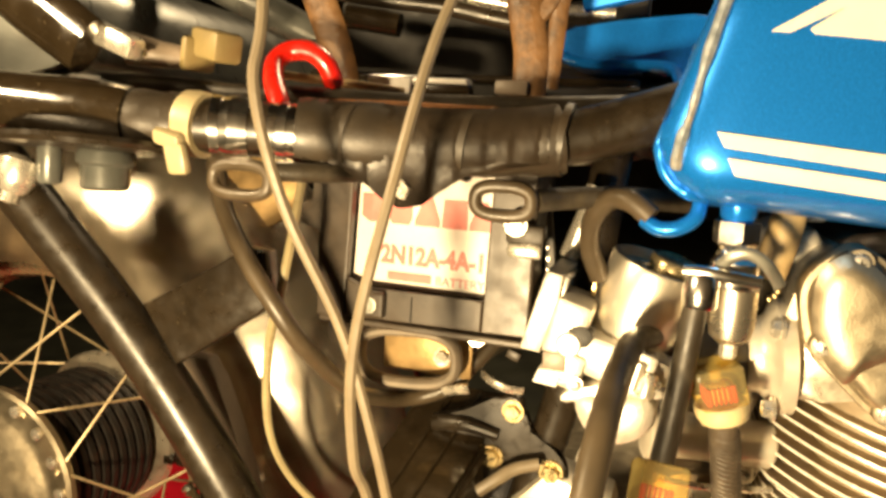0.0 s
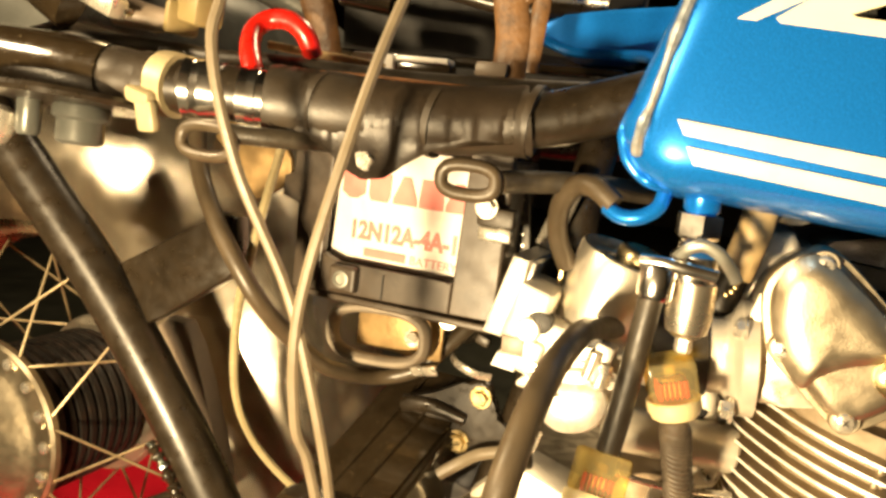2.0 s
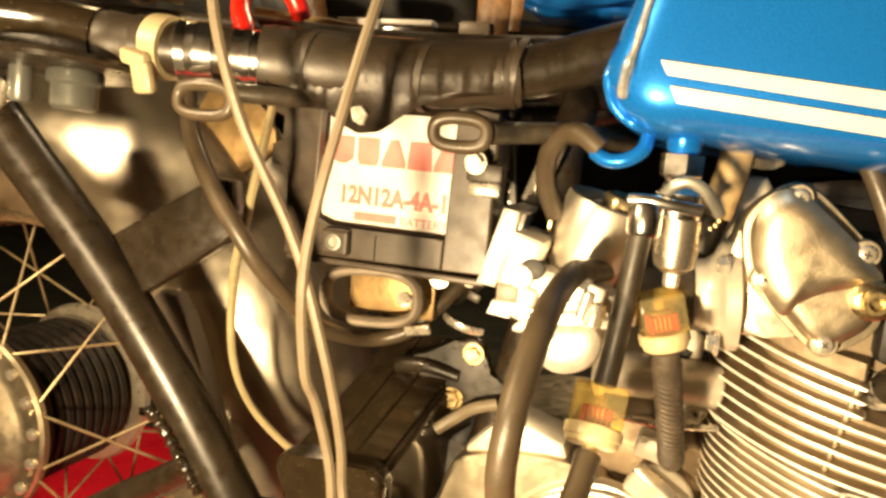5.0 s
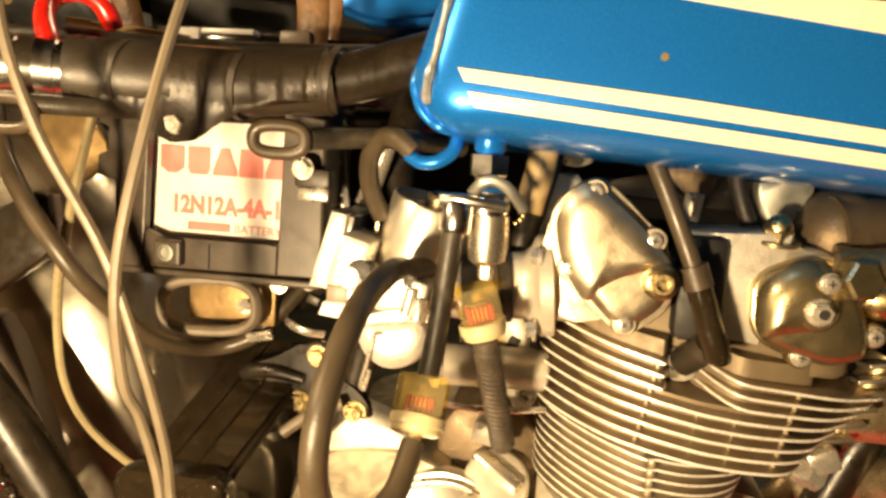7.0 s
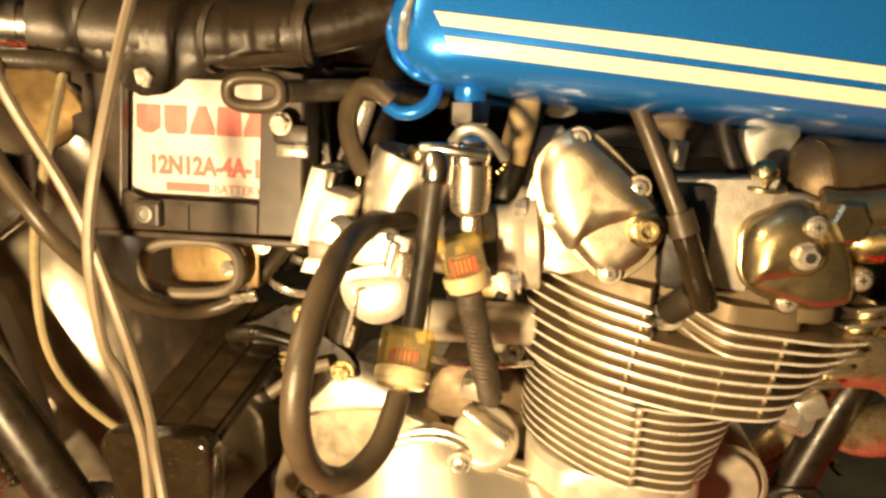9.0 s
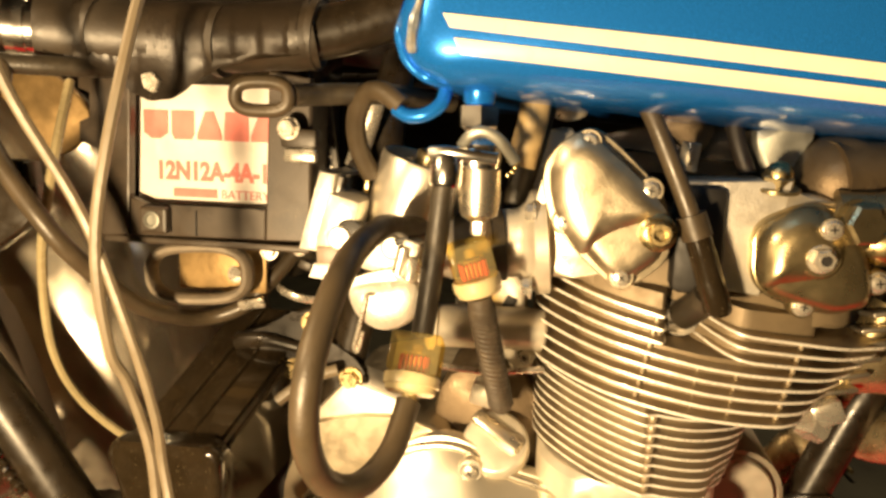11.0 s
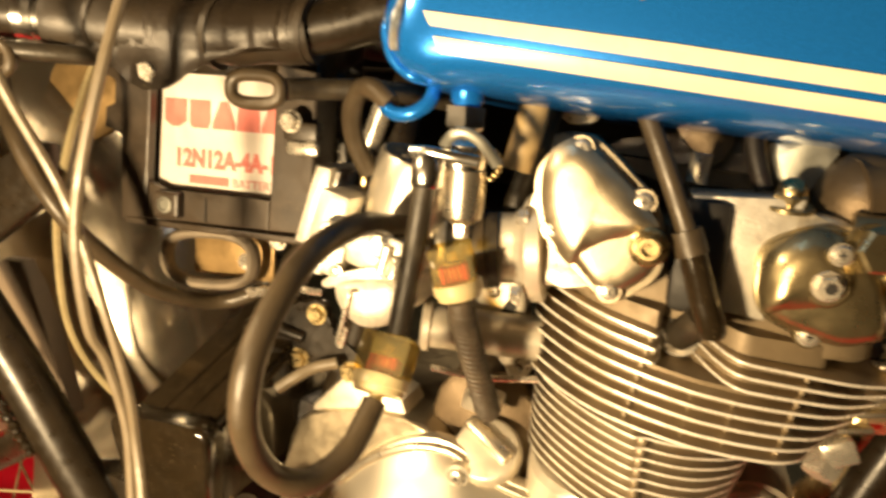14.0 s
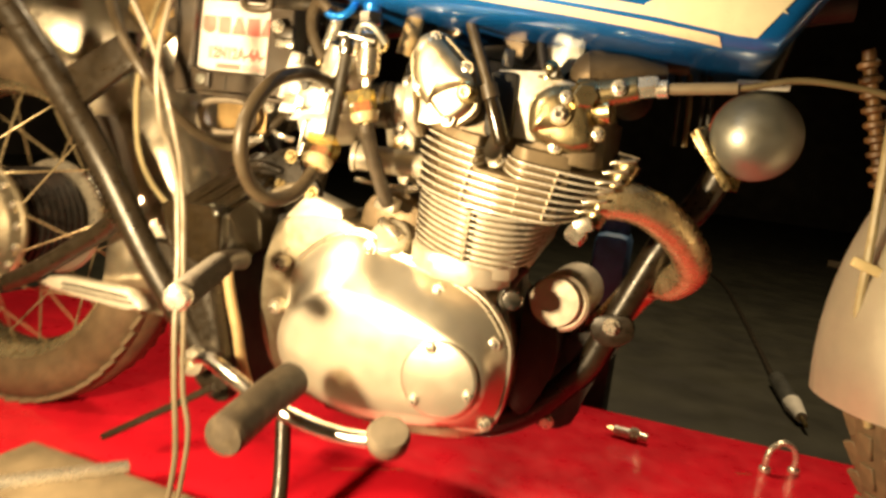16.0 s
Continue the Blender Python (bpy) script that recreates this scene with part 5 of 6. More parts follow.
bp = part("balance_pipe", rod((0.018, -0.094, 0.437), (0.096, -0.074, 0.434), 0.0150, 22, 0.002), ALU_CASE, carb, "pale cast balance pipe")
part("pipe_flange", lathe((0.019, -0.094, 0.437), (1, 0.25, -0.04), [(0.0135, -0.002), (0.0175, 0.0), (0.0175, 0.004), (0.015, 0.005)], 22), ALU_CASE, bp)
part("air_boot", tube([(-0.050, -0.085, 0.506), (-0.075, -0.060, 0.500), (-0.11, -0.03, 0.47)], 0.022, 18, 5), RUBBER_DARK, carb)
part("throttle_rod", rod((-0.028, -0.03, 0.60), (-0.020, -0.05, 0.535), 0.008, 12), STEEL, carb)

# linkage and far-side parts seen between the carburettor and the cylinder
link = part("linkage_bracket", prism([(0.044, 0.472), (0.058, 0.480), (0.072, 0.474), (0.086, 0.462), (0.080, 0.446), (0.084, 0.432), (0.094, 0.418), (0.088, 0.404), (0.076, 0.400), (0.070, 0.416), (0.060, 0.424), (0.050, 0.440)], -0.072, -0.050, 0.003), ALU_CASE, carb, "pale cast linkage bracket")
# A dark block on the casting for the shade inside the slot.
part("linkage_slot", box((0.070, -0.0725, 0.447), (0.008, 0.002, 0.018), 0.0006, turned(0, 25, 0)), DARK, link)
screw((0.060, -0.072, 0.462), (0, -1, 0), 0.0045, link)
screw((0.084, -0.072, 0.413), (0, -1, 0), 0.0045, link)
part("linkage_rod", tube([(0.030, -0.108, 0.413), (0.060, -0.100, 0.409), (0.098, -0.088, 0.410)], 0.0022, 8, 5), STEEL, carb)
part("linkage_stop", box((0.062, -0.084, 0.388), (0.026, 0.020, 0.016), 0.003, turned(0, 12, 0)), ALU_CASE, carb)
part("far_carburettor_body", lathe((0.045, 0.02, 0.470), (0, -1, 0.05), [(0.010, 0), (0.024, 0.004), (0.026, 0.030), (0.020, 0.036), (0.012, 0.038), (0, 0.038)], 26), ALU_WHITE, carb)
part("far_float_bowl", box((0.048, 0.0, 0.436), (0.044, 0.05, 0.040), 0.008), ALU_WHITE, carb)

# ---- engine ----
engine = empty("engine", "bare aluminium twin-cylinder engine with many cooling fins, oily", "engine")


def fin_outline(x0, x1, y0, y1, r, n=7):
    pts = []
    for cx, cy, a0 in ((x1 - r, y1 - r, 0), (x0 + r, y1 - r, 90), (x0 + r, y0 + r, 180), (x1 - r, y0 + r, 270)):
        for i in range(n + 1):
            a = radians(a0 + 90 * i / n)
            pts.append((cx + r * math.cos(a), cy + r * math.sin(a)))
    return pts


def slab(outline, z0, z1, bevel, tilt=0.0, pivot=(0.19, 0.40), edge=0, lean=0.0):
    """A level plate between z0 and z1, then tipped forward by tilt and towards the near side by lean."""
    bm = bmesh.new()
    a = [bm.verts.new((x, y, z0)) for x, y in outline]
    b = [bm.verts.new((x, y, z1)) for x, y in outline]
    n = len(a)
    fs = [bm.faces.new(a[::-1]), bm.faces.new(b)]
    for i in range(n):
        bm.faces.new((a[i], a[(i + 1) % n], b[(i + 1) % n], b[i])).material_index = edge
    if bevel:
        bmesh.ops.bevel(bm, geom=list(fs[0].edges) + list(fs[1].edges), offset=bevel, segments=1, affect="EDGES", material=edge)
    for v in bm.verts:
        v.co.z += (v.co.y + 0.128) * lean - (v.co.x - pivot[0]) * tilt
    return bm


TILT_FIN, LEAN_FIN = 0.135, 0.13
PIVOT = (0.19, -0.128)


def smooth2(pts, per=5):
    return [(p.x, p.y) for p in spline([(x, y, 0) for x, y in pts], per)]


def head_outline(grow, inset=0.0, notch=False):
    """A head fin from above: bowed towards the near side; grow: how far the front end reaches on; notch: cut out round the plug."""
    k = inset
    left = smooth2([(0.087 + k, -0.030), (0.089 + k, -0.066), (0.0925 + k, -0.082 + k), (0.104 + k, -0.096 + k), (0.122, -0.111 + k), (0.143, -0.1225 + k), (0.168, -0.1290 + k)])
    right = smooth2([(0.219, -0.1285 + k), (0.240, -0.1225 + k), (0.2535 + 0.4 * grow, -0.1130 + k), (0.261 + 0.7 * grow - k, -0.1010 + k), (0.268 + grow - k, -0.082 + k), (0.271 + grow - k, -0.050)])
    if notch:
        mid = [(0.1700, -0.1270 + k), (0.1715, -0.120 + k), (0.1725, -0.085), (0.180, -0.078), (0.1880, -0.084), (0.1930, -0.097), (0.2000, -0.113 + k), (0.2070, -0.123 + k), (0.2130, -0.1275 + k)]
    else:
        mid = smooth2([(0.1725, -0.1295 + k), (0.180, -0.1305 + k), (0.195, -0.1315 + k), (0.210, -0.1298 + k), (0.2145, -0.1292 + k)])
    return left + mid + right + [(0.268 + grow - k, 0.13), (0.09 + k, 0.13)]


def barrel_outline(grow, inset=0.0):
    """A barrel fin from above: a rear face and a front face that meet at a shallow step."""
    k = inset
    rear = smooth2([(0.088 + k, -0.020), (0.091 + k, -0.058), (0.097 + k, -0.078 + k), (0.112, -0.096 + k), (0.133, -0.1120 + k), (0.152, -0.1215 + k), (0.1640, -0.1250 + k)])
    front = smooth2([(0.1690, -0.1215 + k), (0.186, -0.1195 + k), (0.203, -0.1130 + k), (0.219 + grow, -0.1000 + k), (0.231 + grow - k, -0.082 + k), (0.237 + grow - k, -0.050)])
    return rear + front + [(0.235 + grow - k, 0.13), (0.09 + k, 0.13)]


# The barrel core is paler than the head's: its stronger light is in the colour.
block = part("cylinder_block", slab(barrel_outline(-0.004, 0.011), 0.325, 0.404, 0, TILT_FIN, PIVOT, lean=LEAN_FIN), ALU_CASE, engine, "finned cylinder barrels and head, grey cast aluminium")
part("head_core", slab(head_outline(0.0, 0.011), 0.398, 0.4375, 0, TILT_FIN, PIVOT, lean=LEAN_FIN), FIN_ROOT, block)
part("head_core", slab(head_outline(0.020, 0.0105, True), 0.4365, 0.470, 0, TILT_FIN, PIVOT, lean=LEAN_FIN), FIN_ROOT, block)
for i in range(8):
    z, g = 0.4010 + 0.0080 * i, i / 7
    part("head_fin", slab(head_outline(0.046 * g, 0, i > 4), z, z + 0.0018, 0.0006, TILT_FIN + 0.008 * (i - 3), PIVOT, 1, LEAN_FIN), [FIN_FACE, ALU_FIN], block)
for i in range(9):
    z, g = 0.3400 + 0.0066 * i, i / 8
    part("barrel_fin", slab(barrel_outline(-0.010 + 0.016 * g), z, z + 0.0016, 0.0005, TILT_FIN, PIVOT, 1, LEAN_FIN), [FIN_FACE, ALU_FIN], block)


# bright stays between the fins
def fin_stays(x, y, z0, pitch, count, wide, skew):
    for i in range(count):
        xx = x + skew * i
        z = z0 + pitch * (i + 0.5) + 0.0009 + (y + 0.128) * LEAN_FIN - (xx - PIVOT[0]) * TILT_FIN
        part("fin_stay", add_lathe(bmesh.new(), (xx, y + 0.0045, z - pitch * 0.42), (0, 0, 1), [(wide * 0.7, 0), (wide, pitch * 0.2), (wide, pitch * 0.66), (wide * 0.7, pitch * 0.84)], 10), FIN_FACE, block)


fin_stays(0.1660, -0.1225, 0.3400, 0.0066, 8, 0.0030, 0.0003)
fin_stays(0.1560, -0.1235, 0.4010, 0.0080, 7, 0.0019, 0.0016)
fin_stays(0.1890, -0.1245, 0.4010, 0.0080, 4, 0.0014, 0.0009)
fin_stays(0.2120, -0.1230, 0.4010, 0.0080, 4, 0.0014, 0.0010)
fin_stays(0.2420, -0.1165, 0.4010, 0.0080, 7, 0.0019, 0.0017)
part("barrel_foot", slab(fin_outline(0.096, 0.210, -0.116, 0.12, 0.04), 0.312, 0.338, 0.004, TILT_FIN, PIVOT, lean=LEAN_FIN), ALU_CASE, block)
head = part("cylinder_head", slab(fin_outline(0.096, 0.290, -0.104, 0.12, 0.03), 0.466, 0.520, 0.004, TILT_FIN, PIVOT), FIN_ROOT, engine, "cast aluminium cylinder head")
# Solid dark box: the shade of the plug well put in as colour.
part("head_recess_shade", box((0.186, -0.112, 0.508), (0.030, 0.02, 0.066), 0.006), DARK, head)
part("camshaft_housing", prism(loop2([(0.088, 0.508), (0.091, 0.540), (0.104, 0.560), (0.120, 0.566), (0.140, 0.550), (0.158, 0.50), (0.10, 0.480)], 4), -0.122, 0.12, 0.003), ALU_CAST, head)
part("camshaft_housing", prism(loop2([(0.212, 0.488), (0.210, 0.51), (0.213, 0.526), (0.226, 0.535), (0.25, 0.538), (0.270, 0.529), (0.280, 0.515), (0.285, 0.49), (0.272, 0.474), (0.248, 0.472), (0.226, 0.478)], 3), -0.113, 0.12, 0.003), ALU_CAST, head)
part("head_bridge", prism([(0.178, 0.543), (0.238, 0.546), (0.225, 0.475), (0.197, 0.478)], -0.114, 0.1, 0.003), ALU_WHITE, head)
part("rocker_top", prism(loop2([(0.115, 0.56), (0.15, 0.575), (0.23, 0.58), (0.27, 0.565), (0.28, 0.545), (0.24, 0.54), (0.20, 0.545), (0.16, 0.545)], 3), -0.045, 0.1, 0.006), ALU_OILY_SHADED, head)
part("cam_bulge", lathe((0.272, -0.098, 0.545), (0.1, 1, 0), [(0.0, -0.012), (0.012, -0.010), (0.024, -0.002), (0.029, 0.012), (0.030, 0.2)], 30), ALU_OILY_SHADED, head)
part("cam_bulge_arm", tube([(0.265, -0.092, 0.548), (0.30, -0.085, 0.553), (0.335, -0.07, 0.552)], lambda t: 0.022 - 0.008 * t, 16), ALU_OILY_SHADED, head)
part("rocker_boss", prism(loop2([(0.222, 0.575), (0.230, 0.548), (0.240, 0.545), (0.252, 0.565), (0.257, 0.580)], 3), -0.080, 0.0, 0.003), HORN_METAL, head)
part("rocker_rib", prism(loop2([(0.165, 0.580), (0.190, 0.558), (0.200, 0.580)], 3), -0.060, 0.0, 0.002), ALU_OILY_SHADED, head)
part("head_stud", rod((0.180, -0.09, 0.548), (0.182, -0.09, 0.566), 0.006, 12), ALU_CAST, head)
part("oil_pipe", tube([(0.208, -0.07, 0.60), (0.211, -0.075, 0.572), (0.219, -0.08, 0.548)], 0.0055, 12), SHADED_RUST, head)
O1 = loop2([(0.121, 0.572), (0.134, 0.563), (0.147, 0.551), (0.159, 0.539), (0.166, 0.522), (0.1675, 0.508), (0.164, 0.495), (0.147, 0.481), (0.136, 0.481), (0.124, 0.490), (0.112, 0.501), (0.100, 0.512), (0.0935, 0.530), (0.092, 0.548), (0.099, 0.561), (0.111, 0.570)], 4)
P1 = loop2([(0.107, 0.562), (0.114, 0.565), (0.123, 0.560), (0.134, 0.550), (0.147, 0.5385), (0.157, 0.529), (0.158, 0.5245), (0.145, 0.520), (0.134, 0.5165), (0.125, 0.510), (0.119, 0.503), (0.113, 0.508), (0.107, 0.518), (0.102, 0.532), (0.1005, 0.547), (0.103, 0.557)], 4)
C1 = (0.126, 0.530)
r1 = by_angle(O1, C1)
cov = part("cam_cover", loft(C1, [(r1, 0, -0.118), (r1, 0, -0.1355), (r1, 0.0008, -0.1368), (r1, 0.0042, -0.1370), (r1, 0.0056, -0.1410), (r1, 0.0085, -0.1443), (r1, 0.0115, -0.1455), (r1, 0.015, -0.1460), (r1, 0.022, -0.1461)]), COVER_CAST, head, "satin aluminium camshaft end cover")
p1 = by_angle(P1, C1)
part("cover_plateau", loft(C1, [(p1, -0.0040, -0.1448), (p1, -0.0015, -0.1466), (p1, 0.0010, -0.1480), (p1, 0.0040, -0.1493), (p1, 0.0075, -0.1501), (p1, 0.012, -0.1504)]), COVER_CAST, cov)
for x, z in ((0.117, 0.564), (0.153, 0.538), (0.106, 0.518), (0.140, 0.487)):
    part("screw_boss", lathe((x, -0.1385, z), (0, -1, 0), [(0.0078, 0), (0.0076, 0.004), (0.0070, 0.0048), (0, 0.0048)], 22), COVER_CAST, cov)
for x, z in ((0.117, 0.564), (0.153, 0.538), (0.106, 0.518), (0.140, 0.487)):
    screw((x, -0.1430, z), (0, -1, 0), 0.0047, cov, turn=x * 40)
part("oil_union", lathe((0.1585, -0.1445, 0.5145), (0, -1, 0), [(0.0110, 0), (0.0108, 0.004), (0.0085, 0.0055), (0.0068, 0.006), (0.0066, 0.012), (0.0058, 0.0135), (0.0038, 0.0135), (0.0038, 0.010), (0, 0.010)], 22), BRASS, cov, "brass oil union")
O2 = [(0.216, 0.503), (0.216, 0.513), (0.221, 0.522), (0.231, 0.528), (0.243, 0.5325), (0.255, 0.533), (0.268, 0.525), (0.278, 0.511), (0.283, 0.494), (0.284, 0.477), (0.274, 0.471), (0.263, 0.4685), (0.249, 0.4705), (0.233, 0.4745), (0.222, 0.481), (0.217, 0.491)]
C2 = (0.246, 0.502)
r2 = by_angle(loop2(O2, 3), C2)
cov = part("cam_cover", loft(C2, [(r2, 0, -0.108), (r2, 0, -0.1195), (r2, 0.0008, -0.1210), (r2, 0.0018, -0.1214), (r2, 0.0026, -0.1240), (r2, 0.0040, -0.1272), (r2, 0.0065, -0.1300), (r2, 0.0100, -0.1318), (r2, 0.024, -0.1326)]), PLATED, head, "yellowish plated camshaft end cover")
p2 = by_angle(loop2([(0.2215, 0.4925), (0.2220, 0.505), (0.2255, 0.5165), (0.2345, 0.5255), (0.2450, 0.5275), (0.2550, 0.5210), (0.2630, 0.5110), (0.2625, 0.5000), (0.2540, 0.4925), (0.2430, 0.4895), (0.2330, 0.4875), (0.2240, 0.4860)], 4), (0.240, 0.507))
part("cover_plateau", loft((0.240, 0.507), [(p2, -0.0030, -0.1285), (p2, -0.0015, -0.1307), (p2, 0.0006, -0.1326), (p2, 0.0030, -0.1344), (p2, 0.0060, -0.1360), (p2, 0.0100, -0.1372), (p2, 0.014, -0.1376)]), PLATED, cov)
for x, z in ((0.2535, 0.5205), (0.2470, 0.4730), (0.2860, 0.4895)):
    part("screw_boss", lathe((x, -0.112, z), (0, -1, 0), [(0.0080, 0), (0.0078, 0.009), (0.0070, 0.0102), (0, 0.0102)], 22), PLATED, cov)
    screw((x, -0.1218 - (0.014 if z > 0.51 else 0), z), (0, -1, 0), 0.0050, cov, turn=x * 50)
part("bolt_boss", lathe((0.2495, -0.131, 0.5035), (0, -1, 0), [(0.0125, 0), (0.0120, 0.004), (0.0105, 0.0055), (0, 0.0055)], 26), PLATED, cov)
bolt("cover_bolt", (0.2495, -0.1365, 0.5035), (0, -1, 0), 0.0066, 0.008, STEEL, cov, 1.25)
# The bolt's hole is a dark disc, its shade put on as colour.
part("bolt_recess_shade", lathe((0.2495, -0.1450, 0.5035), (0, -1, 0), [(0.0030, 0), (0.0030, 0.0006), (0, 0.0006)], 14), DARK, cov)
dm = bolt("dome_nut", (0.2300, -0.105, 0.5395), (0.05, -0.20, 1), 0.0098, 0.009, PLATED, head, 1.45)
part("dome_cap", lathe((0.2304, -0.1067, 0.5480), (0.05, -0.20, 1), [(0.0082, 0), (0.0080, 0.003), (0.0055, 0.0072), (0.0025, 0.0088), (0, 0.0092)], 20), BRASS, dm)
# oil line fitting beside the second cover
un = part("union_bolt", hexagon(bmesh.new(), (0.2690, -0.126, 0.5225), (0.3, -1, 0.1), 0.0125, 0.012, 0.15), PLATED, head, "bright hexagon union bolt")
part("union_washer", lathe((0.2690, -0.125, 0.5225), (0.3, -1, 0.1), [(0.015, 0), (0.015, 0.003)], 20), PLATED, un)
tach = part("tachometer_drive", tube([(0.262, -0.115, 0.526), (0.285, -0.117, 0.528), (0.318, -0.12, 0.536)], lambda t: 0.0155 - 0.004 * t, 18), PLATED, engine, "plated tachometer drive housing")
part("drive_elbow", tube([(0.276, -0.110, 0.515), (0.287, -0.116, 0.512), (0.296, -0.118, 0.513)], 0.0135, 14), BRASS, tach)
part("drive_nut", hexagon(bmesh.new(), (0.318, -0.12, 0.536), (1, -0.02, 0.2), 0.011, 0.018), STEEL, tach)
screw((0.301, -0.133, 0.5335), (0, -1, 0), 0.006, tach)
cable = part("tachometer_cable", tube([(0.336, -0.121, 0.537), (0.36, -0.123, 0.539), (0.408, -0.126, 0.544), (0.452, -0.13, 0.554), (0.50, -0.13, 0.552), (0.56, -0.12, 0.545), (0.70, -0.05, 0.56)], 0.0030, 10), TAN_DARK, bike, "tan sheathed control cable")
part("ferrule", rod((0.343, -0.122, 0.5375), (0.405, -0.126, 0.5435), 0.0056, 12), WIRE_GREY, cable)
part("ferrule_end", rod((0.334, -0.121, 0.5365), (0.345, -0.122, 0.5378), 0.0085, 12), STEEL, cable)

# plug lead
lead = part("spark_plug_lead", tube([(0.135, -0.10, 0.62), (0.143, -0.128, 0.596), (0.153, -0.136, 0.577), (0.166, -0.138, 0.549), (0.177, -0.139, 0.524)], 0.0055, 12), RUBBER, bike, "black spark plug lead")
part("plug_cap", tube([(0.1775, -0.139, 0.522), (0.183, -0.139, 0.508), (0.190, -0.138, 0.489), (0.1955, -0.137, 0.474), (0.1965, -0.136, 0.470)], lambda t: 0.0070 + 0.0012 * min(1, t * 1.8) - (0.003 if t > 0.985 else 0), 16), BLACK_PLASTIC, lead, "black rubber spark plug cap")
part("plug_cap_ring", tube([(0.1765, -0.139, 0.525), (0.1815, -0.139, 0.512)], 0.0088, 16, 3), RUBBER, lead)
part("plug_boot", tube([(0.192, -0.130, 0.477), (0.187, -0.122, 0.468), (0.181, -0.112, 0.460)], 0.0092, 14), RUBBER_DARK, lead)
part("plug_hex", hexagon(bmesh.new(), (0.181, -0.096, 0.455), (-0.05, -0.9, 0.35), 0.0100, 0.015), STEEL, lead)
part("plug_gasket", lathe((0.182, -0.094, 0.4545), (-0.05, -0.9, 0.35), [(0.0125, 0), (0.0125, 0.004)], 20), STEEL, lead)

# crankcase and clutch cover
case = part("crankcase", prism(loop2([(-0.085, 0.20), (-0.085, 0.33), (-0.045, 0.358), (0.02, 0.360), (0.05, 0.335), (0.10, 0.325), (0.180, 0.312), (0.196, 0.28), (0.212, 0.24), (0.212, 0.17), (0.16, 0.13), (-0.02, 0.14)], 4), -0.082, 0.13, 0.004), COVER_CAST, engine, "cast aluminium crankcase")
CC = (0.088, 0.242)
# Dark solid added to fill the gap behind the crankcase with shade.
part("gearbox_shade_filler", prism(loop2([(-0.150, 0.16), (-0.150, 0.30), (-0.120, 0.345), (-0.075, 0.35), (-0.060, 0.30), (-0.060, 0.14), (-0.10, 0.12)], 3), -0.062, 0.11, 0.006), SHADED_RUST, engine, "dark filler standing in for the shaded rear of the gearbox")
cl_out = by_angle(loop2([(-0.054, 0.225), (-0.052, 0.262), (-0.046, 0.299), (-0.021, 0.331), (0.014, 0.353), (0.043, 0.355), (0.073, 0.340), (0.105, 0.332), (0.141, 0.323), (0.188, 0.303), (0.217, 0.271), (0.227, 0.243), (0.226, 0.20), (0.217, 0.163), (0.194, 0.149), (0.108, 0.151), (0.01, 0.157), (-0.044, 0.184)], 5), CC)
cl_face = by_angle(loop2([(-0.039, 0.213), (-0.035, 0.244), (-0.011, 0.273), (0.026, 0.292), (0.064, 0.290), (0.115, 0.280), (0.168, 0.263), (0.201, 0.238), (0.205, 0.198), (0.174, 0.167), (0.116, 0.155), (0.061, 0.153), (0.007, 0.165), (-0.025, 0.185)], 5), CC)


def between(k):
    return [a + (b - a) * k for a, b in zip(cl_out, cl_face)]


clutch = part("clutch_cover", loft(CC, [(cl_out, 0, -0.078), (cl_out, 0, -0.0875), (cl_out, 0.001, -0.0890), (cl_out, 0.0045, -0.0895), (cl_out, 0.0060, -0.0915), (between(0.30), 0.004, -0.101), (between(0.55), 0.002, -0.111), (between(0.78), 0.001, -0.1195), (cl_face, 0, -0.1255), (cl_face, 0.006, -0.1280), (cl_face, 0.015, -0.1292), (cl_face, 0.035, -0.1297)]), COVER_SATIN, engine, "large satin aluminium clutch cover")
disc = part("contact_cover", lathe((0.160, -0.128, 0.2155), (0, -1, 0), [(0.043, 0), (0.043, 0.004), (0.0415, 0.0058), (0.039, 0.0065), (0, 0.0068)], 48), COVER_SATIN, clutch, "round satin aluminium inspection cover")
for a in (108, 228, -15):
    screw((0.160 + 0.036 * math.cos(radians(a)), -0.1345, 0.2155 + 0.036 * math.sin(radians(a))), (0, -1, 0), 0.0052, disc, turn=a)
part("cover_rib", tube([(-0.040, -0.089, 0.308), (-0.012, -0.090, 0.333), (0.018, -0.0905, 0.347), (0.045, -0.0905, 0.348), (0.073, -0.0905, 0.334), (0.105, -0.0905, 0.326), (0.141, -0.090, 0.317), (0.184, -0.090, 0.298), (0.211, -0.090, 0.268), (0.220, -0.089, 0.242)], 0.0036, 10), ALU_POLISH, clutch)
for x, z in ((0.052, 0.337), (0.137, 0.302), (0.206, 0.256), (0.208, 0.166), (-0.062, 0.248), (-0.060, 0.300), (0.10, 0.158), (-0.028, 0.186)):
    bs = part("screw_boss", lathe((x, -0.086, z), (0, -1, 0), [(0.0095, 0), (0.009, 0.012), (0.008, 0.014), (0, 0.014)], 18), COVER_SATIN, clutch)
    screw((x, -0.100, z), (0, -1, 0), 0.0054, clutch, turn=x * 70)
# filler cap
ca = Vector((-0.04, -0.72, 0.69)).normalized()
cp = Vector((0.067, -0.085, 0.354)) - ca * 0.016
cap = part("oil_filler_cap", lathe(cp, ca, [(0.0195, -0.04), (0.0195, -0.004), (0.0232, 0.0), (0.0240, 0.003), (0.0240, 0.012), (0.0225, 0.0150), (0.0205, 0.0160), (0, 0.0150)], 44), ALU_CASE, engine, "cast aluminium oil filler cap with grip bar")
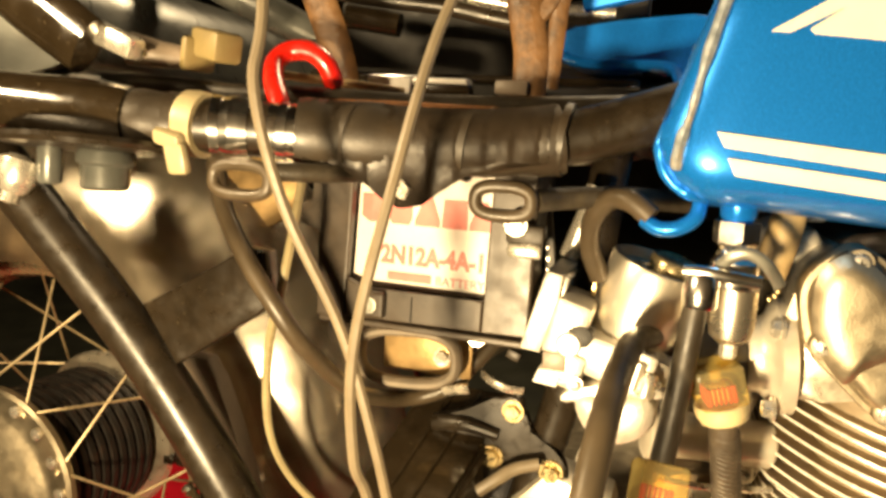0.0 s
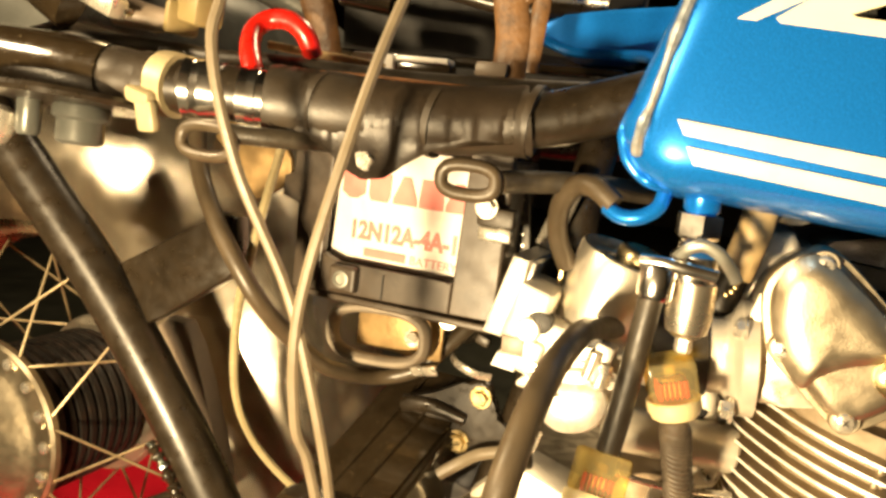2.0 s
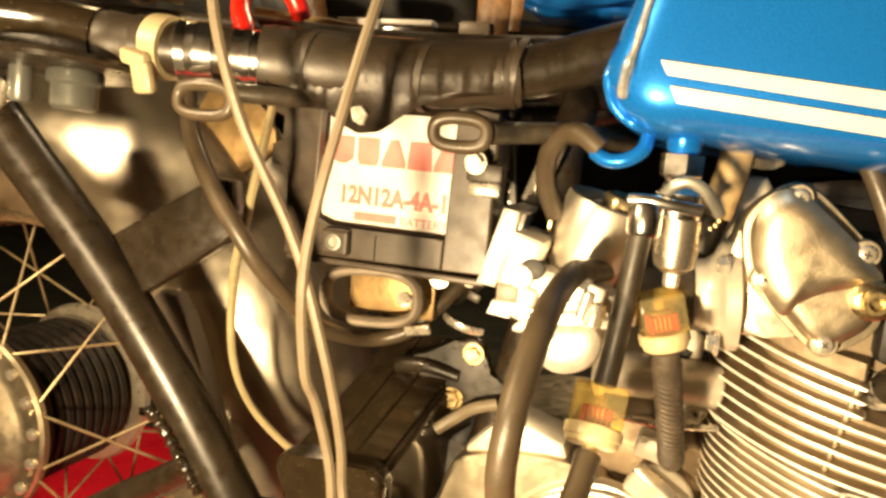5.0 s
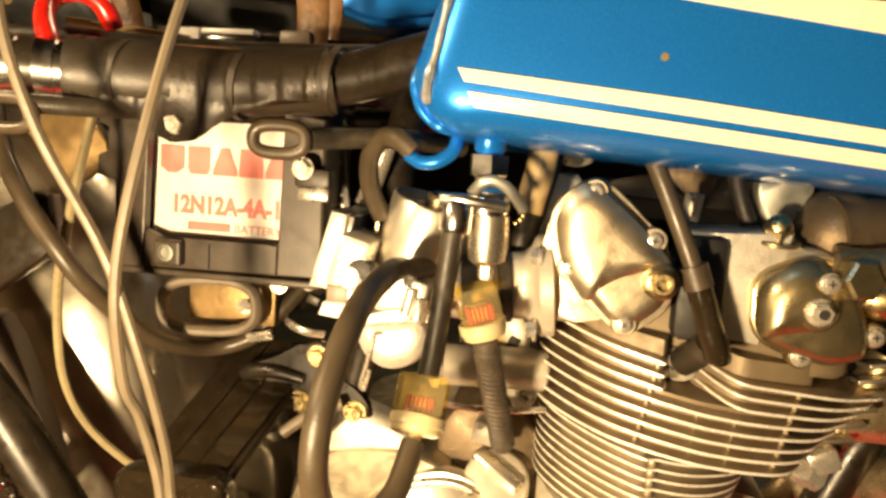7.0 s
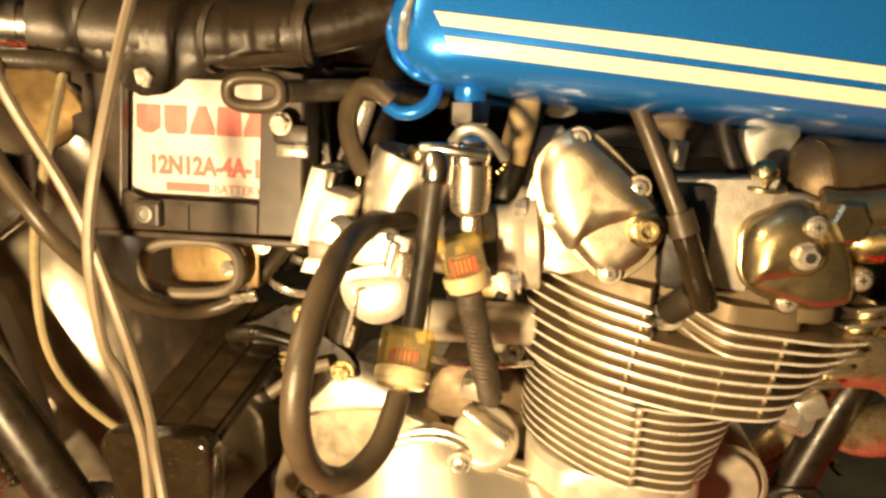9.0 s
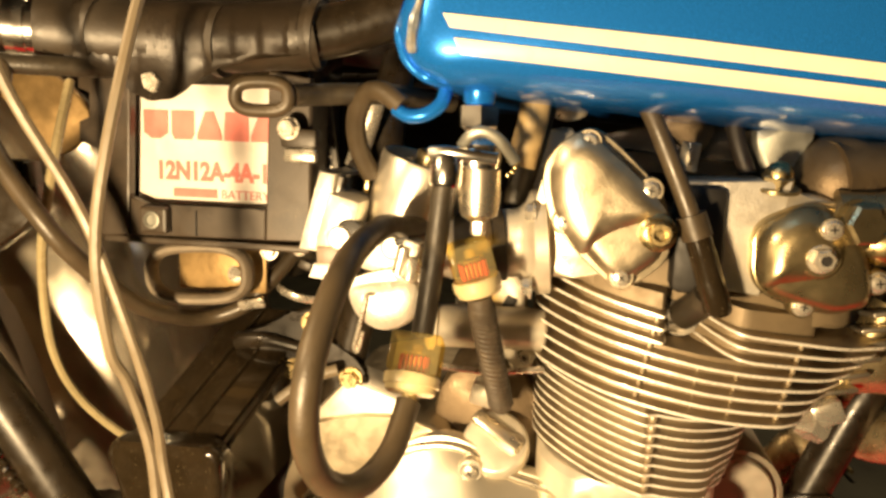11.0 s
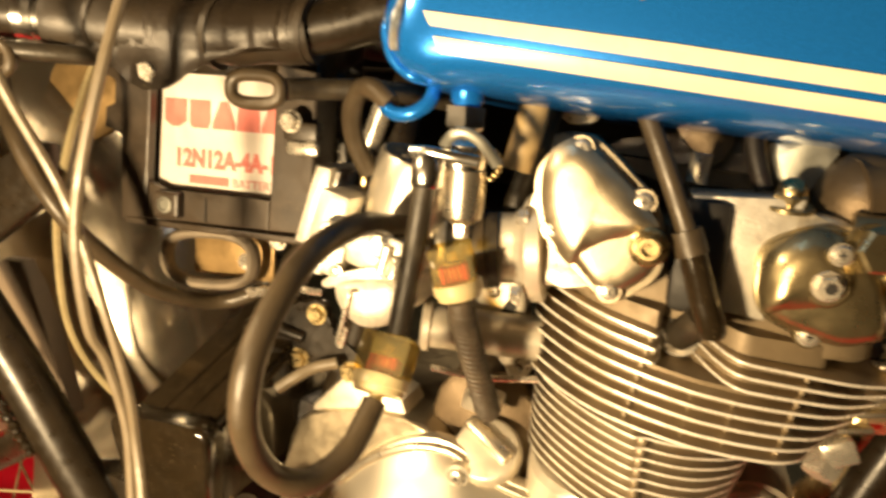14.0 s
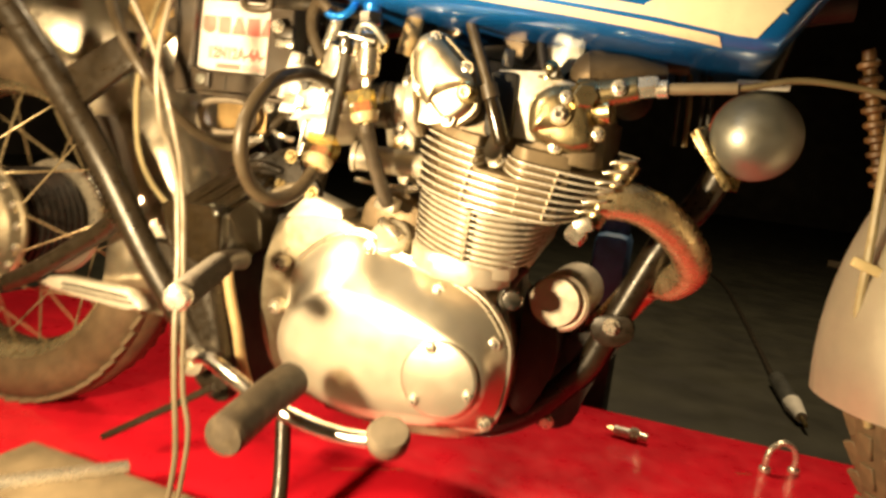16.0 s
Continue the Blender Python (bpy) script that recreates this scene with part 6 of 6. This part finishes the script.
q = ca.to_track_quat("Z", "Y").to_matrix()
part("grip_bar", add_box(bmesh.new(), cp + q @ Vector((0.001, 0.006, 0.0185)), (0.041, 0.011, 0.009), 0.003, q @ turned(rz=-32)), ALU_POLISH, cap)
part("clutch_arm_boss", lathe((-0.036, -0.058, 0.333), (0.05, -0.35, 0.93), [(0.016, -0.02), (0.0155, 0.0), (0.012, 0.003)], 20), ALU_CAST, engine)
bolt("stud_bolt", (-0.037, -0.061, 0.337), (0.05, -0.35, 0.93), 0.0062, 0.011, BRASS, engine)
part("case_web", prism([(-0.072, 0.355), (-0.045, 0.385), (0.0, 0.372), (0.012, 0.34), (-0.02, 0.33), (-0.07, 0.33)], -0.074, -0.03, 0.004), ALU_CASE, engine, "oil-stained crankcase web")
part("crankcase_shelf", prism(loop2([(0.02, 0.352), (0.03, 0.392), (0.08, 0.40), (0.10, 0.36), (0.10, 0.32), (0.05, 0.32)], 3), -0.06, 0.1, 0.005), ALU_OILY_SHADED, engine)
part("starter_motor", rod((0.2560, 0.008, 0.2910), (0.2600, 0.14, 0.290), 0.0345, 32, 0.004), ALU_CASE, engine, "round silver motor end cap")
part("motor_cap_step", lathe((0.2512, 0.008, 0.2935), (0, -1, 0), [(0.0300, -0.002), (0.0300, 0.008), (0.0285, 0.0100), (0, 0.0105)], 40), ALU_CASE, engine)
part("hose_clip", lathe((0.214, -0.066, 0.302), (0.2, -1, 0), [(0.011, 0), (0.0125, 0.004), (0.010, 0.009), (0.006, 0.010), (0, 0.009)], 20), CHROME, engine)
part("oil_hose", tube([(0.222, -0.060, 0.34), (0.209, -0.062, 0.320), (0.203, -0.065, 0.29), (0.212, -0.070, 0.262)], 0.0075, 12), RUBBER_DARK, engine)
part("front_case", prism(loop2([(0.215, 0.30), (0.25, 0.28), (0.262, 0.22), (0.235, 0.15), (0.21, 0.16), (0.215, 0.23)], 3), 0.005, 0.12, 0.004), SHADED_RUST, engine, "rusty engine front case, its shade put into a near-black colour")
low = part("lower_mount_plate", prism(loop2([(0.215, 0.215), (0.27, 0.245), (0.33, 0.270), (0.335, 0.250), (0.305, 0.195), (0.285, 0.130), (0.24, 0.120), (0.215, 0.16)], 3), 0.052, 0.060, 0.002), SHADED_RUST, engine, "rusty engine mount plate darkened by colour for shade, with dark discs as holes")
# The plate is unpierced; dark discs paint the shade of its holes.
for x, z, r in ((0.285, 0.222, 0.018), (0.252, 0.185, 0.018), (0.265, 0.145, 0.012)):
    part("hole_shade_disc", lathe((x, 0.0515, z), (0, -1, 0), [(r, 0), (r, 0.0008), (0, 0.0008)], 24), DARK, low)
for x, z in ((0.222, 0.19), (0.255, 0.128), (0.235, 0.24)):
    bolt("bolt", (x, 0.051, z), (0, -1, 0), 0.0075, 0.007, STEEL, low)

# ---- front: downtube, header pipe, horn ----
for s in (0.052, -0.052 + 0.16):
    part("front_downtube", tube([(0.445, s - 0.02, 0.62), (0.405, s - 0.008, 0.452), (0.36, s, 0.373), (0.315, s, 0.262), (0.28, s, 0.19), (0.18, s, 0.105), (-0.05, s, 0.09)], 0.0165, 14), BLACK_PAINT, bike, "black front frame downtube")
bolt("mount_bolt", (0.318, 0.03, 0.270), (0, -1, 0), 0.0075, 0.010, STEEL, bike, 1.4)
part("mount_bracket", prism(loop2([(0.295, 0.275), (0.335, 0.285), (0.345, 0.262), (0.325, 0.245), (0.30, 0.25)], 3), 0.03, 0.042, 0.002), BLACK_PAINT, bike)
hdr = part("header_pipe", tube([(0.290, -0.062, 0.424), (0.318, -0.058, 0.426), (0.345, -0.044, 0.418), (0.374, -0.018, 0.396), (0.392, 0.008, 0.371), (0.3945, 0.028, 0.352), (0.378, 0.058, 0.330), (0.345, 0.10, 0.312), (0.28, 0.12, 0.22), (0.16, 0.12, 0.13)], 0.0215, 20), RUST_CHROME, bike, "rusty chrome exhaust header pipe")
part("header_clamp", add_sweep(bmesh.new(), spline([(0.286, -0.066, 0.398), (0.318, -0.068, 0.466)], 4), 0.0120, 12), PLATED, hdr, "bronze-coloured finned exhaust clamp")
for i in range(6):
    c = Vector((0.284, -0.076, 0.410)) + Vector((0.0056, 0, 0.0108)) * i
    part("clamp_fin", add_box(bmesh.new(), c, (0.026, 0.030, 0.0036), 0.0014, turned(0, -12, 0) @ turned(rx=-8)), ALU_POLISH, hdr)
part("clamp_block", add_box(bmesh.new(), (0.281, -0.078, 0.396), (0.020, 0.024, 0.016), 0.003, turned(0, -25, 0)), STEEL, hdr)
part("clamp_nut", hexagon(bmesh.new(), (0.277, -0.078, 0.390), (-0.40, -0.45, -0.75), 0.0115, 0.014), STEEL, hdr)

horn = empty("horn", "round grey-silver horn with red rim on a yellow plated bracket", "horn")
part("shell", lathe((0.437, -0.005, 0.508), (0.10, -1, 0.0), [(0.046, -0.02), (0.047, -0.010), (0.0465, 0.0), (0.0445, 0.004), (0.037, 0.0115), (0.036, 0.0125), (0.030, 0.018), (0.018, 0.024), (0.007, 0.0262), (0, 0.0266)], 48), HORN_METAL, horn)
part("rim", lathe((0.437, -0.005, 0.508), (0.10, -1, 0.0), [(0.0455, -0.024), (0.0475, -0.020), (0.0475, -0.012), (0.046, -0.010)], 48), RED_PAINT, horn)
part("bracket", prism([(0.369, 0.505), (0.392, 0.520), (0.432, 0.470), (0.428, 0.448), (0.414, 0.447)], 0.012, 0.018, 0.001), BRASS, horn)
part("bracket_edge", prism([(0.374, 0.508), (0.378, 0.511), (0.421, 0.452), (0.415, 0.447)], -0.01, 0.012, 0.001), BRASS, horn)
part("terminal", box((0.433, -0.012, 0.560), (0.052, 0.008, 0.010), 0.002, turned(0, -2, 0)), CERAMIC, horn)

# wires and tubes between tank and head
for i, (x, m) in enumerate(((0.34, RUBBER_DARK), (0.352, CABLE_TAN), (0.366, RUBBER_DARK), (0.374, RUBBER_DARK))):
    part("loom_wire", tube([(x, 0.02, 0.60), (x + 0.006, 0.02, 0.575), (x + 0.012, 0.025, 0.535), (x + 0.014, 0.03, 0.49)], 0.0035, 8), m, bike)
part("rubber_sleeve", tube([(0.086, -0.115, 0.60), (0.083, -0.118, 0.575), (0.077, -0.118, 0.548)], 0.0095, 12), TAN_SLEEVE, bike, "tan rubber sleeve under the tank")
part("coil_pack", box((0.31, -0.03, 0.578), (0.10, 0.04, 0.03), 0.004), ALU_OILY_SHADED, bike, "grey coil under the tank")

# what shows between the carburettor, the head and the tank
part("frame_backbone", tube([(-0.10, 0.0, 0.650), (0.10, 0.0, 0.632), (0.30, 0.0, 0.625), (0.50, 0.0, 0.66)], 0.030, 16, 5), SHADED_RUST, bike, "thick dark frame spine under the tank")
part("coil_lead", tube([(0.092, -0.080, 0.610), (0.086, -0.084, 0.575), (0.077, -0.086, 0.540), (0.068, -0.084, 0.508)], 0.0085, 12), RUBBER_DARK, bike, "dark rubber lead beside the head")
cbk = part("cable_bracket", prism(loop2([(0.082, 0.615), (0.086, 0.592), (0.098, 0.578), (0.116, 0.581), (0.122, 0.600), (0.118, 0.618)], 3), -0.062, -0.052, 0.002, 2), ALU_CAST, bike, "dull cast bracket under the tank")
screw((0.103, -0.062, 0.592), (0, -1, 0), 0.0050, cbk)
part("head_rear_casting", prism(loop2([(0.080, 0.560), (0.084, 0.530), (0.090, 0.500), (0.112, 0.500), (0.112, 0.566), (0.095, 0.572)], 3), -0.066, 0.08, 0.004, 3), ALU_CASE, engine, "pale rear casting of the cylinder head")

# ---- foot controls ----
peg = part("foot_peg", tube([(-0.075, -0.155, 0.310), (-0.068, -0.20, 0.313), (-0.028, -0.318, 0.306)], 0.0115, 16, 10), PEG_RUBBER, bike, "ribbed brown-grey rubber foot peg")
for i in range(11):
    c = Vector((-0.064, -0.212, 0.3125)).lerp(Vector((-0.031, -0.310, 0.3065)), i / 10)
    part("rib", lathe(c, (0.32, -0.95, -0.05), [(0.0115, -0.002), (0.0135, -0.001), (0.0135, 0.001), (0.0115, 0.002)], 16), PEG_RUBBER, peg)
part("end_knob", lathe((-0.028, -0.318, 0.306), (0.32, -0.95, -0.05), [(0.010, 0), (0.0125, 0.003), (0.0125, 0.008), (0.009, 0.012), (0, 0.013)], 20), STEEL, peg)
peg2 = part("front_foot_peg", tube([(0.026, -0.205, 0.207), (0.030, -0.26, 0.204), (0.035, -0.33, 0.196)], 0.019, 20, 8), PEG_RUBBER, bike, "thick worn rubber foot peg")
part("peg_end", lathe((0.035, -0.33, 0.196), (0.06, -0.99, -0.09), [(0.0185, 0), (0.0175, 0.003), (0.0, 0.004)], 24), PEG_RUBBER, peg2)
pedal = part("brake_pedal", tube([(-0.108, -0.175, 0.192), (-0.085, -0.185, 0.199), (-0.032, -0.20, 0.186), (0.022, -0.205, 0.170), (0.075, -0.20, 0.160), (0.118, -0.20, 0.163), (0.142, -0.20, 0.174)], 0.0085, 14), CHROME, bike, "chromed brake pedal lever")
part("pedal_pad", lathe((0.138, -0.205, 0.172), (0.2, -0.5, 0.85), [(0.016, -0.012), (0.021, -0.006), (0.022, 0.006), (0.019, 0.012), (0, 0.014)], 24), RUBBER_GREY, pedal, "pale rubber pedal pad")
part("pedal_eye", lathe((-0.112, -0.175, 0.190), (0, -1, 0), [(0.015, -0.006), (0.016, 0.0), (0.015, 0.008), (0.007, 0.009), (0.006, 0.004), (0, 0.004)], 20), ALU_CAST, pedal)
part("brake_rod_lower", rod((-0.225, -0.185, 0.075), (-0.075, -0.19, 0.172), 0.0042, 8), BLACK_PAINT, bike, "thin black stand rod")
part("stand_leg", tube([(-0.02, -0.13, 0.13), (0.0, -0.16, 0.06), (0.01, -0.19, 0.012)], 0.009, 12), BLACK_PAINT, bike, "black stand leg")
part("stand_foot", box((0.012, -0.19, 0.006), (0.05, 0.03, 0.010), 0.002), BLACK_PAINT, bike)

# ---- front wheel and guard ----
fw = Vector((0.86, 0.0, 0.30))
fwheel = part("front_wheel", lathe(fw + Vector((0, -0.04, 0)), (0, 1, 0), [(0.02, -0.01), (0.06, 0), (0.07, 0.01), (0.05, 0.03), (0.05, 0.05), (0.07, 0.07), (0.02, 0.08)], 32), ALU_CAST, bike, "wire-spoked front wheel")
part("tyre", lathe(fw, (0, 1, 0), [(0.255 + 0.045 * math.cos(q), 0.048 * math.sin(q)) for q in (radians(-125 + 250 * i / 20) for i in range(21))], 64, caps=False), TYRE, fwheel, "worn cracked tyre")
block_mesh = None
for i in range(54):
    a = 2 * math.pi * i / 54
    for s in (-1, 0, 1):
        r, b = 0.299 - 0.005 * abs(s), a + 0.05 * (s == 0)
        m = Matrix.Translation(Vector((math.cos(b) * r, s * 0.021, math.sin(b) * r)) + fw) @ (Euler((0, -a, 0)).to_matrix() @ turned(rx=s * 25)).to_4x4()
        if block_mesh is None:
            block_mesh = part("tread_block", box((0, 0, 0), (0.006, 0.017, 0.026), 0.0012, seg=1), TYRE, fwheel)
            block_mesh.matrix_world = m
        else:
            again(block_mesh, m, fwheel)
part("rim", lathe(fw, (0, 1, 0), [(0.215, -0.018), (0.232, -0.03), (0.236, -0.03), (0.22, -0.008), (0.22, 0.008), (0.236, 0.03), (0.232, 0.03), (0.215, 0.018), (0.215, -0.018)], 64, caps=False), CHROME, fwheel)
for i in range(36):
    a = 2 * math.pi * i / 36
    s = -1 if i % 2 else 1
    lean = 0.5 * (1 if (i // 2) % 2 else -1)
    part("spoke", rod(fw + Vector((0.065 * math.cos(a + lean), s * 0.033, 0.065 * math.sin(a + lean))), fw + Vector((0.216 * math.cos(a), s * 0.005, 0.216 * math.sin(a))), 0.0016, 6), STEEL, fwheel)
guard = bmesh.new()
rows = []
for i in range(31):
    a = radians(60 + 128 * i / 30)
    row = []
    for j in range(13):
        q = radians(-80 + 160 * j / 12)
        r = 0.298 + 0.032 * math.cos(q)
        row.append(guard.verts.new((fw.x + r * math.cos(a), 0.072 * math.sin(q), fw.z + r * math.sin(a))))
    rows.append(row)
for a, b in zip(rows, rows[1:]):
    for j in range(12):
        guard.faces.new((a[j], a[j + 1], b[j + 1], b[j]))
bmesh.ops.solidify(guard, geom=guard.faces[:], thickness=0.0018)
part("front_mudguard", guard, BRUSHED, bike, "brushed steel front mudguard")
for s in (-0.095, 0.095):
    fk = part("fork_leg", tube([(0.86, s, 0.30), (0.78, s, 0.50), (0.66, s, 0.80)], lambda t: 0.024 if t < 0.45 else 0.017, 18), CHROME, bike, "chrome fork leg")
brk = part("brake_cable", tube([(0.545, -0.05, 0.62), (0.546, -0.055, 0.54), (0.549, -0.06, 0.42), (0.553, -0.06, 0.33), (0.58, -0.06, 0.24)], 0.0042, 8), YELLOW_TUBE, bike, "yellow-brown front cable")
part("cable_clip", box((0.549, -0.062, 0.395), (0.028, 0.008, 0.010), 0.002, turned(0, 18, 0)), CREAM_PLASTIC, brk)
sheath = part("coiled_sheath", tube([(0.525, 0.0, 0.605), (0.545, 0.0, 0.53), (0.563, 0.0, 0.465)], 0.0065, 10), LEATHER, bike, "ribbed brown cable sheath")
for i in range(9):
    c = Vector((0.528, 0.0, 0.590)).lerp(Vector((0.560, 0.0, 0.475)), i / 8)
    part("rib", lathe(c, (0.27, 0, -0.96), [(0.006, -0.005), (0.011, -0.002), (0.011, 0.002), (0.006, 0.005)], 14), LEATHER, sheath)
steer = Matrix.Translation((0.658, 0, 0)) @ Matrix.Rotation(radians(33), 4, "Z") @ Matrix.Translation((-0.66, 0, 0))
for ob in list(bike.children):
    if ob.name.split(".")[0] in ("front_wheel", "front_mudguard", "fork_leg"):
        ob.matrix_world = steer

# ---- things on the table and the floor ----
blk = empty("wooden_block", "rough grey-brown wooden block on the red table", "wooden block")
part("plank", box((-0.185, -0.262, 0.0290), (0.25, 0.100, 0.058), 0.003, turned(0, 0, -3)), WOOD, blk)
# The cut's shade is a dark block let into the uncut plank.
part("saw_cut", box((-0.160, -0.310, 0.0290), (0.012, 0.012, 0.0585), 0.001, turned(0, 0, -3)), DARK, blk)
bar = empty("metal_bar", "worn pale metal bar lying on the wooden block", "bar")
part("shaft", box((-0.210, -0.258, 0.0630), (0.135, 0.016, 0.0095), 0.002, turned(0, 0, 50)), STEEL, bar)
sp = empty("spark_plug", "used spark plug with white ceramic lying on the red table", "spark plug")
part("ceramic", lathe((0.325, 0.390, 0.011), (1, -0.12, 0), [(0.004, 0), (0.008, 0.002), (0.008, 0.028), (0.010, 0.030)], 16), CERAMIC, sp)
part("hexagon", hexagon(bmesh.new(), (0.355, 0.3865, 0.011), (1, -0.12, 0), 0.012, 0.014), STEEL, sp)
part("thread", rod((0.368, 0.385, 0.011), (0.384, 0.383, 0.011), 0.007, 12), STEEL, sp)
part("terminal", rod((0.314, 0.391, 0.011), (0.326, 0.390, 0.011), 0.003, 8), BRASS, sp)
sk = empty("shackle", "steel U-shackle standing on the edge of the red table", "shackle")
part("bow", tube([(0.568, 0.386, 0.006), (0.568, 0.386, 0.024), (0.574, 0.389, 0.040), (0.591, 0.397, 0.050), (0.608, 0.406, 0.040), (0.614, 0.409, 0.024), (0.614, 0.409, 0.006)], 0.0050, 12), STEEL, sk)
for x, y in ((0.568, 0.386), (0.614, 0.409)):
    part("eye", lathe((x, y, 0.0), (0, 0, 1), [(0.009, 0), (0.010, 0.003), (0.009, 0.007), (0.006, 0.009)], 16), STEEL, sk)
plug = empty("cable_plug", "grey cable connector with pale tip and dark lead on the floor", "cable connector")
part("body", tube([(0.708, 1.36, -0.098), (0.716, 1.24, -0.098), (0.722, 1.15, -0.098)], 0.022, 16, 5), SEAT_GREY, plug)
part("tip", tube([(0.722, 1.145, -0.098), (0.730, 1.04, -0.098)], lambda t: 0.024 - 0.01 * t, 14, 4), PAPER, plug)
part("pin", rod((0.730, 1.04, -0.098), (0.733, 0.99, -0.098), 0.005, 8), BRASS, plug)
part("lead", tube([(0.708, 1.36, -0.112), (0.700, 1.75, -0.114), (0.679, 2.42, -0.114), (0.645, 3.1, -0.114), (0.55, 3.6, -0.114)], 0.008, 8), RUBBER_DARK, plug)
pp = empty("paper_scrap", "crumpled white paper scrap on the workshop floor", "paper")
part("sheet", box((0.52, 0.80, -0.117), (0.12, 0.05, 0.003), 0.001, turned(2, 3, 20)), PAPER, pp)
can = empty("blue_canister", "blue plastic canister standing on the floor behind the table", "canister")
# Black base added so that the space below the blue stays dark.
part("base", box((0.258, 0.66, 0.030), (0.074, 0.124, 0.30), 0.02), DARK, can, "made-up black lower half that keeps the area under the blue dark")
part("body", box((0.258, 0.66, 0.245), (0.070, 0.12, 0.15), 0.02), BLUE_RAG, can)
part("cap", lathe((0.258, 0.66, 0.315), (0, 0, 1), [(0.03, 0), (0.03, 0.03), (0.025, 0.035)], 20), BLUE_RAG, can)
random.seed(7)
for i in range(16):
    x, y = random.uniform(1.2, 3.0), random.uniform(3.2, 6.5)
    d = empty("scrap", "pale scrap lying on the dark workshop floor", "scrap", "scraps on the floor")
    part("piece", box((x, y, -0.10), (random.uniform(0.05, 0.2), random.uniform(0.05, 0.15), random.uniform(0.02, 0.05)), 0.005, turned(0, random.uniform(-8, 8), random.uniform(0, 90))), random.choice((PAPER, WOOD, SEAT_GREY)), d)
